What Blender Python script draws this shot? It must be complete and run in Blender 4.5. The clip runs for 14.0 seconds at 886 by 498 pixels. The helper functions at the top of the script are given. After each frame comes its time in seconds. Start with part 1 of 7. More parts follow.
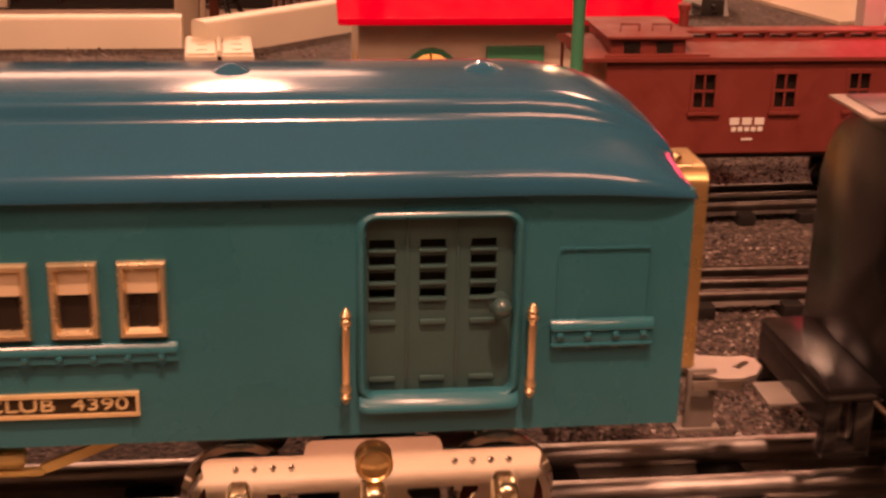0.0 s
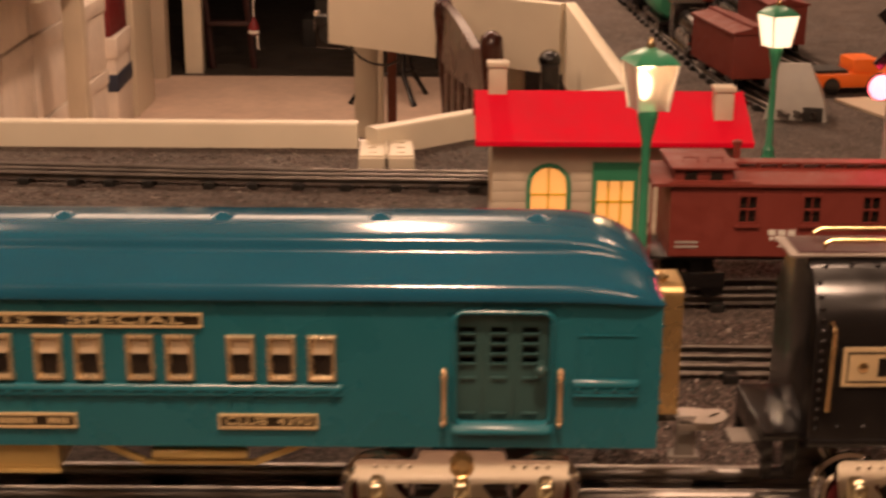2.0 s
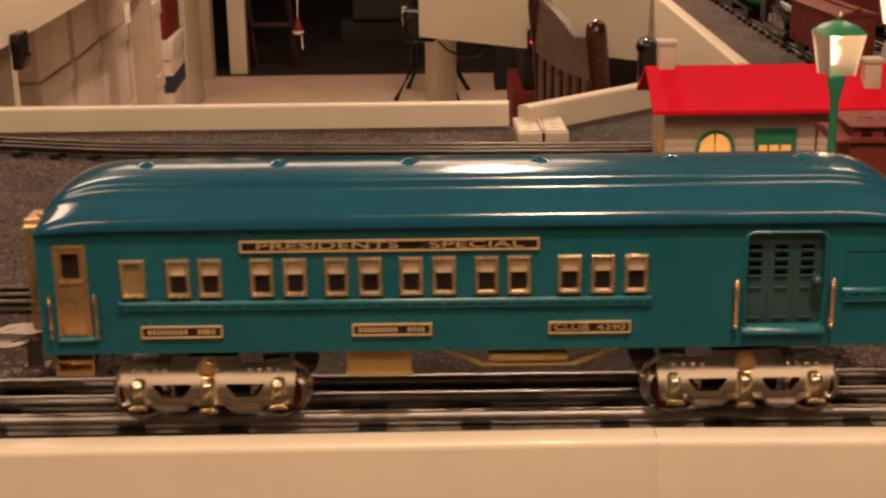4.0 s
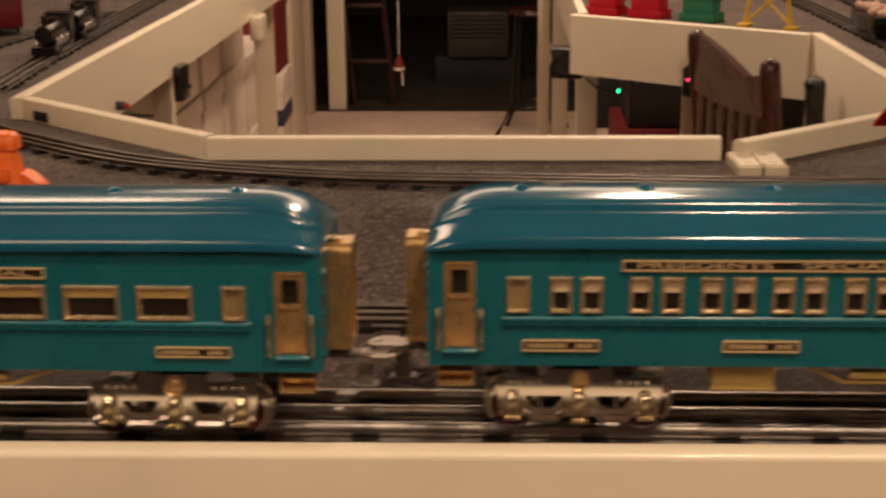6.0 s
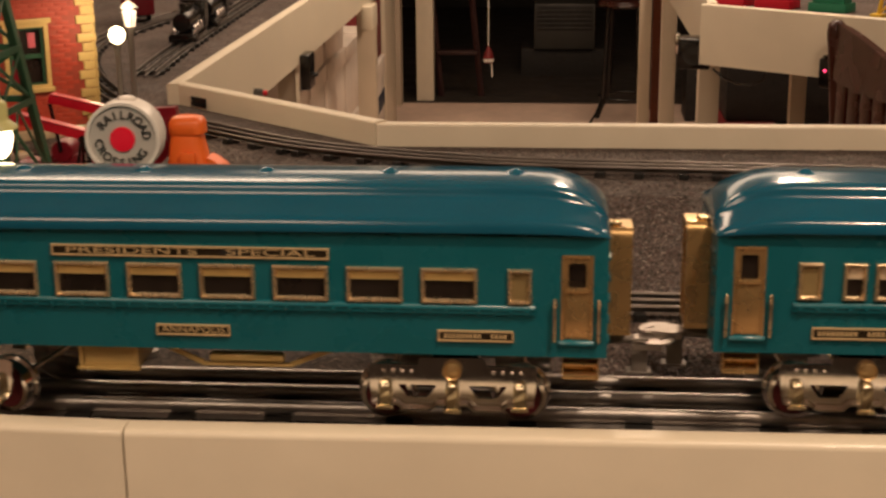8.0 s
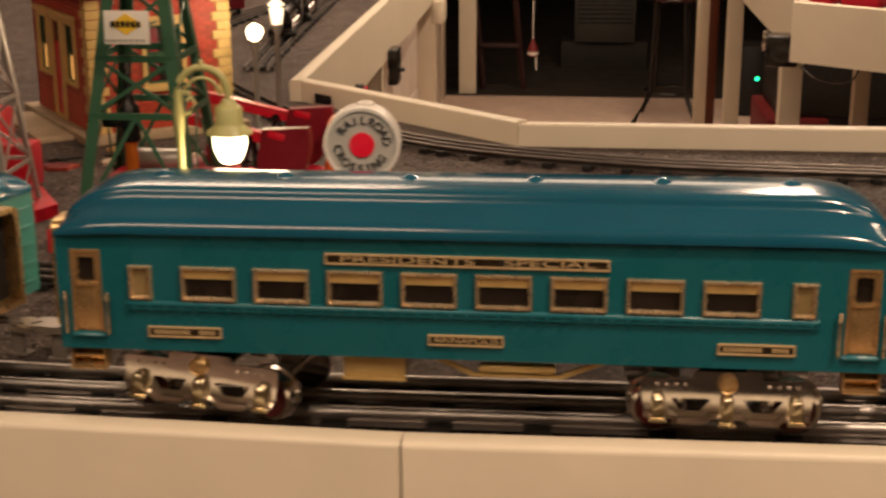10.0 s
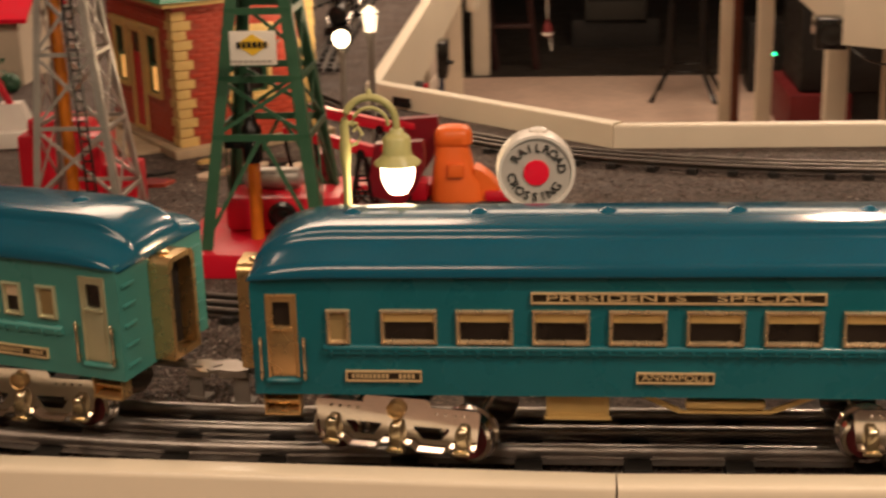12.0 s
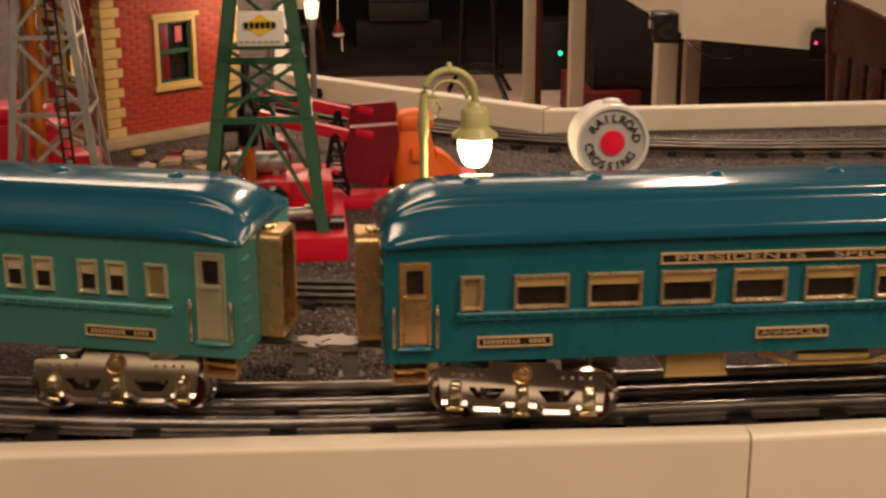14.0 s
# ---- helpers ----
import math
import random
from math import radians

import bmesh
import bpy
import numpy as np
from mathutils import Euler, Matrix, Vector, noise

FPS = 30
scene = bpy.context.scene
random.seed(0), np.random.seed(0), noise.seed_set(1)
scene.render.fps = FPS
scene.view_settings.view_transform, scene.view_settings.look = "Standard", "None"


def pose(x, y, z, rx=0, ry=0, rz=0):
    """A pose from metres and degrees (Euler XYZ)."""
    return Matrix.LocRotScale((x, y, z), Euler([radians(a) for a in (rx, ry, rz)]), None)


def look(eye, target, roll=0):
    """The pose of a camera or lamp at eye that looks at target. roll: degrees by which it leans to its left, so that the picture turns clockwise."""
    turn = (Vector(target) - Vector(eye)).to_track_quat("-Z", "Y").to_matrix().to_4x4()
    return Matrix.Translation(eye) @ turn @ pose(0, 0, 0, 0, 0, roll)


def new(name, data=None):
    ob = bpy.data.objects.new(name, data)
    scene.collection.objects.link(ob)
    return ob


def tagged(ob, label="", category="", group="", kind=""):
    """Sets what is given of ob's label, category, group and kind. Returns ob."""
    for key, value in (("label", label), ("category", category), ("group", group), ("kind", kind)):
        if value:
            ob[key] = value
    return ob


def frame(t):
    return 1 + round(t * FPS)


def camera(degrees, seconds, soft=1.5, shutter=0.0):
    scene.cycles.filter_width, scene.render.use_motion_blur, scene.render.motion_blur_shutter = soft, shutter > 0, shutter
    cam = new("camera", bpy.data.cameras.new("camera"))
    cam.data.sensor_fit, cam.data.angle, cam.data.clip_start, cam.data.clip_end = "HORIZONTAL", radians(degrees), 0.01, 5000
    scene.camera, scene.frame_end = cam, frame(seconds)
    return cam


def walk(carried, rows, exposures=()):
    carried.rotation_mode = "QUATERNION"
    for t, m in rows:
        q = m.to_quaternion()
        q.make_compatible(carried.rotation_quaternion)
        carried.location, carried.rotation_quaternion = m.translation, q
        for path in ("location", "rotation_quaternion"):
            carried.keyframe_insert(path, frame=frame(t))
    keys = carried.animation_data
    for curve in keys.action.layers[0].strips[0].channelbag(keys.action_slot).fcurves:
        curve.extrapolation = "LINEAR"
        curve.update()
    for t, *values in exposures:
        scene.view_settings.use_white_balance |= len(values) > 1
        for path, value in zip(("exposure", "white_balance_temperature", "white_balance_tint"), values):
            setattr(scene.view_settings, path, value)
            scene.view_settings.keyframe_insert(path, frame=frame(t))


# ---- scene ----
cam = camera(34.2, 14.0, soft=2.6, shutter=0.8)
PATH = [
    (0, (0.121, -0.371, 0.234), (0.365, 1.497, -0.436), 1.2),
    (0.5, (0.126, -0.428, 0.25), (0.339, 1.448, -0.409), 0.7),
    (1, (0.139, -0.488, 0.266), (0.33, 1.393, -0.384), 0.6),
    (1.5, (0.149, -0.558, 0.302), (0.281, 1.336, -0.33), 0.5),
    (2, (0.14, -0.603, 0.33), (0.145, 1.305, -0.27), 0.4),
    (2.5, (0.104, -0.64, 0.326), (0.083, 1.267, -0.278), -1.2),
    (2.7, (0.083, -0.659, 0.332), (0.057, 1.247, -0.275), -1.4),
    (4.8, (-0.077, -0.776, 0.341), (-0.079, 1.14, -0.234), -0.4),
    (5, (-0.097, -0.782, 0.343), (-0.108, 1.136, -0.222), -0.3),
    (5.5, (-0.144, -0.789, 0.348), (-0.187, 1.134, -0.2), -0.2),
    (6, (-0.196, -0.796, 0.343), (-0.28, 1.125, -0.205), -0.5),
    (6.5, (-0.234, -0.798, 0.341), (-0.368, 1.118, -0.219), -0.8),
    (7, (-0.265, -0.799, 0.336), (-0.428, 1.114, -0.226), -0.7),
    (7.2, (-0.277, -0.798, 0.336), (-0.445, 1.115, -0.225), -0.7),
    (9.5, (-0.443, -0.784, 0.331), (-0.597, 1.132, -0.223), -0.2),
    (10, (-0.483, -0.791, 0.344), (-0.658, 1.118, -0.225), -0.2),
    (10.5, (-0.507, -0.799, 0.352), (-0.711, 1.102, -0.236), -0.7),
    (11, (-0.547, -0.778, 0.345), (-0.768, 1.119, -0.246), -1.1),
    (11.5, (-0.584, -0.764, 0.359), (-0.795, 1.131, -0.245), -1.5),
    (12, (-0.605, -0.77, 0.373), (-0.769, 1.131, -0.228), -1.6),
    (12.5, (-0.666, -0.782, 0.367), (-0.64, 1.128, -0.226), -1.7),
    (13, (-0.74, -0.791, 0.366), (-0.626, 1.11, -0.244), -1.7),
    (13.5, (-0.791, -0.795, 0.362), (-0.629, 1.105, -0.244), -0.9),
    (14, (-0.823, -0.784, 0.358), (-0.638, 1.115, -0.241), -0.1),
]
EXPO = [(0.0, 0.34, 8800, 60), (0.5, 0.26, 8500, 54), (1.0, 0.20, 7700, 36), (2.0, 0.06, 7000, 22), (2.7, -0.08, 6850, 20), (5.0, -0.12, 6500, 12), (7.0, -0.22, 6100, 7), (9.5, -0.14, 6100, 8), (10.2, -0.01, 6100, 8), (11.0, 0.0, 6100, 8), (12.0, 0.10, 6100, 8), (13.0, 0.0, 6050, 7), (14.0, -0.03, 6050, 8)]
walk(cam, [(t, look(eye, target, roll)) for t, eye, target, roll in PATH], EXPO)

# ---- light: unseen warm lamps under the ceiling of a basement room, most of them added fill ----
TABLE = -0.018
FLOOR = -0.88
CEIL = 1.45
world = bpy.data.worlds.new("room_dark")
scene.world = world
world.use_nodes = True
world.node_tree.nodes["Background"].inputs[0].default_value = (1.0, 0.72, 0.5, 1)
world.node_tree.nodes["Background"].inputs[1].default_value = 0.004


def unseen_lamp(x, y, sx, sy, power, color=(1.0, 0.70, 0.47)):
    data = bpy.data.lights.new("ceiling_lamp_light", "AREA")
    data.shape, data.size, data.size_y = "RECTANGLE", sx, sy
    data.energy, data.color = power, color
    ob = new("ceiling_lamp_light", data)
    ob.location = (x, y, CEIL - 0.05)
    return ob


# placed from the highlight lines on the car roofs
unseen_lamp(0.15, -0.52, 0.11, 0.11, 23)
# two fill lights added for the train's front, no known fittings
unseen_lamp(-1.15, -1.2, 0.9, 0.9, 20)
unseen_lamp(0.75, -1.2, 0.5, 0.5, 9)
# placed from the bright spot on the roof deck
unseen_lamp(0.10, 2.4, 0.10, 0.12, 32)
# three fill lights added to brighten the far table and the back carpet
unseen_lamp(1.1, 2.0, 0.3, 0.3, 9)
unseen_lamp(-1.3, 1.9, 0.9, 0.9, 24)
unseen_lamp(-0.45, 4.2, 1.9, 1.3, 32)


# ---- materials ----
def mat(name, color, rough=0.5, metal=0.0, vary=0.12, scale=60.0, bump=0.0, bscale=200.0, coat=0.0, emit=None, power=0.0, rvary=0.1, glass=0.0):
    m = bpy.data.materials.new(name)
    m.use_nodes = True
    nt = m.node_tree
    b = nt.nodes["Principled BSDF"]
    L = nt.links.new
    tc = nt.nodes.new("ShaderNodeTexCoord")
    big = nt.nodes.new("ShaderNodeTexNoise")
    big.inputs["Scale"].default_value = scale * 0.2
    big.inputs["Detail"].default_value = 4
    fine = nt.nodes.new("ShaderNodeTexNoise")
    fine.inputs["Scale"].default_value = scale
    fine.inputs["Detail"].default_value = 6
    L(tc.outputs["Object"], big.inputs["Vector"])
    L(tc.outputs["Object"], fine.inputs["Vector"])
    add = nt.nodes.new("ShaderNodeMath")
    add.operation = "ADD"
    L(big.outputs["Fac"], add.inputs[0])
    L(fine.outputs["Fac"], add.inputs[1])
    rng = nt.nodes.new("ShaderNodeMapRange")
    rng.inputs["From Min"].default_value, rng.inputs["From Max"].default_value = 0.7, 1.3
    rng.inputs["To Min"].default_value, rng.inputs["To Max"].default_value = 1 - vary, 1 + vary
    L(add.outputs[0], rng.inputs["Value"])
    mul = nt.nodes.new("ShaderNodeVectorMath")
    mul.operation = "SCALE"
    mul.inputs[0].default_value = color
    L(rng.outputs[0], mul.inputs["Scale"])
    L(mul.outputs[0], b.inputs["Base Color"])
    rr = nt.nodes.new("ShaderNodeMapRange")
    rr.inputs["From Min"].default_value, rr.inputs["From Max"].default_value = 0.3, 0.7
    rr.inputs["To Min"].default_value, rr.inputs["To Max"].default_value = max(0.02, rough * (1 - rvary * 2)), min(1, rough * (1 + rvary * 2))
    L(fine.outputs["Fac"], rr.inputs["Value"])
    L(rr.outputs[0], b.inputs["Roughness"])
    b.inputs["Metallic"].default_value = metal
    b.inputs["Coat Weight"].default_value = coat
    b.inputs["Coat Roughness"].default_value = 0.06
    b.inputs["Transmission Weight"].default_value = glass
    if bump:
        n2 = nt.nodes.new("ShaderNodeTexNoise")
        n2.inputs["Scale"].default_value = bscale
        n2.inputs["Detail"].default_value = 5
        L(tc.outputs["Object"], n2.inputs["Vector"])
        bp = nt.nodes.new("ShaderNodeBump")
        bp.inputs["Strength"].default_value = bump
        bp.inputs["Distance"].default_value = 0.002
        L(n2.outputs["Fac"], bp.inputs["Height"])
        L(bp.outputs[0], b.inputs["Normal"])
    if emit:
        b.inputs["Emission Color"].default_value = (*emit, 1)
        b.inputs["Emission Strength"].default_value = power
    return m


TEAL = mat("teal_enamel", (0.008, 0.108, 0.138), 0.29, 0, 0.08, 25, 0.03, 90)
ROOF = mat("blue_enamel", (0.007, 0.076, 0.130), 0.15, 0, 0.08, 25, 0.05, 45, coat=0.12)
DOORGREY = mat("grey_green_enamel", (0.026, 0.070, 0.068), 0.35, 0, 0.1, 60)
BRASS = mat("brass", (0.80, 0.60, 0.32), 0.24, 1.0, 0.12, 90, 0.05, 300)
BRASSDULL = mat("dull_gold_plate", (0.62, 0.42, 0.19), 0.28, 0.82, 0.08, 70, 0.02, 90)
GOLDPAINT = mat("yellow_gold_paint", (0.66, 0.47, 0.18), 0.35, 0.3, 0.1, 70, 0.05, 300)
NICKEL = mat("nickel", (0.80, 0.76, 0.72), 0.10, 1.0, 0.06, 40, 0.05, 30)
RAILDARK = mat("dull_rail", (0.13, 0.112, 0.10), 0.42, 1.0, 0.25, 70, 0.1, 200)
COUPLERBRIGHT = mat("coupler_nickel", (0.38, 0.33, 0.29), 0.45, 0.75, 0.15, 90)
COUPLERGREY = mat("coupler_grey", (0.22, 0.19, 0.165), 0.6, 0.2, 0.2, 90)
WINBRASS = mat("window_brass", (0.74, 0.58, 0.36), 0.27, 0.8, 0.1, 90, 0.03, 200)
PANEGOLD = mat("smoky_pane", (0.26, 0.19, 0.085), 0.2, 0.1, 0.2, 60)
STEEL = mat("rail_steel", (0.36, 0.33, 0.305), 0.45, 1.0, 0.25, 70, 0.1, 200)
TIE = mat("black_tie", (0.012, 0.011, 0.010), 0.5, 0, 0.3, 80, 0.2, 200)
BLACK = mat("black_enamel", (0.008, 0.007, 0.007), 0.21, 0, 0.2, 50, 0.03, 100)
# near black, also used for the shade inside cars and vestibules
DARK = mat("near_black", (0.015, 0.012, 0.010), 0.7, 0, 0.2, 50)
DARKGLASS = mat("dark_pane", (0.014, 0.010, 0.008), 0.3, 0, 0.2, 50)
MINT = mat("sea_green_enamel", (0.050, 0.208, 0.186), 0.32, 0, 0.08, 25, 0.03, 120, coat=0.2)
LETTERGOLD = mat("letter_gold", (0.72, 0.55, 0.30), 0.36, 0.45, 0.1, 150)
PLATEFIELD = mat("tarnished_plate", (0.034, 0.024, 0.013), 0.35, 0.5, 0.3, 150, 0.05, 300)
BLIND = mat("gold_blind", (0.58, 0.46, 0.31), 0.42, 0.1, 0.12, 90)
SHADE = mat("cream_shade", (0.50, 0.40, 0.30), 0.6, 0, 0.1, 80)
CREAM = mat("cream_paint", (0.70, 0.625, 0.49), 0.42, 0, 0.05, 14, 0.12, 60, coat=0.1)
CREAMDULL = mat("cream_wood", (0.58, 0.50, 0.38), 0.55, 0, 0.08, 10, 0.1, 50)
RED = mat("red_plastic", (0.55, 0.005, 0.024), 0.38, 0, 0.06, 60)
REDROOF = mat("red_roof", (0.66, 0.003, 0.024), 0.7, 0, 0.05, 60)
REDROOF.node_tree.nodes["Principled BSDF"].inputs["Specular IOR Level"].default_value = 0.2
DARKRED = mat("maroon_plastic", (0.17, 0.005, 0.014), 0.4, 0, 0.1, 60)
HUBRED = mat("hub_red", (0.10, 0.010, 0.012), 0.5, 0, 0.1, 60)
ORANGE = mat("orange_plastic", (0.85, 0.16, 0.02), 0.4, 0, 0.06, 60)
OXIDE = mat("oxide_red_plastic", (0.17, 0.026, 0.017), 0.62, 0, 0.12, 90, 0.1, 300)
GREEN = mat("green_plastic", (0.026, 0.088, 0.045), 0.42, 0, 0.1, 60)
LAMPGREEN = mat("green_lamp_enamel", (0.03, 0.22, 0.12), 0.35, 0, 0.1, 60)
WALLCREAM = mat("station_wall", (0.55, 0.47, 0.36), 0.6, 0, 0.07, 80)
BRICK = mat("red_brick_plastic", (0.42, 0.050, 0.022), 0.5, 0, 0.15, 120)
BRICKDARK = mat("brown_brick", (0.33, 0.050, 0.026), 0.6, 0, 0.2, 90)
QUOIN = mat("buff_stone", (0.60, 0.42, 0.15), 0.55, 0, 0.12, 90)
SILVER = mat("silver_plastic", (0.45, 0.42, 0.38), 0.4, 0.6, 0.1, 60)
LAMPCREAM = mat("cream_green_lamp", (0.42, 0.40, 0.16), 0.4, 0, 0.1, 60)
PLANK = mat("red_brown_plank", (0.15, 0.034, 0.014), 0.45, 0, 0.25, 14, 0.1, 40)
WOOD = mat("dark_wood", (0.040, 0.0095, 0.0055), 0.26, 0, 0.3, 14, 0.1, 40)
CARPET = mat("beige_carpet", (0.60, 0.45, 0.36), 0.95, 0, 0.12, 30, 0.3, 150)
# brown taken down to near black, lack of light included in the colour
SHADEBROWN = mat("shade_brown", (0.024, 0.017, 0.012), 0.8, 0, 0.2, 8)
CEILWHITE = mat("white_ceiling", (0.78, 0.73, 0.66), 0.9, 0, 0.05, 6, 0.05, 60)
HANDBRASS = mat("orange_brass", (0.78, 0.56, 0.33), 0.30, 0.9, 0.1, 60, 0.01, 200)
PALEBRASS = mat("pale_brass", (0.76, 0.66, 0.45), 0.24, 1.0, 0.1, 60, 0.01, 200)
SAGEBRASS = mat("sage_gold", (0.52, 0.52, 0.34), 0.34, 0.6, 0.1, 60, 0.01, 200)
PLASTER = mat("plaster_wall", (0.45, 0.37, 0.28), 0.9, 0, 0.1, 6, 0.1, 60)
GREYPLASTIC = mat("grey_plastic", (0.35, 0.33, 0.30), 0.45, 0, 0.1, 60)
WHITE = mat("white_plastic", (0.72, 0.68, 0.62), 0.4, 0, 0.05, 60)
CARD = mat("white_cardboard", (0.72, 0.64, 0.56), 0.8, 0, 0.1, 20)
YELLOW = mat("yellow_plastic", (0.75, 0.48, 0.03), 0.4, 0, 0.06, 60)
POSTGREY = mat("lamp_post_grey", (0.12, 0.105, 0.09), 0.5, 0, 0.1, 60)
COALBLACK = mat("matt_black", (0.005, 0.004, 0.004), 0.6, 0, 0.2, 40)
STONETAN = mat("pink_tan_stone", (0.42, 0.27, 0.21), 0.8, 0, 0.2, 120)
BULB = mat("bulb_lit", (1, 0.9, 0.7), 0.3, emit=(1.0, 0.78, 0.45), power=9)
WINLIT = mat("window_lit", (0.3, 0.16, 0.06), 0.4, emit=(1.0, 0.42, 0.10), power=0.85)
# bright pink holds the glow of the house light on the curtain
PINKGLOWCLOTH = mat("pink_glow_cloth", (0.62, 0.13, 0.17), 0.7)
REDLIT = mat("red_lit", (1, 0.1, 0.2), 0.4, emit=(1.0, 0.05, 0.14), power=3.0)
GREENLED = mat("green_led", (0.1, 1, 0.6), 0.4, emit=(0.04, 1.0, 0.32), power=4)
FROST = mat("frosted_glass", (0.95, 0.82, 0.72), 0.35, 0, 0.05, 40, glass=0.8)
LANTERNLIT = mat("lantern_lit", (1, 0.9, 0.8), 0.4, emit=(1.0, 0.74, 0.48), power=1.5)
CASEGREY = mat("case_grey", (0.040, 0.036, 0.030), 0.5, 0, 0.1, 40)
REDFABRIC = mat("red_box", (0.16, 0.010, 0.012), 0.6, 0, 0.1, 40)


def gravel_mat():
    m = mat("ballast_mat", (0.12, 0.085, 0.07), 0.9, 0, 0.2, 30)
    nt = m.node_tree
    b = nt.nodes["Principled BSDF"]
    L = nt.links.new
    tc = nt.nodes.new("ShaderNodeTexCoord")
    v = nt.nodes.new("ShaderNodeTexVoronoi")
    v.inputs["Scale"].default_value = 470
    L(tc.outputs["Object"], v.inputs["Vector"])
    ramp = nt.nodes.new("ShaderNodeValToRGB")
    ramp.color_ramp.elements[0].color = (0.022, 0.016, 0.013, 1)
    ramp.color_ramp.elements[1].color = (0.150, 0.110, 0.092, 1)
    mid = ramp.color_ramp.elements.new(0.6)
    mid.color = (0.068, 0.048, 0.040, 1)
    sep = nt.nodes.new("ShaderNodeSeparateColor")
    L(v.outputs["Color"], sep.inputs[0])
    n = nt.nodes.new("ShaderNodeTexNoise")
    n.inputs["Scale"].default_value = 9
    n.inputs["Detail"].default_value = 6
    L(tc.outputs["Object"], n.inputs["Vector"])
    rng = nt.nodes.new("ShaderNodeMapRange")
    rng.inputs["From Min"].default_value, rng.inputs["From Max"].default_value = 0.3, 0.7
    rng.inputs["To Min"].default_value, rng.inputs["To Max"].default_value = 0.75, 1.25
    L(n.outputs["Fac"], rng.inputs["Value"])
    L(sep.outputs[0], ramp.inputs[0])
    sc = nt.nodes.new("ShaderNodeVectorMath")
    sc.operation = "SCALE"
    L(ramp.outputs[0], sc.inputs[0])
    L(rng.outputs[0], sc.inputs["Scale"])
    L(sc.outputs[0], b.inputs["Base Color"])
    bp = nt.nodes.new("ShaderNodeBump")
    bp.inputs["Strength"].default_value = 0.8
    bp.inputs["Distance"].default_value = 0.002
    L(v.outputs["Distance"], bp.inputs["Height"])
    L(bp.outputs[0], b.inputs["Normal"])
    return m


BALLAST = gravel_mat()


# ---- mesh helpers ----
def box(bm, x0, x1, y0, y1, z0, z1, bevel=0.0, m=None):
    r = bmesh.ops.create_cube(bm, size=1)
    vs = r["verts"]
    for v in vs:
        v.co = Vector(((x0 + x1) / 2 + v.co.x * (x1 - x0), (y0 + y1) / 2 + v.co.y * (y1 - y0), (z0 + z1) / 2 + v.co.z * (z1 - z0)))
    if bevel:
        es = list({e for v in vs for e in v.link_edges})
        r2 = bmesh.ops.bevel(bm, geom=es, offset=bevel, segments=2, profile=0.6, affect="EDGES")
        vs = list({v for f in r2["faces"] for v in f.verts} | {v for v in vs if v.is_valid})
    if m is not None:
        for v in vs:
            v.co = m @ v.co
    return vs


def ring(bm, pts):
    return [bm.verts.new(p) for p in pts]


def bridge(bm, a, b, closed=True):
    n = len(a)
    for i in range(n if closed else n - 1):
        j = (i + 1) % n
        bm.faces.new((a[i], a[j], b[j], b[i]))


def tube(bm, pts, r, seg=8, taper=None, cap=True):
    """A round tube along the points."""
    pts = [Vector(p) for p in pts]
    rings = []
    for i, p in enumerate(pts):
        d = (pts[min(i + 1, len(pts) - 1)] - pts[max(i - 1, 0)]).normalized()
        up = Vector((0, 0, 1)) if abs(d.z) < 0.95 else Vector((1, 0, 0))
        u = d.cross(up).normalized()
        w = u.cross(d)
        rad = r if taper is None else taper[i]
        rings.append(ring(bm, [p + (u * math.cos(a) + w * math.sin(a)) * rad for a in [2 * math.pi * k / seg for k in range(seg)]]))
    for a, b in zip(rings, rings[1:]):
        bridge(bm, a, b)
    if cap:
        bm.faces.new(rings[0])
        bm.faces.new(list(reversed(rings[-1])))


def lathe(bm, prof, center=(0, 0, 0), seg=16, axis="z"):
    """prof: (radius, height) rows turned round an axis."""
    c = Vector(center)
    rings = []
    for r, h in prof:
        row = []
        for k in range(seg):
            a = 2 * math.pi * k / seg
            x, y = max(r, 1e-5) * math.cos(a), max(r, 1e-5) * math.sin(a)
            row.append(c + (Vector((x, y, h)) if axis == "z" else Vector((x, h, y)) if axis == "y" else Vector((h, x, y))))
        rings.append(ring(bm, row))
    for a, b in zip(rings, rings[1:]):
        bridge(bm, a, b)
    bm.faces.new(rings[0])
    bm.faces.new(list(reversed(rings[-1])))


def beam(bm, a, b, w, t, out):
    """A flat bar from a to b, w wide, t thick along the direction out."""
    a, b, out = Vector(a), Vector(b), Vector(out)
    d = (b - a).normalized()
    u = d.cross(out).normalized() * (w / 2)
    n = u.cross(d).normalized() * (t / 2)
    q = [ring(bm, [p + u + n, p - u + n, p - u - n, p + u - n]) for p in (a, b)]
    bridge(bm, q[0], q[1])
    bm.faces.new(list(reversed(q[0])))
    bm.faces.new(q[1])


def plate(bm, outer, holes, y0, y1):
    """A flat plate in the x-z plane with holes, from y0 to y1."""
    edges = []
    for loop in [outer, *holes]:
        vs = [bm.verts.new((x, y0, z)) for x, z in loop]
        edges += [bm.edges.new((vs[i], vs[(i + 1) % len(vs)])) for i in range(len(vs))]
    faces = bmesh.ops.triangle_fill(bm, edges=edges, use_beauty=True, use_dissolve=False)["geom"]
    faces = [f for f in faces if isinstance(f, bmesh.types.BMFace)]
    ex = bmesh.ops.extrude_face_region(bm, geom=faces)["geom"]
    for v in ex:
        if isinstance(v, bmesh.types.BMVert):
            v.co.y += y1 - y0


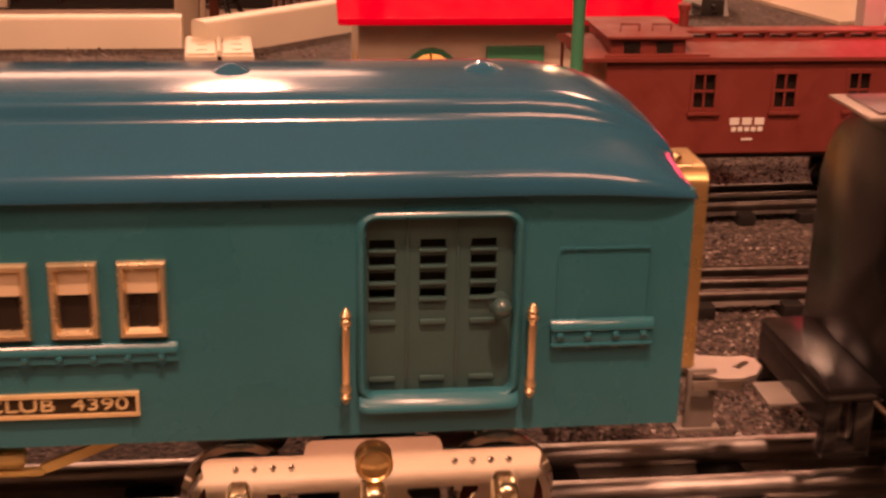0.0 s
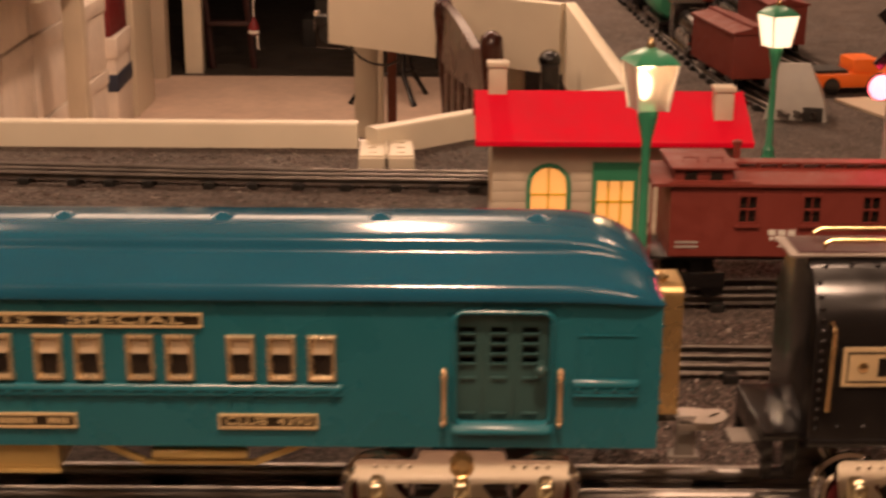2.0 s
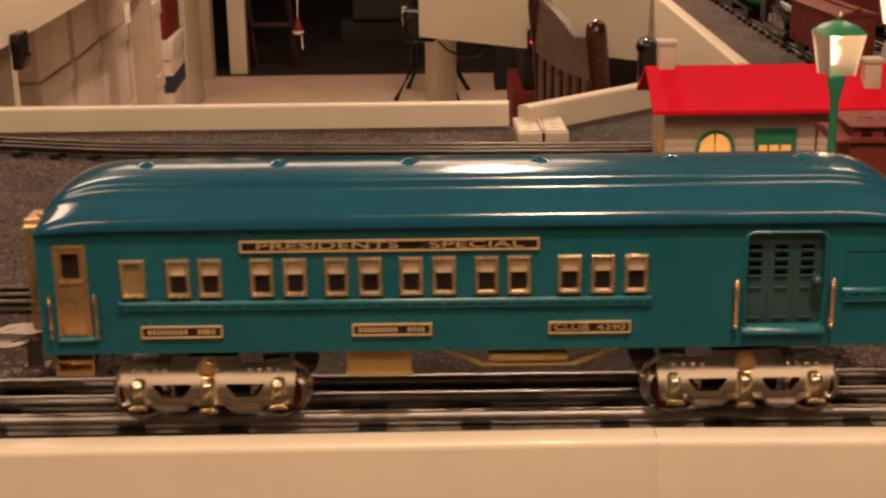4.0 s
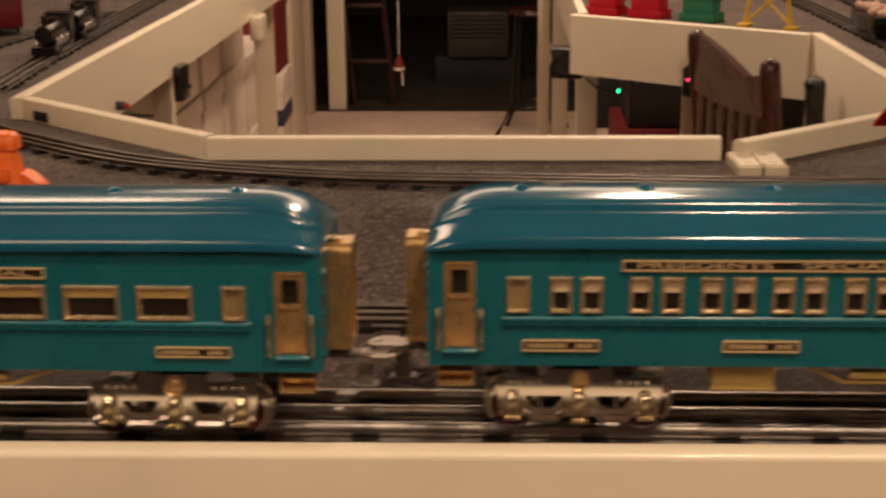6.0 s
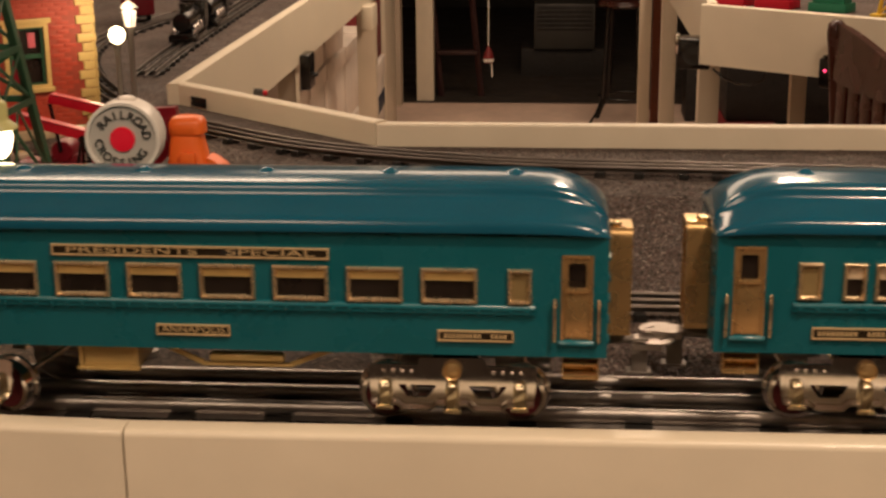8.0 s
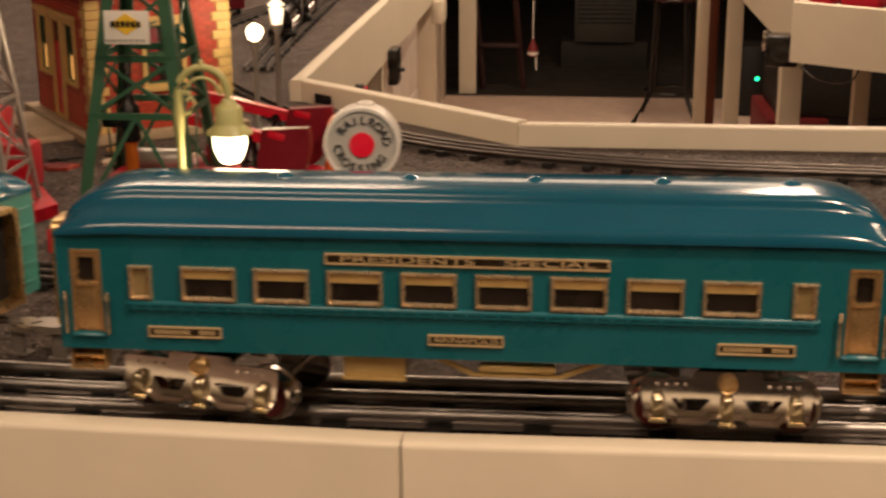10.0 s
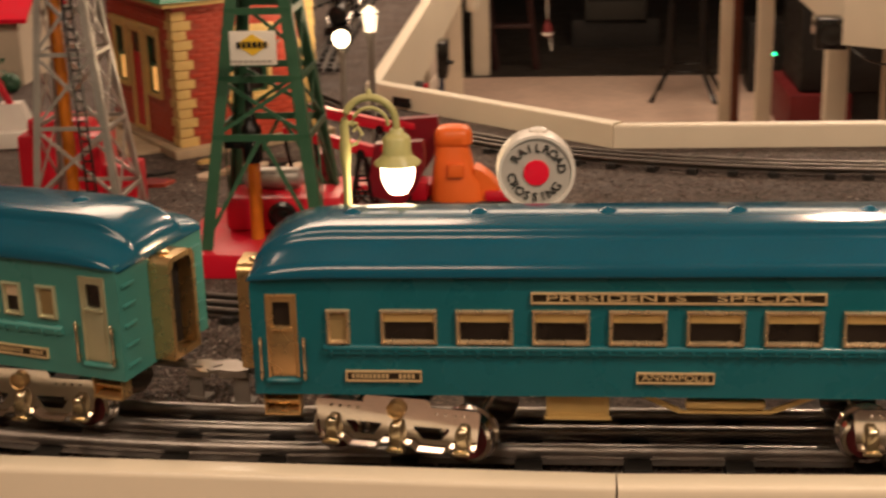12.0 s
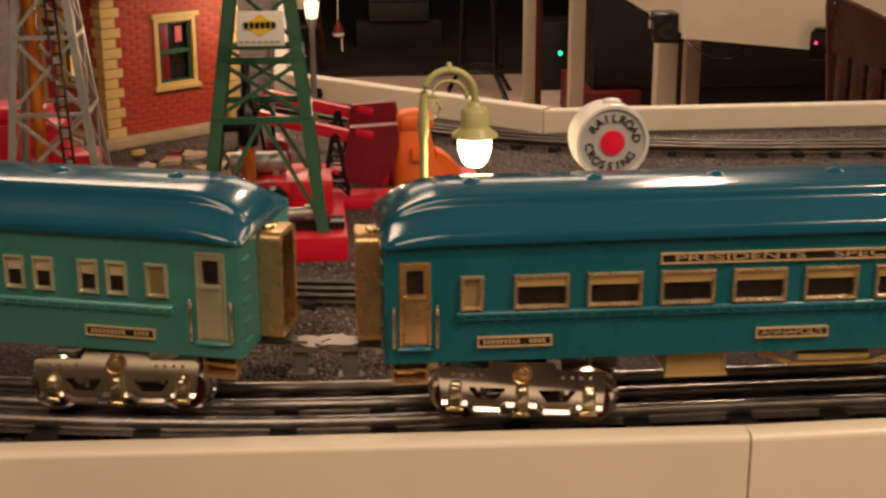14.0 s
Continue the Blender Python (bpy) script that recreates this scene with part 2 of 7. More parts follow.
def poly(bm, pts, z0, z1):
    """An upright prism over a floor outline."""
    a = ring(bm, [(x, y, z0) for x, y in pts])
    b = ring(bm, [(x, y, z1) for x, y in pts])
    bridge(bm, a, b)
    bm.faces.new(list(reversed(a)))
    bm.faces.new(b)


def rect(x0, x1, z0, z1):
    return [(x0, z0), (x1, z0), (x1, z1), (x0, z1)]


def rrect(x0, x1, z0, z1, r, n=4):
    out = []
    for cx, cz, a0 in ((x1 - r, z1 - r, 0), (x0 + r, z1 - r, 90), (x0 + r, z0 + r, 180), (x1 - r, z0 + r, 270)):
        out += [(cx + r * math.cos(radians(a0 + 90 * k / n)), cz + r * math.sin(radians(a0 + 90 * k / n))) for k in range(n + 1)]
    return out


def arch(x0, x1, z0, z1, n=8):
    """A window outline with a round head."""
    r = (x1 - x0) / 2
    return [(x0, z0), (x1, z0)] + [(x0 + r + r * math.cos(math.pi * k / n), z1 - r + r * math.sin(math.pi * k / n)) for k in range(n + 1)]


def mesh_of(name, bm, material, smooth=True):
    bmesh.ops.recalc_face_normals(bm, faces=bm.faces[:])
    me = bpy.data.meshes.new(name)
    bm.to_mesh(me)
    bm.free()
    me.materials.append(material)
    if smooth:
        me.shade_smooth()
        me.set_sharp_from_angle(angle=radians(48))
    return me


def part(name, bm, material, parent=None, label="", m=None):
    ob = new(name, mesh_of(name, bm, material))
    if parent is not None:
        ob.parent = parent
    if m is not None:
        ob.matrix_basis = m
    if label:
        tagged(ob, label)
    return ob


def thing(name, label, category, m=None, group="", kind=""):
    ob = new(name)
    ob.empty_display_size = 0.02
    if m is not None:
        ob.matrix_basis = m
    return tagged(ob, label, category, group, kind)


def cube(name, material, parent, dims, bevel=0.0, label=""):
    bm = bmesh.new()
    box(bm, *dims, bevel)
    return part(name, bm, material, parent, label)


def letters(name, text, size, material, parent, x, y, z, width=0.0, rz=0.0, bold=0.0):
    """Raised letters on a face that looks towards -y, centred at x, z."""
    cu = bpy.data.curves.new(name, "FONT")
    cu.body, cu.size, cu.extrude, cu.offset = text, size, 0.0003, bold
    cu.align_x, cu.align_y = "CENTER", "CENTER"
    tmp = new(name + "_curve", cu)
    bpy.context.view_layer.update()
    me = bpy.data.meshes.new_from_object(tmp.evaluated_get(bpy.context.evaluated_depsgraph_get()))
    if width:
        xs = [v.co.x for v in me.vertices]
        k = width / max(1e-6, max(xs) - min(xs))
        for v in me.vertices:
            v.co.x *= k
    bpy.data.objects.remove(tmp)
    bpy.data.curves.remove(cu)
    me.materials.clear()
    me.materials.append(material)
    ob = new(name, me)
    ob.parent = parent
    ob.matrix_basis = pose(x, y, z, 90, 0, rz)
    return ob


# ---- the room ----
def setting(name, material, fn, label="", category=""):
    bm = bmesh.new()
    fn(bm)
    return tagged(new(name, mesh_of(name, bm, material)), label, category, kind="structure")


XL, XR, YB, YF = -4.2, 4.2, -4.6, 9.6
# unseen dark strip, added so the nickel truck frames reflect less light
setting("floor_front", SHADEBROWN, lambda bm: box(bm, XL, XR, YB, -1.95, FLOOR - 0.1, FLOOR - 0.002), "unseen dark brown floor, added to darken reflections in the truck frames", "floor")
setting("floor", CARPET, lambda bm: box(bm, XL, XR, -1.95, 5.83, FLOOR - 0.1, FLOOR), "beige short-pile carpet of the basement room", "floor")
# the back room's dimness is in this floor's colour
setting("floor_back", SHADEBROWN, lambda bm: box(bm, XL, XR, 5.83, YF, FLOOR - 0.1, FLOOR + 0.004), "brown floor of the back room, its unlit dark put into the colour", "floor")
setting("ceiling", CEILWHITE, lambda bm: box(bm, XL, XR, YB, YF, CEIL, CEIL + 0.1), "plain ceiling of the basement room", "ceiling")
setting("wall_west", PLASTER, lambda bm: box(bm, XL - 0.1, XL, YB, YF, FLOOR, CEIL), "plain plaster wall", "wall")
setting("wall_east", PLASTER, lambda bm: box(bm, XR, XR + 0.1, YB, YF, FLOOR, CEIL), "plain plaster wall", "wall")
setting("wall_south", PLASTER, lambda bm: box(bm, XL, XR, YB - 0.1, YB, FLOOR, CEIL), "plain plaster wall", "wall")
# far wall coloured dark in place of being unlit
setting("wall_north", SHADEBROWN, lambda bm: box(bm, XL, XR, YF, YF + 0.1, FLOOR, CEIL), "wall of the back room, its unlit dark put into the colour", "wall")


def back_wall(bm):
    box(bm, XL, -1.075, 5.74, 5.83, FLOOR, CEIL)
    box(bm, 0.42, XR, 5.74, 5.83, FLOOR, CEIL)
    box(bm, -1.075, 0.42, 5.74, 5.83, 1.15, CEIL)


setting("wall_back", PLASTER, back_wall, "plaster wall with a wide opening to the back room", "wall")

# ---- the layout table ----
OUTLINE = [(-3, -0.032), (2.6, -0.032), (2.6, 3.9), (-0.04, 3.9), (-0.04, 2.068), (0.352, 1.768), (0.359, 1.06), (0.212, 0.948), (0.072, 0.8475),
           (-0.546, 0.8475), (-0.855, 1.111), (-0.855, 3.9), (-3, 3.9)]


def flat(bm, pts, z0, z1):
    vs = ring(bm, [(x, y, z0) for x, y in pts])
    es = [bm.edges.new((vs[i], vs[(i + 1) % len(vs)])) for i in range(len(vs))]
    g = bmesh.ops.triangle_fill(bm, edges=es, use_beauty=True, use_dissolve=False)["geom"]
    ex = bmesh.ops.extrude_face_region(bm, geom=[f for f in g if isinstance(f, bmesh.types.BMFace)])["geom"]
    for v in ex:
        if isinstance(v, bmesh.types.BMVert):
            v.co.z = z1


setting("table_top", BALLAST, lambda bm: flat(bm, OUTLINE, TABLE - 0.02, TABLE), "layout table top covered with grey-brown speckled ballast", "table")


def pebble_mat():
    """Loose stones: grey, brown and pinkish, each of its own shade."""
    m = mat("pebbles", (0.1, 0.08, 0.07), 0.75, 0, 0.2, 60)
    nt = m.node_tree
    geo = nt.nodes.new("ShaderNodeNewGeometry")
    ramp = nt.nodes.new("ShaderNodeValToRGB")
    ramp.color_ramp.interpolation = "CONSTANT"
    shades = [(0.0, (0.030, 0.023, 0.020)), (0.30, (0.075, 0.054, 0.046)), (0.55, (0.130, 0.092, 0.078)), (0.74, (0.105, 0.062, 0.055)), (0.86, (0.20, 0.155, 0.135)), (0.95, (0.33, 0.28, 0.25))]
    for k, (at, c) in enumerate(shades):
        e = ramp.color_ramp.elements[0] if k == 0 else ramp.color_ramp.elements.new(at) if k < 5 else ramp.color_ramp.elements[-1]
        e.position, e.color = at, (*c, 1)
    nt.links.new(geo.outputs["Random Per Island"], ramp.inputs[0])
    nt.links.new(ramp.outputs[0], nt.nodes["Principled BSDF"].inputs["Base Color"])
    return m


def pebbles(fields):
    """Small eight-sided stones strewn over rectangles of the table: (x0, x1, y0, y1, how many, size)."""
    rng = np.random.default_rng(4)
    unit = np.array([(1, 0, 0), (0, 1, 0), (-1, 0, 0), (0, -1, 0), (0, 0, 1), (0, 0, -1)], float)
    tris = np.array([(0, 1, 4), (1, 2, 4), (2, 3, 4), (3, 0, 4), (1, 0, 5), (2, 1, 5), (3, 2, 5), (0, 3, 5)])
    rows = []
    for x0, x1, y0, y1, n, size in fields:
        r = size * rng.uniform(0.55, 1.25, (n, 1, 1))
        stretch = rng.uniform(0.7, 1.3, (n, 1, 3)) * (1, 1, 0.75)
        v = unit[None] * r * stretch + rng.normal(0, 0.16, (n, 6, 3)) * r
        a = rng.uniform(0, 2 * math.pi, n)
        c, q = np.cos(a)[:, None], np.sin(a)[:, None]
        x, y = v[..., 0] * c - v[..., 1] * q, v[..., 0] * q + v[..., 1] * c
        at = np.stack([rng.uniform(x0, x1, n), rng.uniform(y0, y1, n), TABLE + size * rng.uniform(0.1, 0.5, n)], -1)
        rows.append(np.stack([x, y, v[..., 2]], -1) + at[:, None, :])
    v = np.concatenate(rows)
    f = tris[None] + 6 * np.arange(len(v))[:, None, None]
    me = bpy.data.meshes.new("gravel")
    me.from_pydata(v.reshape(-1, 3).tolist(), [], f.reshape(-1, 3).tolist())
    me.materials.append(pebble_mat())
    tagged(new("gravel", me), "loose grey-brown and pinkish ballast stones on the table", "gravel", kind="stuff")


pebbles([(0.225, 0.400, -0.020, 0.34, 11000, 0.00125), (-0.335, -0.205, -0.020, 0.62, 15000, 0.00125), (-0.90, -0.745, -0.020, 0.38, 11000, 0.00125),
         (-1.25, 0.62, -0.022, 0.105, 16000, 0.0012), (-1.15, 0.17, 0.30, 0.845, 16000, 0.0013), (0.30, 0.62, 0.43, 0.62, 3000, 0.0013)])


def board(name, a, b, top, bottom, thick, label, material=None, side=1, soft=0.003):
    """An upright edge board between two plan points; side: where its thickness goes."""
    a, b = Vector(a), Vector(b)
    d = b - a
    bm = bmesh.new()
    y0, y1 = (0, thick) if side > 0 else (-thick, 0)
    prof = [(y0, bottom), (y1, bottom)]
    prof += [(y1 - soft + soft * math.cos(radians(a)), top - soft + soft * math.sin(radians(a))) for a in (0, 30, 60, 90)]
    prof += [(y0 + soft - soft * math.sin(radians(a)), top - soft + soft * math.cos(radians(a))) for a in (0, 30, 60, 90)]
    n = max(2, int(d.length / 0.05))
    rows = [ring(bm, [(d.length * k / n, y, z) for y, z in prof]) for k in range(n + 1)]
    for q0, q1 in zip(rows, rows[1:]):
        bridge(bm, q0, q1)
    bm.faces.new(list(reversed(rows[0])))
    bm.faces.new(rows[-1])
    ob = new(name, mesh_of(name, bm, material or CREAM))
    ob.matrix_basis = pose(a.x, a.y, 0, 0, 0, math.degrees(math.atan2(d.y, d.x)))
    return tagged(ob, label, "edge board", kind="structure")


LB = "cream painted edge board of the layout table"
# front edge, three lengths with open joints
board("trim", (0.0957, -0.026), (1.6, -0.055), 0.010, -0.16, 0.019, LB, side=-1, soft=0.0045)
board("trim", (-0.5746, -0.034), (0.0950, -0.026), 0.010, -0.16, 0.019, LB, side=-1, soft=0.0045)
board("trim", (-1.8, 0.02), (-0.5749, -0.034), 0.010, -0.16, 0.019, LB, side=-1, soft=0.0045)
# round the aisle
board("trim", (-0.545, 0.848), (0.055, 0.848), 0.0085, -0.045, 0.019, LB, side=1)
board("trim", (-0.856, 1.112), (-0.547, 0.848), 0.011, -0.12, 0.019, LB, side=1)
board("trim", (0.0642, 0.8261), (0.35, 1.062), 0.011, -0.12, 0.019, LB, side=-1)
board("trim", (0.352, 1.066), (0.342, 1.755), 0.011, -0.12, 0.019, LB, side=-1)
board("trim", (-0.055, 2.055), (0.345, 1.75), 0.011, -0.105, 0.019, LB, CREAM, side=-1)
board("trim", (-0.05, 2.06), (-0.05, 3.9), 0.011, -0.105, 0.019, LB, CREAM, side=-1)
board("trim", (-0.845, 3.9), (-0.845, 1.105), 0.011, -0.10, 0.019, LB, CREAM, side=-1)


# ---- track ----
def bend(pts, step=0.02):
    """A smooth line through plan points (Catmull-Rom), as evenly spaced points."""
    P = [Vector(p) for p in pts]
    P = [2 * P[0] - P[1]] + P + [2 * P[-1] - P[-2]]
    out = []
    for i in range(1, len(P) - 2):
        n = max(2, int((P[i + 1] - P[i]).length / step))
        for k in range(n):
            t = k / n
            a, b, c, d = P[i - 1:i + 3]
            out.append(0.5 * ((2 * b) + (c - a) * t + (2 * a - 5 * b + 4 * c - d) * t * t + (3 * b - 3 * c + d - a) * t ** 3))
    return out + [P[-2]]


def offset(line, dist):
    out = []
    for i, p in enumerate(line):
        d = (line[min(i + 1, len(line) - 1)] - line[max(i - 1, 0)]).normalized()
        out.append(p + Vector((-d.y, d.x)) * dist)
    return out


def rail_bm(line, top, r, foot):
    """A tubular rail: a round head on a web and a flat foot."""
    prof = [(r * math.cos(radians(a)), top - r + r * math.sin(radians(a))) for a in (-50, -20, 15, 50, 90, 130, 165, 200, 230)]
    prof += [(-0.0008, TABLE + foot + 0.0015), (-r * 1.25, TABLE + foot), (r * 1.25, TABLE + foot), (0.0008, TABLE + foot + 0.0015)]
    bm = bmesh.new()
    last = None
    for i, p in enumerate(line):
        d = (line[min(i + 1, len(line) - 1)] - line[max(i - 1, 0)]).normalized()
        n = Vector((-d.y, d.x))
        row = ring(bm, [(p.x + n.x * u, p.y + n.y * u, z) for u, z in prof])
        if last:
            bridge(bm, last, row)
        else:
            bm.faces.new(row)
        last = row
    bm.faces.new(list(reversed(last)))
    return bm


def track(label, pts, gauge, top, r, tie, tie_w, tie_half, tie_h):
    line = bend(pts)
    root = thing("track", label, "track", kind="structure")
    for d in (-gauge / 2, 0, gauge / 2):
        part("rail", rail_bm(offset(line, d), top, r, tie_h), STEEL if r > 0.003 else RAILDARK, root)
    bm = bmesh.new()
    box(bm, -tie_w / 2, tie_w / 2, -tie_half, tie_half, 0, tie_h + 0.0015, 0.001)
    me = mesh_of("tie", bm, TIE)
    run = 0.0
    for a, b in zip(line, line[1:]):
        run += (b - a).length
        if run >= tie:
            run -= tie
            d = (b - a).normalized()
            ob = new("tie", me)
            ob.parent = root
            ob.matrix_basis = pose(a.x, a.y, TABLE, 0, 0, math.degrees(math.atan2(d.y, d.x)))
    return root


R0, X0, YT = 1.15, -0.76, 0.048


def main_y(x):
    return YT + (0 if x > X0 else (X0 - x) ** 2 / (2 * R0))


track("wide gauge tubular three-rail toy track with black metal ties", [(x / 10, main_y(x / 10)) for x in range(12, -15, -1)], 0.054, 0.0, 0.0042, 0.071, 0.017, 0.042, 0.007)
OL = "O gauge tubular three-rail toy track with black ties"
track(OL, [(1.4, 0.27), (0.8, 0.252), (0.3, 0.249), (-0.3, 0.256), (-0.6, 0.262), (-0.82, 0.285), (-1.05, 0.34), (-1.3, 0.45)], 0.032, -0.006, 0.0022, 0.042, 0.010, 0.024, 0.005)
track(OL, [(1.5, 0.44), (0.9, 0.41), (0.42, 0.383), (0.26, 0.378)], 0.032, -0.006, 0.0022, 0.042, 0.010, 0.024, 0.005)
track(OL, [(1.0, 0.75), (0.5, 0.70), (0.1, 0.70), (-0.2, 0.715), (-0.4, 0.735), (-0.6, 0.797), (-0.76, 0.91), (-0.88, 1.028), (-1.03, 1.29), (-1.13, 1.6), (-1.12, 1.9), (-1.05, 2.3)], 0.032, -0.006, 0.0022, 0.042, 0.010, 0.024, 0.005)


# ---- passenger cars ----
W2 = 0.048
EAVE = 0.1168


def roof_half():
    """Half of the roof's cross-section: (y, z) from the eave up to the ridge."""
    return [(0.0470, 0.1166), (0.0508, 0.1166), (0.0514, 0.1170), (0.0515, 0.1178), (0.0511, 0.1198), (0.0503, 0.1224), (0.0486, 0.1243), (0.0445, 0.1259), (0.0395, 0.1277), (0.0345, 0.1295), (0.0305, 0.1310),
            (0.0284, 0.1320), (0.0274, 0.1330), (0.0267, 0.1346), (0.0261, 0.1364), (0.0252, 0.1378), (0.0238, 0.1386), (0.0195, 0.1393), (0.0140, 0.1400), (0.0070, 0.1406), (0.0, 0.1409)]


def roof_bm(half_len):
    bm = bmesh.new()
    half = roof_half()
    prof = [(-y, z) for y, z in half] + [(y, z) for y, z in reversed(half[:-1])]
    E = 0.046
    xs = [-half_len + E * (1 - math.cos(radians(a))) for a in (0, 4, 10, 16, 22, 28, 34, 42, 50, 58, 66, 75, 90)]
    xs = xs + [0.25 * xs[-1], -0.25 * xs[-1]] + [-x for x in reversed(xs)]
    low = 0.113
    last = None
    for x in xs:
        u = min(1.0, (half_len - abs(x)) / E)
        s = 0.06 + 0.94 * math.sqrt(max(0.0, 1 - (1 - u) ** 2))
        wy = 0.90 + 0.10 * math.sqrt(max(0.0, 1 - (1 - min(1, u * 2.6)) ** 2))
        row = ring(bm, [(x, y * wy, low + (z - low) * s) for y, z in prof])
        if last:
            bridge(bm, last, row, closed=True)
        else:
            bm.faces.new(row)
        last = row
    bm.faces.new(list(reversed(last)))
    # six roof ventilators, each pressed up out of the deck with a flared foot
    for k in range(6):
        x = -0.1855 + 0.0744 * k
        bell = [(0.0092 * k / 10, 0.0026 * (0.5 + 0.5 * math.cos(math.pi * k / 10)) ** 1.15 - 0.0008 * (k / 10) ** 2) for k in (10, 9, 8, 7, 6, 5, 4, 3, 2, 1)]
        lathe(bm, bell + [(0.0003, 0.0026)], (x, 0.0, 0.1405), 24)
    return bm


def shell_bm(holes_front, L2, zb=0.045):
    """The car's four sides, the long ones pierced, closed below and above."""
    bm = bmesh.new()
    outer = [(-L2, zb), (L2, zb), (L2, EAVE), (-L2, EAVE)]
    for y0, y1 in ((-W2, -W2 + 0.0015), (W2 - 0.0015, W2)):
        plate(bm, outer, holes_front, y0, y1)
    for s in (-1, 1):
        x0, x1 = sorted((s * L2, s * (L2 - 0.0015)))
        box(bm, x0, x1, -W2 + 0.0016, -0.013, zb, EAVE)
        box(bm, x0, x1, 0.013, W2 - 0.0016, zb, EAVE)
        box(bm, x0, x1, -0.0129, 0.0129, 0.108, EAVE)
        for k in range(5):
            for side in (-1, 1):
                a, b = sorted((side * 0.031, side * 0.044))
                e = 0.0015
                xa, xb = sorted((s * L2, s * (L2 + e)))
                box(bm, xa, xb, a, b, 0.052 + 0.0125 * k, 0.0545 + 0.0125 * k, 0.0008)
    box(bm, -L2 + 0.0016, L2 - 0.0016, -W2 + 0.0016, W2 - 0.0016, zb, zb + 0.0015)
    return bm


def window(parent, x0, x1, z0, z1, y, blind, metal, shade=0.36, frame=0.0026, back=False, name="window_frame"):
    """A brass frame with a dark pane and a blind drawn part way."""
    bm = bmesh.new()
    rows = []
    for k, d in ((0, 0.0008), (0, -0.0012), (0.22, -0.0022), (0.62, -0.0022), (1.0, -0.0006), (1.0, 0.0008)):
        f = frame * k
        rows.append(ring(bm, [(x0 + f, y + d, z0 + f), (x1 - f, y + d, z0 + f), (x1 - f, y + d, z1 - f), (x0 + f, y + d, z1 - f)]))
    for q0, q1 in zip(rows, rows[1:] + rows[:1]):
        bridge(bm, q0, q1)
    fr = part(name, bm, metal, parent)
    zs = z1 - frame - (z1 - z0 - 2 * frame) * shade
    cube("pane", DARKGLASS, fr, (x0 + frame * 0.5, x1 - frame * 0.5, y + 0.0012, y + 0.0018, z0 + frame * 0.5, z1 - frame * 0.5))
    if shade > 0:
        cube("blind", blind if shade < 0.9 else PANEGOLD, fr, (x0 + frame, x1 - frame, y - 0.0003, y + 0.0006, zs, z1 - frame))
    return fr


def handrail(parent, x, z0, z1, y, slim=1.0, metal=HANDBRASS):
    """A turned handrail: a plain shaft between two finials on short standoffs."""
    bm = bmesh.new()
    h = z1 - z0
    prof = [(0.0, 0.0006), (0.035, 0.0014), (0.075, 0.0021), (0.11, 0.0014), (0.14, 0.0022), (0.175, 0.0020), (0.20, 0.0013), (0.23, 0.0015)]
    prof += [(1 - k, r) for k, r in reversed(prof)]
    tube(bm, [(x, y - 0.0036, z0 + h * k) for k, r in prof], 0.001, 10, [r * slim for k, r in prof])
    for z in (z0 + h * 0.14, z0 + h * 0.86):
        tube(bm, [(x, y + 0.0005, z), (x, y - 0.0036, z)], 0.0012, 8)
    return part("handrail", bm, metal, parent)


def end_door(parent, x, y, metal, top):
    x0, x1, z0 = x - 0.0091, x + 0.0091, 0.0555
    lo, hi = top - 0.0198, top - 0.0050
    bm = bmesh.new()
    plate(bm, rect(x0, x1, z0, top), [rrect(x - 0.0050, x + 0.0050, lo, hi, 0.0012)], y - 0.0008, y + 0.0012)
    box(bm, x - 0.0064, x + 0.0064, y - 0.0026, y, lo - 0.0022, lo, 0.0009)
    box(bm, x - 0.0065, x + 0.0065, y - 0.0013, y, 0.0572, lo - 0.0024, 0.0006)
    for q0, q1 in ((x0, x0 + 0.0016), (x1 - 0.0016, x1)):
        box(bm, q0, q1, y - 0.0016, y, z0, top, 0.0006)
    box(bm, x0, x1, y - 0.0016, y, top - 0.0018, top, 0.0006)
    d = part("door", bm, metal, parent, "brass-coloured end door")
    cube("pane", DARKGLASS, d, (x - 0.006, x + 0.006, y + 0.0014, y + 0.0020, lo - 0.002, hi + 0.002))
    handrail(d, x - 0.0125, 0.0545, 0.0812, y, 0.62, PALEBRASS)
    handrail(d, x + 0.0125, 0.0545, 0.0812, y, 0.62, PALEBRASS)


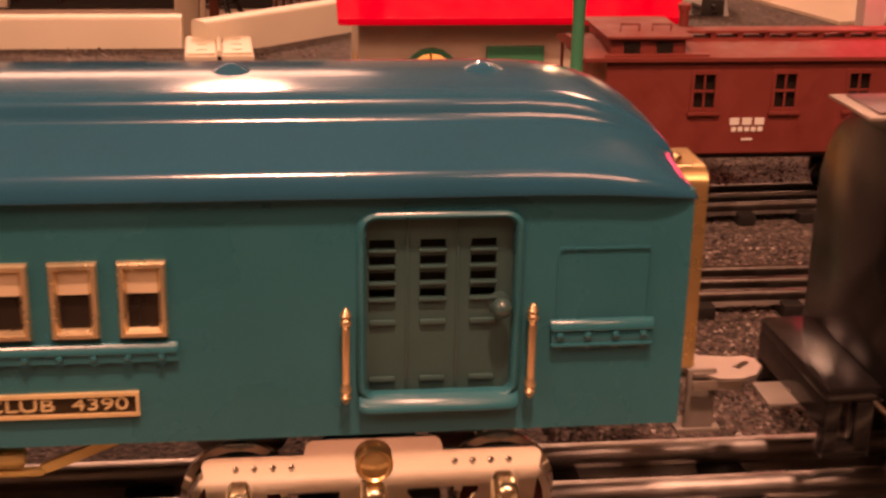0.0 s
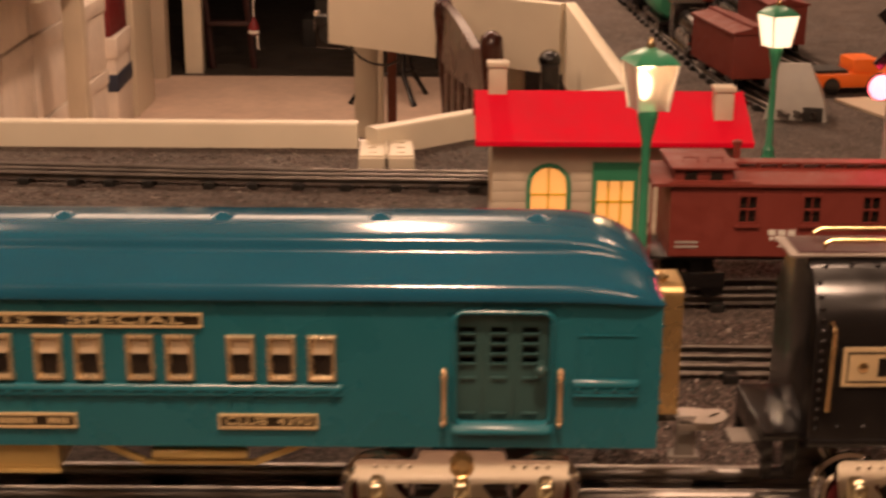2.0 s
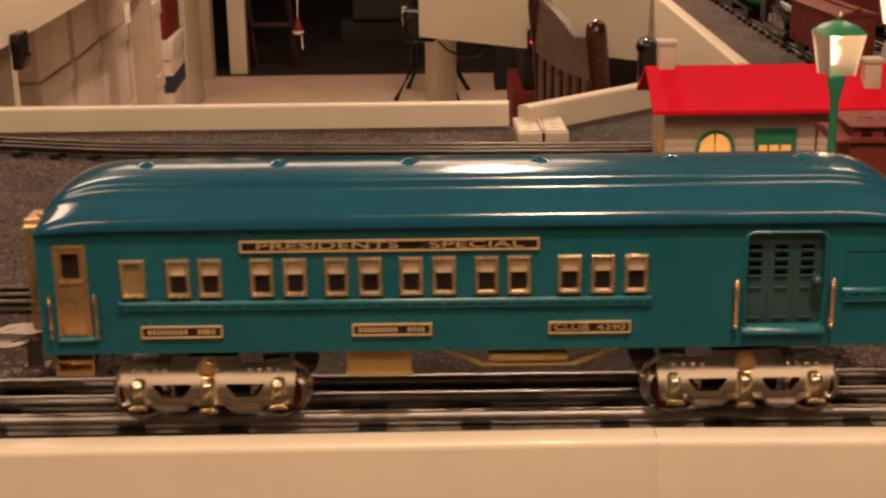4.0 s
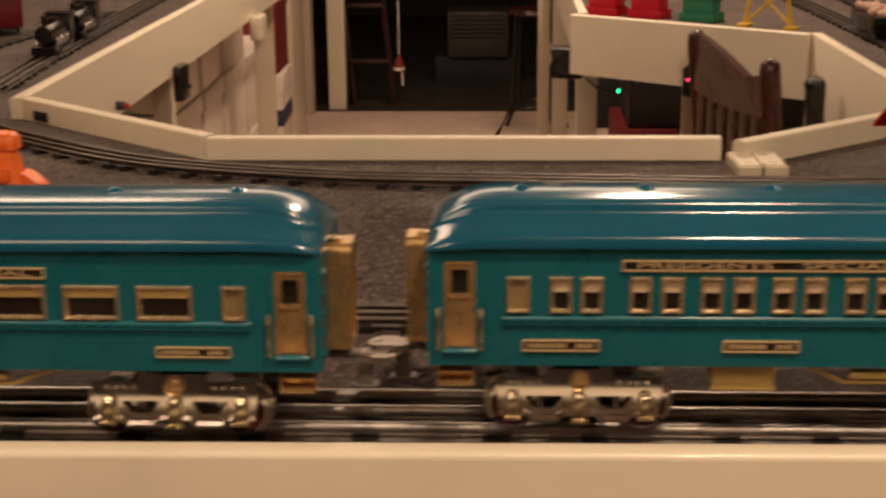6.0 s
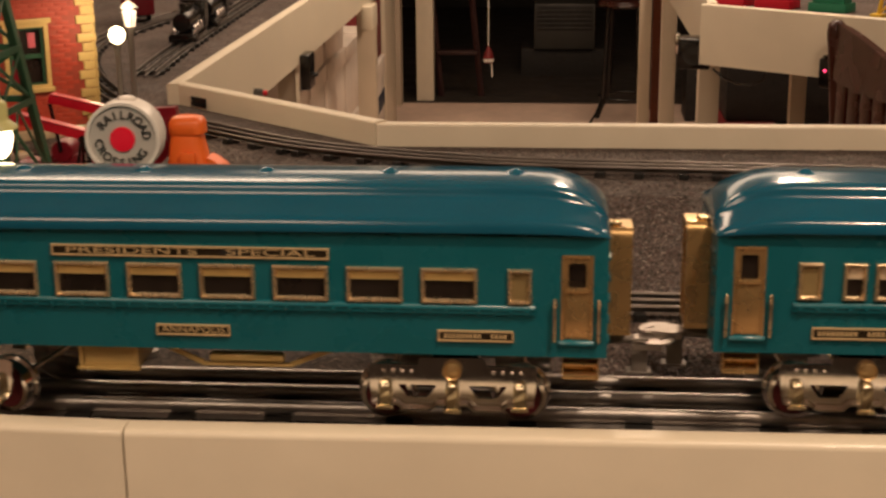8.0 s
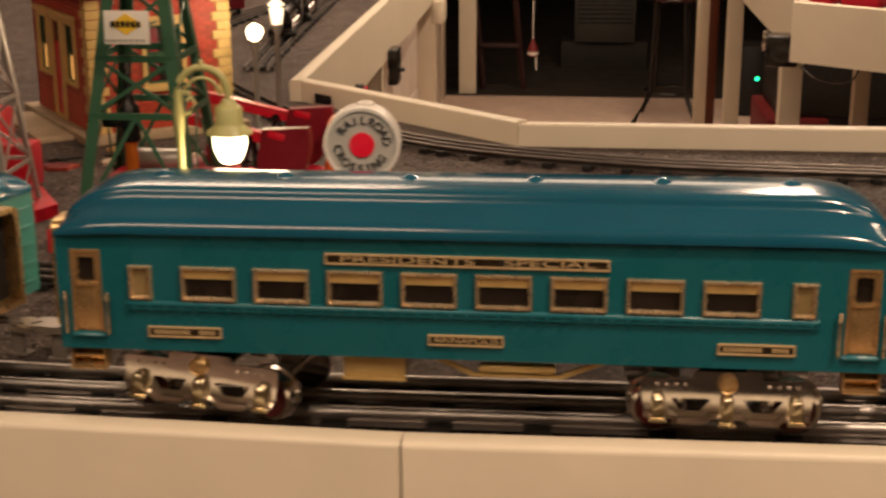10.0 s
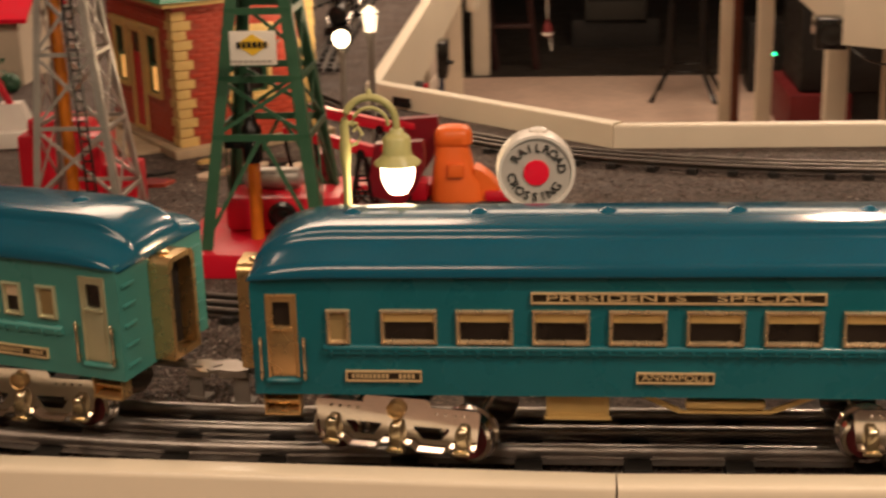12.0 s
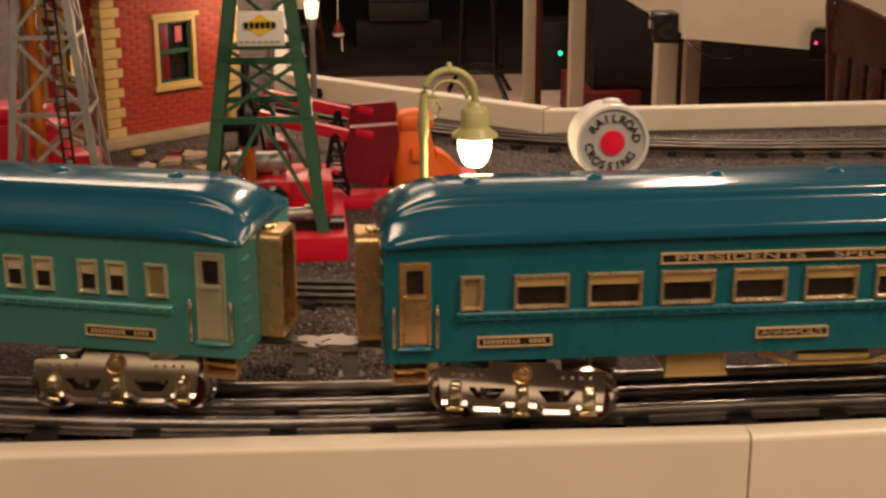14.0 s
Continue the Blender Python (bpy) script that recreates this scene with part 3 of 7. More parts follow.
def truck(parent, x, tint=None, yaw=0):
    """A four-wheel truck with pressed nickel side frames and brass journal boxes."""
    root = new("truck")
    root.parent = parent
    root.matrix_basis = pose(x, 0, 0, 0, 0, yaw)
    out = [(-0.0475, 0.0135), (-0.0500, 0.0335), (-0.0492, 0.0353), (-0.0475, 0.0362), (-0.0205, 0.0362), (-0.0196, 0.0395), (-0.0180, 0.0408), (0.0180, 0.0408), (0.0196, 0.0395), (0.0205, 0.0362),
           (0.0475, 0.0362), (0.0492, 0.0353), (0.0500, 0.0335), (0.0475, 0.0135), (0.0325, 0.0135), (0.0282, 0.0100), (0.0130, 0.0100), (0.0090, 0.0135), (-0.0090, 0.0135), (-0.0130, 0.0100), (-0.0282, 0.0100), (-0.0325, 0.0135)]
    holes = [[(s * 0.0312, 0.0238), (s * 0.0312, 0.0222), (s * 0.0265, 0.0160), (s * 0.0148, 0.0160), (s * 0.0100, 0.0222), (s * 0.0100, 0.0238)] for s in (-1, 1)]
    for s in (-1, 1):
        y0, y1 = (-0.0425, -0.0412) if s < 0 else (0.0412, 0.0425)
        yf = y0 if s < 0 else y1
        bm = bmesh.new()
        plate(bm, out, holes, y0, y1)
        if s < 0:
            for k in range(4):
                for q in (-1, 1):
                    lathe(bm, [(0.0011, 0), (0.0009, -0.0006), (0.0002, -0.0008)], (q * (0.0240 + 0.0054 * k), y0, 0.0322), 8, "y")
        # the lower edge is folded out into a shelf
        for (xa, za), (xb, zb) in zip(out[13:], out[14:] + out[:1]):
            f = s * 0.0050
            q0 = ring(bm, [(xa, yf, za), (xa, yf + f, za - 0.0006), (xa, yf + f, za + 0.0006), (xa, yf, za + 0.0013)])
            q1 = ring(bm, [(xb, yf, zb), (xb, yf + f, zb - 0.0006), (xb, yf + f, zb + 0.0006), (xb, yf, zb + 0.0013)])
            bridge(bm, q0, q1)
        part("side_frame", bm, tint or NICKEL, root, "pressed nickel truck side frame")
        for q in (-1, 0, 1):
            # a journal box that widens downwards, with a rounded head and a proud foot
            cx = q * 0.0395
            top, low = (0.0262, 0.0112) if q else (0.0266, 0.0092)
            bm = bmesh.new()
            rows = []
            for d, k in ((0.0, 1.0), (0.0046, 0.94), (0.0060, 0.62)):
                w0, w1 = 0.0036 * k, 0.0048 * k
                zt, zl = top - 0.004 * (1 - k), low + 0.006 * (1 - k)
                rows.append(ring(bm, [(cx - w1, yf + s * d, zl), (cx + w1, yf + s * d, zl), (cx + w0, yf + s * d, zt - 0.0018), (cx + w0 * 0.6, yf + s * d, zt), (cx - w0 * 0.6, yf + s * d, zt), (cx - w0, yf + s * d, zt - 0.0018)]))
            for q0, q1 in zip(rows, rows[1:]):
                bridge(bm, q0, q1)
            bm.faces.new(rows[0])
            bm.faces.new(list(reversed(rows[-1])))
            ya, yb = sorted((yf, yf + s * 0.0068))
            box(bm, cx - 0.0052, cx + 0.0052, ya, yb, low - 0.0010, low + 0.0012, 0.0005)
            part("journal_box", bm, PALEBRASS, root)
        bm = bmesh.new()
        lathe(bm, [(0.0054, 0), (0.0056, s * 0.0030), (0.0050, s * 0.0038), (0.0043, s * 0.0030), (0.0036, s * 0.0034), (0.0004, s * 0.0042)], (0, yf, 0.0335), 20, "y")
        part("boss", bm, BRASSDULL, root)
    for q in (-1, 1):
        for s in (-1, 1):
            bm = bmesh.new()
            lathe(bm, [(0.0178, 0.0), (0.0178, s * 0.0022), (0.0158, s * 0.0034), (0.0152, s * 0.0105), (0.0128, s * 0.0108), (0.0120, s * 0.0085)], (q * 0.0395, s * 0.0255, 0.0155), 28, "y")
            w = part("wheel", bm, NICKEL, root)
            bm = bmesh.new()
            lathe(bm, [(0.0122, s * 0.004), (0.0122, s * 0.0088), (0.0045, s * 0.0086), (0.0040, s * 0.0115), (0.0008, s * 0.0118)], (q * 0.0395, s * 0.0255, 0.0155), 20, "y")
            part("hub", bm, HUBRED, w, "dark red wheel centre")
        bm = bmesh.new()
        tube(bm, [(q * 0.0395, -0.04, 0.0155), (q * 0.0395, 0.04, 0.0155)], 0.0022, 8)
        part("axle", bm, NICKEL, root)
    bm = bmesh.new()
    box(bm, -0.014, 0.014, -0.041, 0.041, 0.030, 0.0335, 0.001)
    lathe(bm, [(0.010, 0.0335), (0.010, 0.0452)], (0, 0, 0), 16)
    part("bolster", bm, BLACK, root)
    return root


def diaphragm(parent, s, L2):
    """The brass vestibule mouth at a car's end."""
    root_bm = bmesh.new()
    n = 8
    w, top, r = 0.0150, 0.1126, 0.0060
    outer = [(-w, 0.0475), (w, 0.0475)] + [(w - r + r * math.cos(math.pi / 2 * k / n), top - r + r * math.sin(math.pi / 2 * k / n)) for k in range(n + 1)] + \
            [(-w + r - r * math.sin(math.pi / 2 * k / n), top - r + r * math.cos(math.pi / 2 * k / n)) for k in range(n + 1)]
    inner = [(-0.0115, 0.0510), (0.0115, 0.0510), (0.0115, 0.1042), (0.0085, 0.1090), (-0.0085, 0.1090), (-0.0115, 0.1042)]
    plate(root_bm, outer, [inner], 0, 0.0142)
    d = part("vestibule", root_bm, BRASSDULL, parent, "brass-coloured vestibule mouth")
    d.matrix_basis = pose(s * L2 + (0.0003 if s > 0 else -0.0003), 0, 0, 0, 0, -90 if s > 0 else 90)
    bm = bmesh.new()
    lathe(bm, [(0.0035, 0.1126), (0.0042, 0.1136), (0.0038, 0.1147), (0.001, 0.1151)], (s * (L2 + 0.0045), -0.004, 0), 14)
    part("marker_cap", bm, BRASS, d)
    d.children[0].parent = parent
    # near-black plate stands in for the shade inside the mouth
    bm = bmesh.new()
    box(bm, -0.0132, 0.0132, 0, 0.0012, 0.0490, 0.1104)
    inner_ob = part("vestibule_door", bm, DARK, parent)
    inner_ob.matrix_basis = pose(s * (L2 + 0.0030), 0, 0, 0, 0, -90 if s > 0 else 90)


def coupler(parent, s, L2):
    """A nickel latch coupler: a drawbar, a flat hook plate with a slot, and a strap that hangs down."""
    o = s * (L2 + (0.0040 if s > 0 else 0.0015))
    zc = 0.0394 if s > 0 else 0.0415
    bm = bmesh.new()
    hook = [(0.0120, -0.0060), (0.0120, 0.0030), (0.0145, 0.0060), (0.0180, 0.0062), (0.0215, 0.0098), (0.0290, 0.0102), (0.0345, 0.0076), (0.0385, 0.0010), (0.0380, -0.0050), (0.0350, -0.0078), (0.0300, -0.0072), (0.0180, -0.0096)]
    slot = [(0.0285, 0.0010), (0.0340, -0.0036), (0.0352, -0.0020), (0.0300, 0.0028)]
    plate(bm, hook, [slot], 0, 0.0012)
    for v in bm.verts:
        x, y, z = v.co
        v.co = (o + s * x, -z * s, zc + y)
    xa, xb = sorted((o + s * 0.013, o + s * 0.030))
    box(bm, xa, xb, -0.0088, -0.0078, zc - 0.0034, zc - 0.0001, 0.0003)
    part("coupler", bm, COUPLERBRIGHT, parent, "nickel latch coupler")
    bm = bmesh.new()
    tube(bm, [(o - s * 0.06, 0, 0.036), (o + s * 0.014, 0, 0.0405)], 0.003, 8)
    xa, xb = sorted((o + s * 0.012, o + s * 0.022))
    box(bm, xa, xb, -0.0050, -0.0036, 0.0205, 0.0418, 0.0004)
    box(bm, xa - 0.0025, xb + 0.0025, -0.0060, 0.004, 0.0195, 0.0210, 0.0004)
    part("drawbar", bm, COUPLERGREY, parent, "dull steel drawbar and strap")


def ledge(bm, x0, x1, y, top, depth, height):
    """A pressed ledge: flat on the wall, rolled over outwards and turned under."""
    prof = [(0.0, 0.0), (0.25, 0.0), (0.52, -0.10), (0.78, -0.34), (0.95, -0.66), (1.0, -0.86), (0.96, -1.0), (0.0, -1.0)]
    xs = [x0, x0 + depth * 0.35, x1 - depth * 0.35, x1]
    last = None
    for k, x in enumerate(xs):
        f = 0.72 if k in (0, 3) else 1.0
        row = ring(bm, [(x, y - d * depth * f, top + z * height) for d, z in prof])
        if last:
            bridge(bm, last, row)
        else:
            bm.faces.new(row)
        last = row
    bm.faces.new(list(reversed(last)))


def belt(parent, x0, x1, paint, y=-W2):
    """A pressed window-sill rail: a rounded ledge, a flat strip with rivets and a pointed lower edge."""
    bm = bmesh.new()
    ledge(bm, x0, x1, y, 0.0760, 0.0024, 0.0028)
    n = max(2, round((x1 - x0) / 0.0092))
    pts = []
    for k in range(n):
        xa, xb = x0 + (x1 - x0) * k / n, x0 + (x1 - x0) * (k + 1) / n
        xm = (xa + xb) / 2
        pts += [(xa, 0.0707), (xm - 0.0014, 0.0705), (xm, 0.0688), (xm + 0.0014, 0.0705)]
        lathe(bm, [(0.0012, 0), (0.0010, -0.0010), (0.0002, -0.0013)], (xm, y - 0.0016, 0.0722), 7, "y")
    plate(bm, pts + [(x1, 0.0707), (x1, 0.0736), (x0, 0.0736)], [], y - 0.0017, y)
    part("belt_rail", bm, paint, parent)


def nameplate(parent, x0, x1, z0, z1, y, text="", size=0.0052, width=0.0):
    bm = bmesh.new()
    plate(bm, [(x0, z0), (x1, z0), (x1, z1), (x0, z1)], [[(x0 + 0.001, z0 + 0.001), (x1 - 0.001, z0 + 0.001), (x1 - 0.001, z1 - 0.001), (x0 + 0.001, z1 - 0.001)]], y - 0.0016, y)
    p = part("nameplate", bm, LETTERGOLD, parent, "brass plate with a tarnished field")
    cube("field", PLATEFIELD, p, (x0 + 0.0008, x1 - 0.0008, y - 0.0007, y - 0.0001, z0 + 0.0008, z1 - 0.0008))
    if text:
        letters("lettering", text, size, LETTERGOLD, p, (x0 + x1) / 2, y - 0.0009, (z0 + z1) / 2, width or (x1 - x0) * 0.86)
    else:
        for a, b in [(0.08 + 0.056 * k, 0.118 + 0.056 * k) for k in range(9)] + [(0.70 + 0.056 * k, 0.738 + 0.056 * k) for k in range(4)]:
            cube("lettering_bar", LETTERGOLD, p, (x0 + (x1 - x0) * a, x0 + (x1 - x0) * b, y - 0.0011, y - 0.0006, z0 + (z1 - z0) * 0.30, z0 + (z1 - z0) * 0.70))
    return p


def underbody(parent):
    for y0, y1, zb in ((-0.040, -0.008, 0.0285), (0.008, 0.040, 0.0315)):
        bm = bmesh.new()
        box(bm, -0.0725, -0.0365, y0, y1, zb, 0.0452, 0.0012)
        if y0 < 0:
            plate(bm, rect(-0.0725, -0.0365, zb, 0.0452), [rect(-0.0700, -0.0390, zb + 0.0026, 0.0440)], y0 - 0.0010, y0 + 0.0002)
            box(bm, -0.0735, -0.0355, y0 - 0.0022, y0 + 0.002, zb - 0.0006, zb + 0.0012, 0.0004)
        part("battery_box", bm, GOLDPAINT, parent, "brass-coloured battery box")
    for y in (-0.040, 0.040):
        bm = bmesh.new()
        for a, b in (((-0.022, 0.0452), (0.003, 0.0338)), ((0.056, 0.0338), (0.084, 0.0452))):
            beam(bm, (a[0], y, a[1]), (b[0], y, b[1]), 0.0030, 0.0014, (0, 1, 0))
        box(bm, 0.002, 0.0565, y - 0.0016, y + 0.0016, 0.0322, 0.0342, 0.0006)
        tube(bm, [(0.007, y, 0.0378), (0.0085, y, 0.0378), (0.050, y, 0.0378), (0.0515, y, 0.0378)], 0.0034, 10, [0.0022, 0.0034, 0.0034, 0.0022])
        part("truss_rod", bm, GOLDPAINT, parent, "brass-coloured truss rod")
    cube("tank", BLACK, parent, (-0.02, 0.08, -0.022, 0.022, 0.034, 0.0452), 0.004)


def bx(x):
    return 0.995 * x + 0.0014


PAIRS = [-0.1715, -0.1538, -0.1255, -0.1072, -0.0844, -0.0660, -0.0435, -0.0255, -0.0021, 0.0156, 0.0433, 0.0616, 0.0799]


def passenger_car(kind, label, m, names):
    L2 = 0.240
    car = thing("passenger_car", label, "toy train car", m, "cars of the teal passenger train")
    Z0, Z1 = {"baggage": (0.0776, 0.0997), "coach": (0.0763, 0.0973), "observation": (0.0800, 0.1010)}[kind]
    dtop = {"baggage": 0.1086, "coach": 0.1062, "observation": 0.1094}[kind]
    wins = []
    doors = [-0.2213]
    if kind == "baggage":
        wins = [(bx(-0.1967), bx(-0.1828), 1.0)] + [(bx(x), bx(x) + 0.0132, 0.40) for x in PAIRS]
    elif kind == "coach":
        wins = [(s * 0.190 - 0.0069, s * 0.190 + 0.0069, 1.0) for s in (-1, 1)] + [(0.0428 * (k - 3.5) - 0.0163, 0.0428 * (k - 3.5) + 0.0163, 0.3) for k in range(8)]
        doors = [-0.2225, 0.2225]
    else:
        wins = [(0.1828, 0.1967, 1.0)] + [(-x - 0.0132, -x, 0.40) for x in PAIRS[:10]] + [(-0.085, -0.0718, 0.4), (-0.12, -0.1068, 0.4)]
        doors = [0.2225]
    holes = [rect(a + 0.0009, b - 0.0009, Z0 + 0.0009, Z1 - 0.0009) for a, b, sh in wins] + [rect(x - 0.0086, x + 0.0086, 0.056, dtop - 0.0005) for x in doors]
    if kind == "baggage":
        holes.append(rrect(0.1482, 0.1896, 0.0576, 0.1100, 0.003))
    paint = MINT if kind == "observation" else TEAL
    part("body", shell_bm(holes, L2), paint, car, "glossy sea-green enamelled car body" if kind == "observation" else "glossy teal enamelled car body")
    roof = part("roof", roof_bm(L2 + 0.0015), ROOF, car, "glossy blue-teal roof with a raised centre deck")
    if kind == "coach":
        roof.matrix_basis = pose(0, 0, 0.0008, 0, -0.32, 0)
    # solid near-black block stands in for the shade inside the car
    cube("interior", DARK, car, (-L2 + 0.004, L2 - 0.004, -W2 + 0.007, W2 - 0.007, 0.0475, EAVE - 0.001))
    for a, b, sh in wins:
        window(car, a, b, Z0, Z1, -W2, GOLDPAINT if kind == "coach" else BLIND, SAGEBRASS if kind == "observation" else WINBRASS, sh)
    for x in doors:
        end_door(car, x, -W2 + 0.001, SAGEBRASS if kind == "observation" else BRASSDULL, dtop)
        bm = bmesh.new()
        xx = x * 1.012
        box(bm, xx - 0.0105, xx + 0.0105, -W2 + 0.001, -W2 + 0.012, 0.0312, 0.0335, 0.0006)
        box(bm, xx - 0.0105, xx + 0.0105, -W2 + 0.0105, -W2 + 0.012, 0.0335, 0.0450, 0.0004)
        box(bm, xx - 0.0105, xx + 0.0105, -W2 + 0.004, -W2 + 0.012, 0.0382, 0.0400, 0.0005)
        box(bm, xx - 0.0105, xx - 0.0095, -W2 + 0.002, -W2 + 0.012, 0.0312, 0.0450, 0.0003)
        box(bm, xx + 0.0095, xx + 0.0105, -W2 + 0.002, -W2 + 0.012, 0.0312, 0.0450, 0.0003)
        part("steps", bm, BRASSDULL, car, "brass-coloured entrance steps")
        bm = bmesh.new()
        ledge(bm, x - 0.0105, x + 0.0105, -W2 + 0.001, 0.0554, 0.0030, 0.0026)
        part("door_sill", bm, paint, car)
    if kind == "baggage":
        belt(car, -0.1965, 0.0965, paint)
        for (a, b), tx in zip(((-0.185, -0.140), (-0.0685, -0.0245), (0.0400, 0.0852)), names):
            nameplate(car, a, b, 0.0542, 0.0613, -W2, tx)
        nameplate(car, -0.128, 0.0345, 0.1032, 0.1099, -W2, "PRESIDENTS    SPECIAL", 0.0054, 0.145)
        cube("star_mark", DARK, car, (-0.0285, -0.0175, -W2 - 0.0011, -W2 - 0.0006, 0.1042, 0.1089))
        # baggage door
        bm = bmesh.new()
        slots = [rect(0.1493 + 0.0142 * i, 0.1564 + 0.0142 * i, 0.1004 - 0.00485 * k, 0.1030 - 0.00485 * k) for i in range(3) for k in range(4)]
        plate(bm, rrect(0.1478, 0.1900, 0.0570, 0.1105, 0.003), slots, -W2 + 0.0026, -W2 + 0.0036)
        d = part("baggage_door", bm, DOORGREY, car, "grey-green sliding baggage door with slots")
        for i in range(3):
            x = 0.1493 + 0.0142 * i
            for z in (0.0778, 0.0604):
                cube("rib", DOORGREY, d, (x, x + 0.0074, -W2 + 0.0014, -W2 + 0.0028, z, z + 0.0015), 0.0006)
            for k in range(4):
                z = 0.1004 - 0.00485 * k
                cube("louvre", DOORGREY, d, (x - 0.0003, x + 0.0074, -W2 + 0.0012, -W2 + 0.0026, z - 0.0008, z), 0.0003)
        for xx in (0.1582, 0.1724):
            cube("batten", DOORGREY, d, (xx + 0.0013, xx + 0.0021, -W2 + 0.0021, -W2 + 0.0028, 0.0585, 0.109), 0.0002)
        bm = bmesh.new()
        lathe(bm, [(0.0030, 0), (0.0030, -0.0006), (0.0012, -0.0010), (0.0012, -0.003), (0.0024, -0.0036), (0.0031, -0.0052), (0.0026, -0.0070), (0.0012, -0.0080), (0.0002, -0.0082)], (0.1860, -W2 + 0.0026, 0.0840), 16, "y")
        part("knob", bm, DOORGREY, d)
        bm = bmesh.new()
        rows = []
        for grow, y in ((0.0, 0.0), (0.0002, -0.0014), (0.0010, -0.0020), (0.0020, -0.0016), (0.0028, 0.0)):
            rows.append(ring(bm, [(px, -W2 + y, pz) for px, pz in rrect(0.1482 - grow, 0.1896 + grow, 0.0576 - grow, 0.1100 + grow, 0.003 + grow)]))
        for q0, q1 in zip(rows, rows[1:]):
            bridge(bm, q0, q1)
        ledge(bm, 0.1462, 0.1918, -W2 + 0.0020, 0.0578, 0.0066, 0.0044)
        part("door_surround", bm, TEAL, car)
        for x in (0.1424, 0.1948):
            handrail(car, x, 0.0565, 0.0856, -W2, 0.8)
        bm = bmesh.new()
        plate(bm, rrect(0.2020, 0.2290, 0.0775, 0.1006, 0.001), [rrect(0.2027, 0.2283, 0.0775 + 0.0008, 0.0999, 0.0008)], -W2 - 0.0006, -W2)
        ledge(bm, 0.2005, 0.2305, -W2, 0.0791, 0.0024, 0.0030)
        box(bm, 0.2008, 0.2302, -W2 - 0.0016, -W2, 0.0718, 0.0757, 0.0006)
        box(bm, 0.2008, 0.2302, -W2 - 0.0024, -W2, 0.0712, 0.0722, 0.0004)
        for k in range(4):
            lathe(bm, [(0.0012, 0), (0.0010, -0.0010), (0.0002, -0.0014)], (0.2032 + 0.0081 * k, -W2 - 0.0016, 0.0747), 8, "y")
            q = ring(bm, [(0.2020 + 0.0081 * k, -W2 - 0.0014, 0.0713), (0.2044 + 0.0081 * k, -W2 - 0.0014, 0.0713), (0.2032 + 0.0081 * k, -W2 - 0.0010, 0.0694)])
            q2 = ring(bm, [(0.2020 + 0.0081 * k, -W2, 0.0713), (0.2044 + 0.0081 * k, -W2, 0.0713), (0.2032 + 0.0081 * k, -W2, 0.0694)])
            bridge(bm, q, q2)
            bm.faces.new(q)
            bm.faces.new(list(reversed(q2)))
        part("end_panel", bm, TEAL, car)
    else:
        belt(car, -0.199, 0.199, paint)
        for x, tx in zip((-0.165, 0.0, 0.165), names):
            nameplate(car, x - 0.0218, x + 0.0218, 0.0537, 0.0603, -W2, tx)
        nameplate(car, -0.081, 0.081, 0.1012, 0.1078, -W2, "PRESIDENTS    SPECIAL", 0.0054, 0.145)
        cube("star_mark", DARK, car, (0.0185, 0.0295, -W2 - 0.0011, -W2 - 0.0006, 0.1022, 0.1068))
    for s in (-1, 1):
        diaphragm(car, s, L2)
        coupler(car, s, L2)
        truck(car, s * 0.151, None, -11 if kind == "coach" and s < 0 else 9 if kind == "observation" and s > 0 else 0)
    underbody(car)
    return car


passenger_car("baggage", "teal and blue enamelled tin club car with a baggage door", pose(0, YT, 0), ("", "", "CLUB  4390"))
passenger_car("coach", "teal and blue enamelled tin coach with wide windows, on track", pose(-0.5415, 0.036, 0, 0, 0.2, 0), ("", "ANNAPOLIS", ""))
passenger_car("observation", "teal and blue enamelled tin passenger car on the curve", pose(-1.079, 0.122, 0, 0, 0, -17), ("", "", ""))


# ---- tender behind the locomotive ----
PLATEGOLD = mat("plate_gold", (0.74, 0.58, 0.34), 0.38, 0.5, 0.1, 60)
MAROONTOP = mat("dark_maroon_top", (0.05, 0.010, 0.010), 0.4, 0, 0.2, 50)


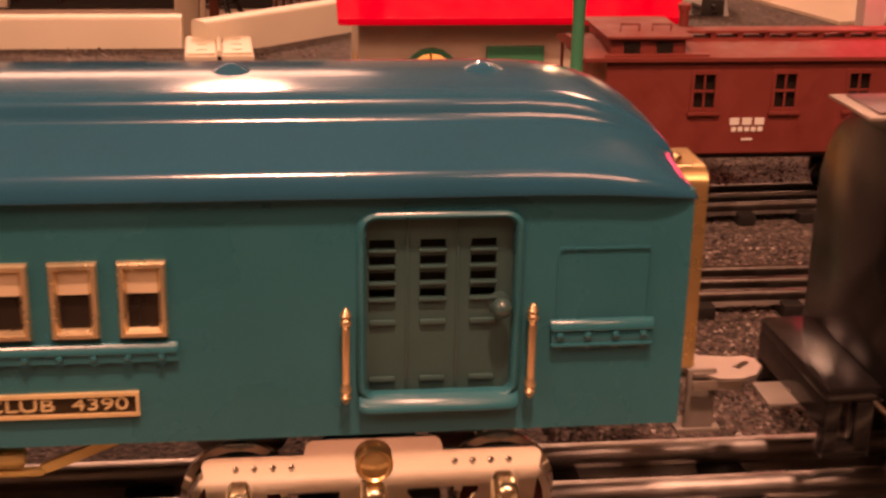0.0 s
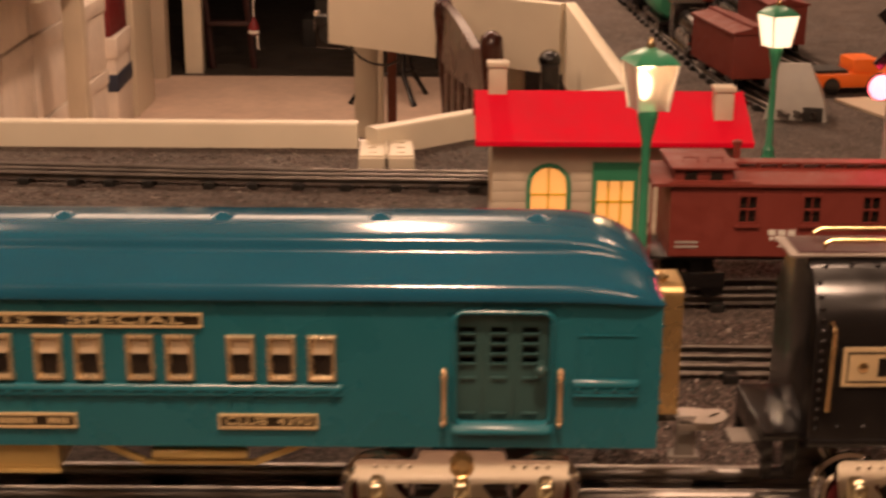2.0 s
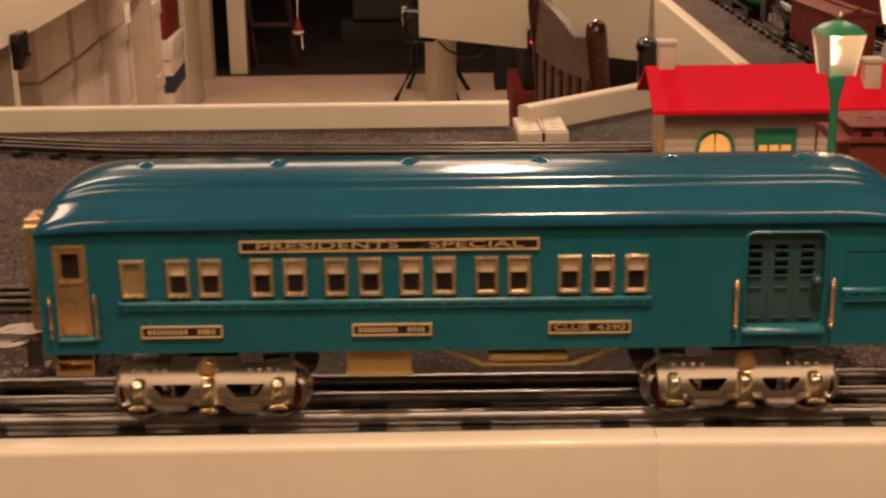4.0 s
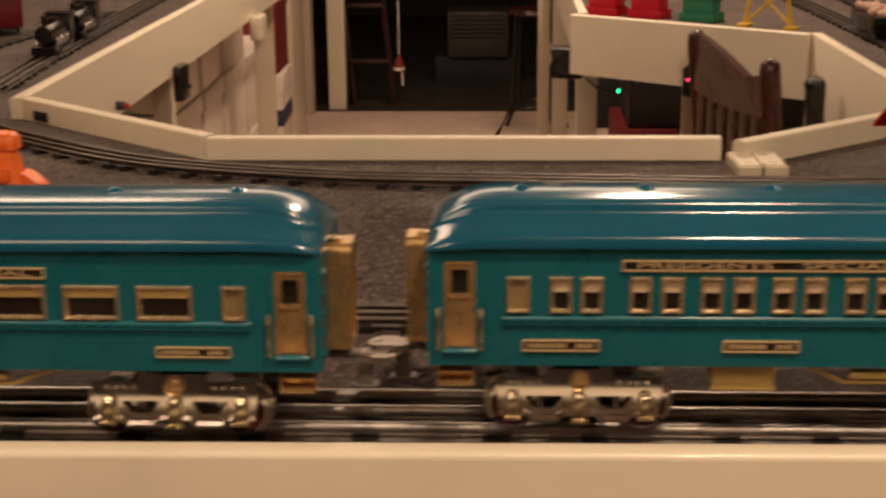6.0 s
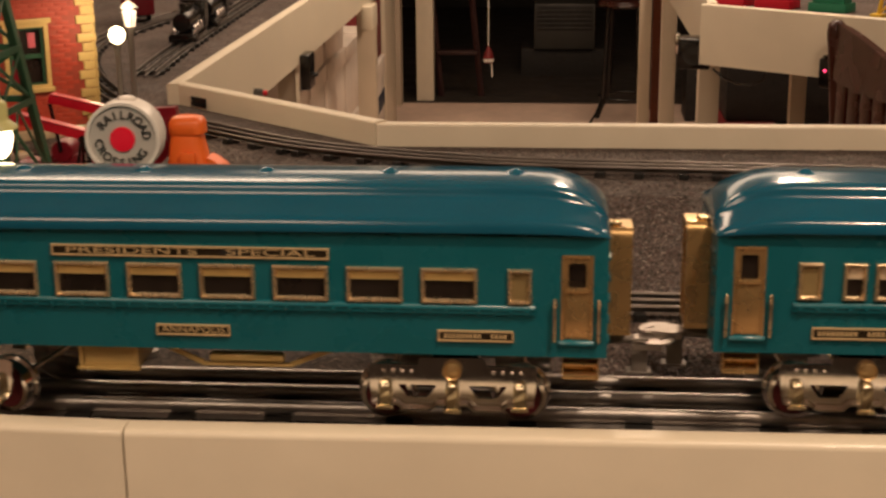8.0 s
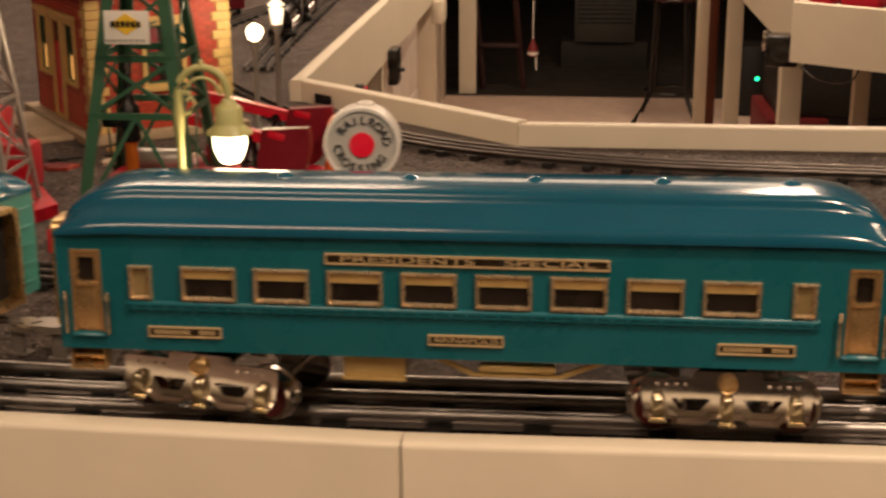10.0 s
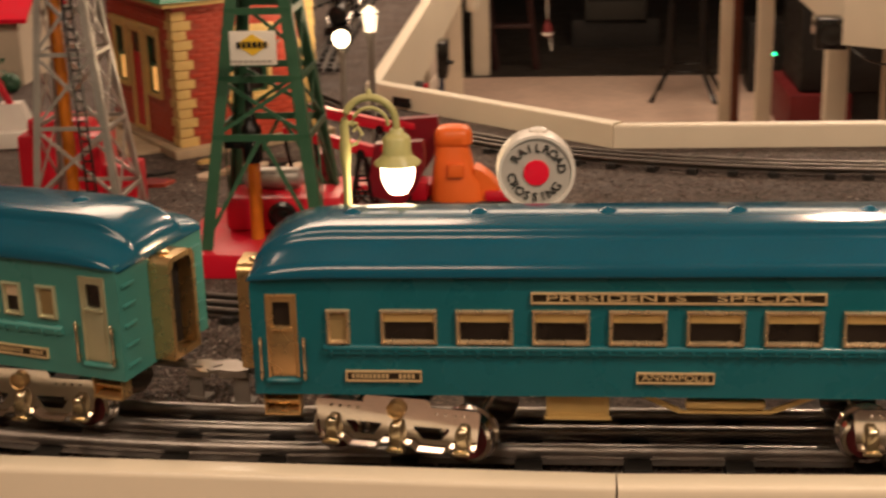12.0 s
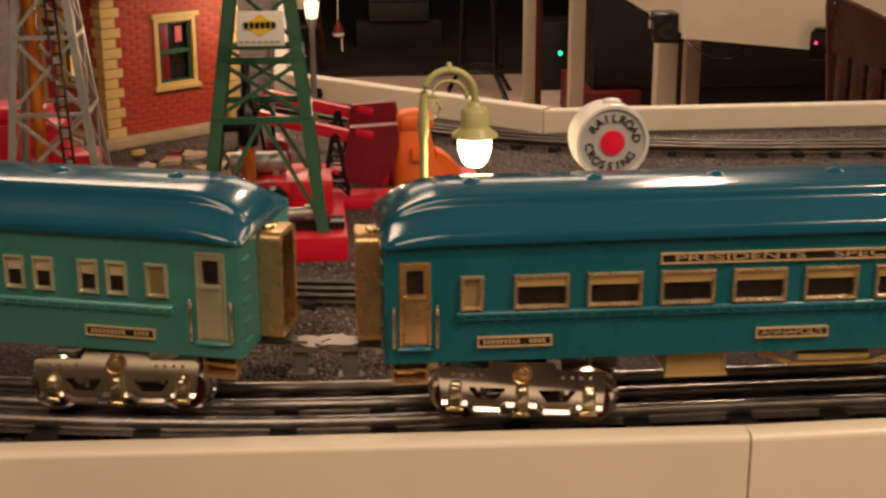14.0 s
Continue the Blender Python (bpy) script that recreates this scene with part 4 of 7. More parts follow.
def tender():
    t = thing("tender", "black enamelled tin locomotive tender with brass rails, on track", "toy train car", pose(0.289, YT, 0, 0, 0, 1.5))
    w = 0.0365
    side = [(0.0365, 0.0445), (0.0365, 0.092), (0.0355, 0.099), (0.0325, 0.107), (0.0275, 0.114), (0.0220, 0.1190), (0.0168, 0.1225), (0.0150, 0.1245), (0.0146, 0.1272)]

    def half(z):
        for (a, za), (b, zb) in zip(side, side[1:]):
            if za <= z <= zb:
                return a + (b - a) * (z - za) / (zb - za)
        return side[-1][0]

    bm = bmesh.new()
    rows = []
    for x, k in ((0.0222, 0.975), (0.0228, 0.992), (0.0242, 1.0), (0.30, 1.0)):
        sect = [(-y * k, z) for y, z in side] + [(y * k, z) for y, z in reversed(side)]
        rows.append(ring(bm, [(x, y, 0.0445 + (z - 0.0445) * k) for y, z in sect]))
    for a, b in zip(rows, rows[1:]):
        bridge(bm, a, b)
    bm.faces.new(rows[0])
    bm.faces.new(list(reversed(rows[-1])))
    part("tank", bm, BLACK, t, "glossy black tank with rounded shoulders")
    bm = bmesh.new()
    box(bm, 0.0040, 0.0222, -0.0300, 0.0300, 0.0400, 0.0450, 0.001)
    box(bm, 0.0223, 0.31, -w - 0.001, w + 0.001, 0.0400, 0.0444, 0.001)
    box(bm, 0.0040, 0.0090, -0.0300, 0.0300, 0.030, 0.0402, 0.001)
    for y0, y1 in ((-0.030, -0.024), (0.024, 0.030)):
        box(bm, 0.0040, 0.0090, y0, y1, 0.022, 0.0302, 0.001)
        box(bm, 0.014, 0.020, y0, y1, 0.022, 0.0402, 0.001)
        box(bm, 0.0040, 0.020, y0, y1, 0.0205, 0.0250, 0.001)
    part("deck", bm, BLACK, t)
    bm = bmesh.new()
    lathe(bm, [(0.0014, 0.0003), (0.0012, -0.0010), (0.0007, -0.0015), (0.0002, -0.0016)], (0, 0, 0), 8, "y")
    rivet = mesh_of("rivet", bm, BLACK)
    spots = [(0.0256, 0.050 + 0.0048 * k) for k in range(15)] + [(0.030 + 0.0122 * k, 0.1232) for k in range(21)] + [(0.036 + 0.0122 * k, 0.0508) for k in range(21)]
    for x, z in spots:
        ob = new("rivet", rivet)
        ob.parent = t
        ob.matrix_basis = pose(x, -half(z), z, -math.degrees(math.atan2(half(z - 0.002) - half(z + 0.002), 0.004)), 0, 0)
    bm = bmesh.new()
    tube(bm, [(0.0292, -w + 0.001, 0.0595), (0.0292, -w - 0.004, 0.0605), (0.0297, -w - 0.004, 0.1005), (0.0297, -w + 0.002, 0.1015)], 0.0012, 8)
    part("grab_iron", bm, BRASS, t, "brass grab iron")
    for y in (-0.0095, 0.0095):
        bm = bmesh.new()
        tube(bm, [(a, y, z) for a, z in ((0.031, 0.1275), (0.031, 0.1318), (0.034, 0.1335), (0.26, 0.1335), (0.27, 0.1315), (0.27, 0.1275))], 0.0012, 8)
        for x in (0.09, 0.15, 0.21):
            tube(bm, [(x, y, 0.1275), (x, y, 0.1335)], 0.0009, 6)
        part("top_rail", bm, BRASS, t, "brass rail along the top")
    cube("top_rim", COUPLERBRIGHT, t, (0.0135, 0.295, -0.0155, 0.0155, 0.1270, 0.1281), 0.0004, "pale metal rim round the top")
    cube("top_plate", MAROONTOP, t, (0.018, 0.29, -0.0125, 0.0125, 0.1281, 0.1288), 0.0003)
    bm = bmesh.new()
    plate(bm, rect(0.0355, 0.150, 0.0715, 0.0905), [], -w - 0.0012, -w + 0.0004)
    p = part("side_plate", bm, PLATEGOLD, t, "brass-coloured plate with dark lettering bars")
    bm = bmesh.new()
    plate(bm, rect(0.0375, 0.148, 0.0735, 0.0885), [rect(0.0382, 0.1473, 0.0742, 0.0878)], -w - 0.0015, -w - 0.0011)
    part("border", bm, BLACK, p)
    for k in range(8):
        cube("lettering_bar", BLACK, p, (0.0520 + 0.0068 * k, 0.0566 + 0.0068 * k, -w - 0.0016, -w - 0.0011, 0.0765, 0.0855))
    for k in range(5):
        cube("lettering_bar", BLACK, p, (0.1110 + 0.0068 * k, 0.1156 + 0.0068 * k, -w - 0.0016, -w - 0.0011, 0.0765, 0.0855))
    bm = bmesh.new()
    lathe(bm, [(0.0024, 0), (0.0024, -0.0006), (0.0004, -0.0009)], (0.0450, -w - 0.0011, 0.081), 12, "y")
    part("screw", bm, BRASS, p)
    truck(t, 0.086)
    truck(t, 0.235)
    bm = bmesh.new()
    tube(bm, [(0.05, 0, 0.033), (0.004, 0, 0.0285)], 0.003, 8)
    box(bm, -0.006, 0.006, -0.0085, 0.0085, 0.0290, 0.0304, 0.0006)
    part("coupler", bm, COUPLERGREY, t, "dull metal coupler")


tender()


# ---- station ----
def station():
    s = thing("station", "cream toy railway station with a bright red roof and lit windows", "toy building", pose(0, 0, -0.0065))
    x0, x1, y0, y1, z0 = 0.182, 0.380, 0.530, 0.600, TABLE + 0.0065
    bm = bmesh.new()
    holes = [arch(0.2135, 0.2435, 0.0, 0.0505), rect(0.267, 0.298, -0.004, 0.0450)]
    plate(bm, rect(x0, x1, z0, 0.0750), holes, y0, y0 + 0.003)
    part("wall", bm, WALLCREAM, s, "cream clapboard station wall")
    cube("wall", WALLCREAM, s, (x1 - 0.003, x1, y0 + 0.0031, y1, z0, 0.0750))
    cube("wall", WALLCREAM, s, (x0, x1 - 0.0031, y1 - 0.003, y1, z0, 0.0750))
    bm = bmesh.new()
    # gable with a hole for the side window
    box(bm, x0, x0 + 0.003, y0 + 0.0031, y0 + 0.016, z0, 0.0750)
    box(bm, x0, x0 + 0.003, y0 + 0.046, y1 - 0.0031, z0, 0.0750)
    box(bm, x0, x0 + 0.003, y0 + 0.0161, y0 + 0.0459, z0, 0.010)
    box(bm, x0, x0 + 0.003, y0 + 0.0161, y0 + 0.0459, 0.045, 0.0750)
    part("wall", bm, WALLCREAM, s)
    for k in range(6):
        z = TABLE + 0.013 + 0.0088 * k
        for a, b in ((x0, 0.2105), (0.2465, 0.264), (0.301, x1)):
            cube("clapboard", WALLCREAM, s, (a + 0.0005, b - 0.0005, y0 - 0.0009, y0, z, z + 0.0085), 0.0004)
    for xx in (x0 + 0.0004, x1 - 0.0034):
        bm = bmesh.new()
        a = ring(bm, [(xx, y0 + 0.002, 0.0751), (xx, y1 - 0.002, 0.0751), (xx, 0.565, 0.1015)])
        b = ring(bm, [(xx + 0.003, y0 + 0.002, 0.0751), (xx + 0.003, y1 - 0.002, 0.0751), (xx + 0.003, 0.565, 0.1015)])
        bridge(bm, a, b)
        bm.faces.new(a)
        bm.faces.new(list(reversed(b)))
        part("gable", bm, WALLCREAM, s)
    bm = bmesh.new()
    ex0, ex1 = 0.168, 0.389
    for sgn in (-1, 1):
        ye = 0.565 + sgn * 0.056
        a = ring(bm, [(ex0, ye, 0.0760), (ex0, 0.565, 0.1065), (ex0, 0.565, 0.1035), (ex0, ye, 0.0728)])
        b = ring(bm, [(ex1, ye, 0.0760), (ex1, 0.565, 0.1065), (ex1, 0.565, 0.1035), (ex1, ye, 0.0728)])
        bridge(bm, a, b)
        bm.faces.new(a)
        bm.faces.new(list(reversed(b)))
    box(bm, ex0, ex1, 0.508, 0.510, 0.0722, 0.0768, 0.0008)
    part("roof", bm, REDROOF, s, "bright red pitched roof")
    for x, y, zb, zt in ((0.187, 0.567, 0.102, 0.130), (0.368, 0.540, 0.083, 0.116)):
        bm = bmesh.new()
        box(bm, x - 0.0075, x + 0.0075, y - 0.007, y + 0.007, zb, zt - 0.004, 0.0006)
        box(bm, x - 0.0090, x + 0.0090, y - 0.0085, y + 0.0085, zt - 0.004, zt, 0.0008)
        part("chimney", bm, WALLCREAM, s, "small cream chimney")
    # arched window
    bm = bmesh.new()
    plate(bm, arch(0.2105, 0.2465, -0.003, 0.0540), [arch(0.2138, 0.2432, 0.0, 0.0505)], y0 - 0.0022, y0)
    w = part("window_frame", bm, LAMPGREEN, s, "green arched window frame")
    bm = bmesh.new()
    plate(bm, arch(0.2137, 0.2433, 0.0003, 0.0503), [], y0 + 0.0036, y0 + 0.0042)
    part("pane", bm, WINLIT, w, "glowing yellow pane")
    bm = bmesh.new()
    box(bm, 0.2278, 0.2292, y0 + 0.0012, y0 + 0.0030, 0, 0.050)
    for z in (0.012, 0.026):
        box(bm, 0.2137, 0.2433, y0 + 0.0012, y0 + 0.0030, z, z + 0.0014)
    part("muntin", bm, YELLOW, w)
    # bay door
    bm = bmesh.new()
    plate(bm, rect(0.264, 0.301, -0.008, 0.055), [rect(0.2675, 0.2975, -0.005, 0.0400)], y0 - 0.004, y0)
    d = part("door_frame", bm, LAMPGREEN, s, "green door frame")
    bm = bmesh.new()
    box(bm, 0.267, 0.298, y0 + 0.0034, y0 + 0.0040, -0.004, 0.044)
    part("pane", bm, WINLIT, d, "glowing yellow pane")
    bm = bmesh.new()
    for x in (0.2765, 0.2870):
        box(bm, x, x + 0.0016, y0 + 0.001, y0 + 0.003, -0.004, 0.044)
    box(bm, 0.267, 0.298, y0 + 0.001, y0 + 0.003, 0.020, 0.0218)
    part("muntin", bm, YELLOW, d)
    # side window
    bm = bmesh.new()
    box(bm, x0 + 0.0034, x0 + 0.0040, y0 + 0.015, y0 + 0.047, 0.009, 0.046)
    g = part("pane", bm, WINLIT, s, "glowing yellow side window")
    bm = bmesh.new()
    for k in range(3):
        box(bm, x0 + 0.0008, x0 + 0.0026, y0 + 0.016 + 0.0145 * k, y0 + 0.0175 + 0.0145 * k, 0.010, 0.045)
    for k in range(3):
        box(bm, x0 + 0.0008, x0 + 0.0026, y0 + 0.016, y0 + 0.046, 0.0105 + 0.0165 * k, 0.012 + 0.0165 * k)
    part("muntin", bm, QUOIN, g)
    return s


station()


# ---- caboose ----
def caboose():
    c = thing("caboose", "oxide red plastic caboose with a cupola, on the inner track", "toy train car", pose(0.0, 0.0, 0.0))
    y0, y1 = 0.345, 0.405
    x0, x1 = 0.298, 0.475
    wins = [(0.3445, 0.3570), (0.3885, 0.4010), (0.4290, 0.4415)]
    bm = bmesh.new()
    plate(bm, rect(x0, x1, 0.028, 0.0785), [rect(a, b, 0.0520, 0.0715) for a, b in wins], y0, y0 + 0.002)
    box(bm, x0, x1, y1 - 0.002, y1, 0.028, 0.0785)
    box(bm, x0, x0 + 0.002, y0 + 0.0021, y1 - 0.0021, 0.028, 0.0785)
    box(bm, x1 - 0.002, x1, y0 + 0.0021, y1 - 0.0021, 0.028, 0.0785)
    box(bm, x0, x1, y0 + 0.0021, y1 - 0.0021, 0.0265, 0.0285)
    part("body", bm, OXIDE, c, "oxide red car body")
    # near-black filler in place of the caboose's shaded inside
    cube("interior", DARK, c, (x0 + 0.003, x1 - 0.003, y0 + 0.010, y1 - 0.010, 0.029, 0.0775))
    bm = bmesh.new()
    ym = (y0 + y1) / 2
    prof = [(y0 - 0.003, 0.0780), (y0 - 0.003, 0.0800), (ym - 0.012, 0.0843), (ym, 0.0851), (ym + 0.012, 0.0843), (y1 + 0.003, 0.0800), (y1 + 0.003, 0.0780)]
    a = ring(bm, [(x0 - 0.014, y, z) for y, z in prof])
    b = ring(bm, [(x1 + 0.022, y, z) for y, z in prof])
    bridge(bm, a, b)
    bm.faces.new(a)
    bm.faces.new(list(reversed(b)))
    part("roof", bm, OXIDE, c)
    bm = bmesh.new()
    box(bm, 0.3435, x1 + 0.022, ym - 0.006, ym + 0.006, 0.0875, 0.0890, 0.0003)
    for k in range(10):
        box(bm, 0.345 + 0.015 * k, 0.348 + 0.015 * k, ym - 0.005, ym + 0.005, 0.0843, 0.0878)
    part("roof_walk", bm, OXIDE, c)
    bm = bmesh.new()
    cx0, cx1 = 0.300, 0.340
    box(bm, cx0, cx1, y0 + 0.003, y1 - 0.006, 0.0780, 0.0890, 0.0006)
    cup = part("cupola", bm, OXIDE, c, "boxy roof cupola")
    bm = bmesh.new()
    box(bm, cx0 - 0.003, cx1 + 0.003, y0, y1 - 0.003, 0.0890, 0.0908, 0.0008)
    box(bm, cx0 - 0.004, cx1 + 0.012, y0 - 0.0012, y0 + 0.006, 0.0802, 0.0814, 0.0004)
    part("cupola_roof", bm, OXIDE, cup)
    for x in (0.3070, 0.3245):
        cube("pane", DARKGLASS, cup, (x, x + 0.0085, y0 + 0.0022, y0 + 0.0032, 0.0815, 0.0872))
    bm = bmesh.new()
    for x in (0.307, 0.324):
        tube(bm, [(x, y0 + 0.012, 0.0914), (x, y0 + 0.012, 0.0950), (x + 0.010, y0 + 0.012, 0.0950), (x + 0.010, y0 + 0.012, 0.0914)], 0.0006, 6)
    part("roof_grab_iron", bm, OXIDE, cup)
    bm = bmesh.new()
    tube(bm, [(0.3495, ym + 0.012, 0.084), (0.3495, ym + 0.012, 0.099)], 0.0026, 10)
    lathe(bm, [(0.0034, 0.097), (0.0036, 0.100), (0.001, 0.1010)], (0.3495, ym + 0.012, 0), 10)
    part("smokestack", bm, OXIDE, c)
    for a, b in wins:
        bm = bmesh.new()
        plate(bm, rect(a - 0.0012, b + 0.0012, 0.0510, 0.0728), [rect(a + 0.0006, b - 0.0006, 0.0528, 0.0708)], y0 - 0.001, y0 + 0.0005)
        m = (a + b) / 2
        box(bm, m - 0.0005, m + 0.0005, y0 - 0.0004, y0 + 0.0006, 0.0528, 0.0708)
        box(bm, a + 0.0006, b - 0.0006, y0 - 0.0006, y0 + 0.0006, 0.0612, 0.0624)
        box(bm, a - 0.0022, b + 0.0022, y0 - 0.0022, y0, 0.0488, 0.0508, 0.0004)
        w = part("window", bm, OXIDE, c)
        cube("pane", DARKGLASS, w, (a, b, y0 + 0.0024, y0 + 0.0030, 0.0515, 0.0720))
    for a, b, z in ((0.3660, 0.3712, 0.0452), (0.3728, 0.3780, 0.0452), (0.3796, 0.3848, 0.0452)):
        cube("lettering_bar", WHITE, c, (a, b, y0 - 0.0005, y0 + 0.0002, z - 0.0018, z + 0.0020))
    for k in range(5):
        cube("lettering_bar", WHITE, c, (0.3672 + 0.0036 * k, 0.3698 + 0.0036 * k, y0 - 0.0005, y0 + 0.0002, 0.0398, 0.0422))
    cube("lettering_bar", WHITE, c, (0.3730, 0.3790, y0 - 0.0005, y0 + 0.0002, 0.0350, 0.0360))
    for z in (0.0372, 0.0340):
        cube("lettering_bar", GREYPLASTIC, c, (0.3020, 0.3180, y0 - 0.0005, y0 + 0.0002, z, z + 0.0014))
    bm = bmesh.new()
    box(bm, x0 - 0.014, x1 + 0.020, y0 + 0.004, y1 - 0.004, 0.0240, 0.0264, 0.0006)
    box(bm, x0 - 0.014, x1 + 0.020, ym - 0.006, ym + 0.006, 0.0205, 0.0241, 0.0006)
    part("underframe", bm, BLACK, c)
    for x in (x0 - 0.0125, x1 + 0.018):
        bm = bmesh.new()
        for y in (y0 + 0.006, y1 - 0.006):
            tube(bm, [(x, y, 0.026), (x, y, 0.078)], 0.0009, 6)
        tube(bm, [(x, y0 + 0.006, 0.045), (x, y1 - 0.006, 0.045)], 0.0009, 6)
        part("platform_rail", bm, OXIDE, c)
    for tx in (x0 + 0.022, x1 - 0.022):
        bm = bmesh.new()
        for sy in (-1, 1):
            yy = ym + sy * 0.021
            box(bm, tx - 0.020, tx + 0.020, yy - 0.002, yy + 0.002, 0.002, 0.013, 0.0012)
        box(bm, tx - 0.004, tx + 0.004, ym - 0.021, ym + 0.021, 0.008, 0.0216)
        t = part("truck", bm, BLACK, c)
        for q in (-1, 1):
            bm = bmesh.new()
            for sy in (-1, 1):
                lathe(bm, [(0.0085, 0), (0.0085, sy * 0.001), (0.0074, sy * 0.0014), (0.0072, sy * 0.004), (0.001, sy * 0.0042)], (tx + q * 0.0125, ym + sy * 0.0145, 0.0014), 16, "y")
            tube(bm, [(tx + q * 0.0125, ym - 0.0145, 0.0014), (tx + q * 0.0125, ym + 0.0145, 0.0014)], 0.001, 6)
            part("wheelset", bm, BLACK, t)
    return c


caboose()


# ---- lamps and signals ----
def lantern_lamp(m, height, label, pane, lit=0.5):
    """A green street lamp with a four-sided glass lantern."""
    l = thing("street_lamp", label, "toy lamp", m, "lantern lamps")
    bm = bmesh.new()
    lathe(bm, [(0.010, 0), (0.010, 0.003), (0.007, 0.006), (0.0055, 0.014), (0.0062, 0.016), (0.0036, 0.020), (0.0030, height - 0.03), (0.0034, height - 0.020),
               (0.0065, height - 0.006), (0.0070, height)], (0, 0, 0), 14)
    part("post", bm, LAMPGREEN, l, "green enamelled lamp post")
    bm = bmesh.new()
    b0, b1, h = 0.0098, 0.0142, 0.031
    a = ring(bm, [(x * b0, y * b0, height + 0.0006) for x, y in ((-1, -1), (1, -1), (1, 1), (-1, 1))])
    b = ring(bm, [(x * b1, y * b1, height + h) for x, y in ((-1, -1), (1, -1), (1, 1), (-1, 1))])
    bridge(bm, a, b)
    g = part("lantern_glass", bm, pane, l, "frosted lantern glass")
    g.visible_shadow = False
    bm = bmesh.new()
    for x, y in ((-1, -1), (1, -1), (1, 1), (-1, 1)):
        tube(bm, [(x * b0, y * b0, height), (x * b1, y * b1, height + h)], 0.0008, 6)
    part("lantern_frame", bm, WHITE, l)
    bm = bmesh.new()
    a = ring(bm, [(x * (b1 + 0.001), y * (b1 + 0.001), height + h) for x, y in ((-1, -1), (1, -1), (1, 1), (-1, 1))])
    c2 = ring(bm, [(x * 0.0095, y * 0.0095, height + h + 0.006) for x, y in ((-1, -1), (1, -1), (1, 1), (-1, 1))])
    d = ring(bm, [(x * 0.003, y * 0.003, height + h + 0.009) for x, y in ((-1, -1), (1, -1), (1, 1), (-1, 1))])
    bridge(bm, a, c2)
    bridge(bm, c2, d)
    bm.faces.new(list(reversed(a)))
    bm.faces.new(d)
    cap = part("cap", bm, LAMPGREEN, l, "green lantern cap")
    bm = bmesh.new()
    lathe(bm, [(0.0022, height + h + 0.008), (0.0026, height + h + 0.011), (0.0014, height + h + 0.014), (0.0004, height + h + 0.016)], (0, 0, 0), 10)
    part("finial", bm, BRASS, cap)
    bm = bmesh.new()
    lathe(bm, [(0.002, 0.005), (0.0028, 0.008), (0.0044, 0.013), (0.0038, 0.018), (0.0010, 0.021)], (0, 0, height), 12)
    part("bulb", bm, BULB, l, "glowing bulb")
    data = bpy.data.lights.new("bulb_light", "POINT")
    data.energy, data.color, data.shadow_soft_size = lit * 0.16, (1.0, 0.66, 0.35), 0.006
    lo = new("bulb_light", data)
    lo.matrix_basis = m @ pose(0, 0, height + 0.030)
    return l


lantern_lamp(pose(0.274, 0.310, TABLE, 0, 0, 12), 0.156, "green toy street lamp with a lit lantern beside the caboose", FROST)
lantern_lamp(pose(0.466, 0.79, TABLE, 0, 0, 20), 0.118, "short green toy street lamp with a bright lit lantern", LANTERNLIT)


def gooseneck():
    l = thing("gooseneck_lamp", "cream-green toy gooseneck street lamp with a lit globe", "toy lamp", pose(-0.7458, 0.14, TABLE))
    bm = bmesh.new()
    top = 0.1885
    lift = 0.0138
    lathe(bm, [(0.009, 0), (0.009, 0.003), (0.0055, 0.007), (0.0030, 0.014), (0.0026, 0.160), (0.0038, 0.166), (0.0038, 0.176), (0.0030, 0.180), (0.0028, top)], (0, 0, 0), 14)
    part("post", bm, LAMPCREAM, l, "cream-green lamp post")
    bm = bmesh.new()
    pts = [(0.0170 - 0.0170 * math.cos(radians(a)), 0, top + 0.0168 * math.sin(radians(a)) + (0.001 if 20 < a < 160 else 0)) for a in range(0, 181, 12)]
    tube(bm, pts + [(0.0340, 0, top - 0.006)], 0.0025, 10)
    tube(bm, [(0.0170 - 0.0118 * math.cos(radians(a)), 0, top - 0.001 + 0.0118 * math.sin(radians(a))) for a in range(0, 181, 15)], 0.0013, 8)
    tube(bm, [(x, 0, z + lift) for x, z in ((0.002, 0.160), (0.008, 0.162), (0.0115, 0.168), (0.009, 0.173), (0.006, 0.170))], 0.0012, 8)
    tube(bm, [(x, 0, z + lift) for x, z in ((-0.003, 0.172), (0.004, 0.176), (0.009, 0.175))], 0.0012, 8)
    lathe(bm, [(0.0026, top + 0.0185), (0.0014, top + 0.0225), (0.0003, top + 0.0235)], (0.0170, 0, 0), 8)
    part("arm", bm, LAMPCREAM, l, "curled cast arm")
    bm = bmesh.new()
    lathe(bm, [(0.0042, 0.1715), (0.0052, 0.1690), (0.0078, 0.1670), (0.0092, 0.1655), (0.0094, 0.1560), (0.0104, 0.1535), (0.0152, 0.1500), (0.0156, 0.1485), (0.0135, 0.1482), (0.0085, 0.1505)], (0.0340, 0, lift), 20)
    part("shade", bm, LAMPCREAM, l, "bell-shaped cream-green shade")
    bm = bmesh.new()
    lathe(bm, [(0.0092, 0.1490), (0.0112, 0.1450), (0.0110, 0.1390), (0.0085, 0.1320), (0.0055, 0.1285), (0.001, 0.1280)], (0.0340, 0, lift), 18)
    part("globe", bm, BULB, l, "glowing white globe")
    data = bpy.data.lights.new("globe_light", "POINT")
    data.energy, data.color, data.shadow_soft_size = 0.34, (1.0, 0.66, 0.36), 0.010
    lo = new("globe_light", data)
    lo.location = (-0.7458 + 0.0340, 0.14 - 0.004, TABLE + 0.136)


gooseneck()


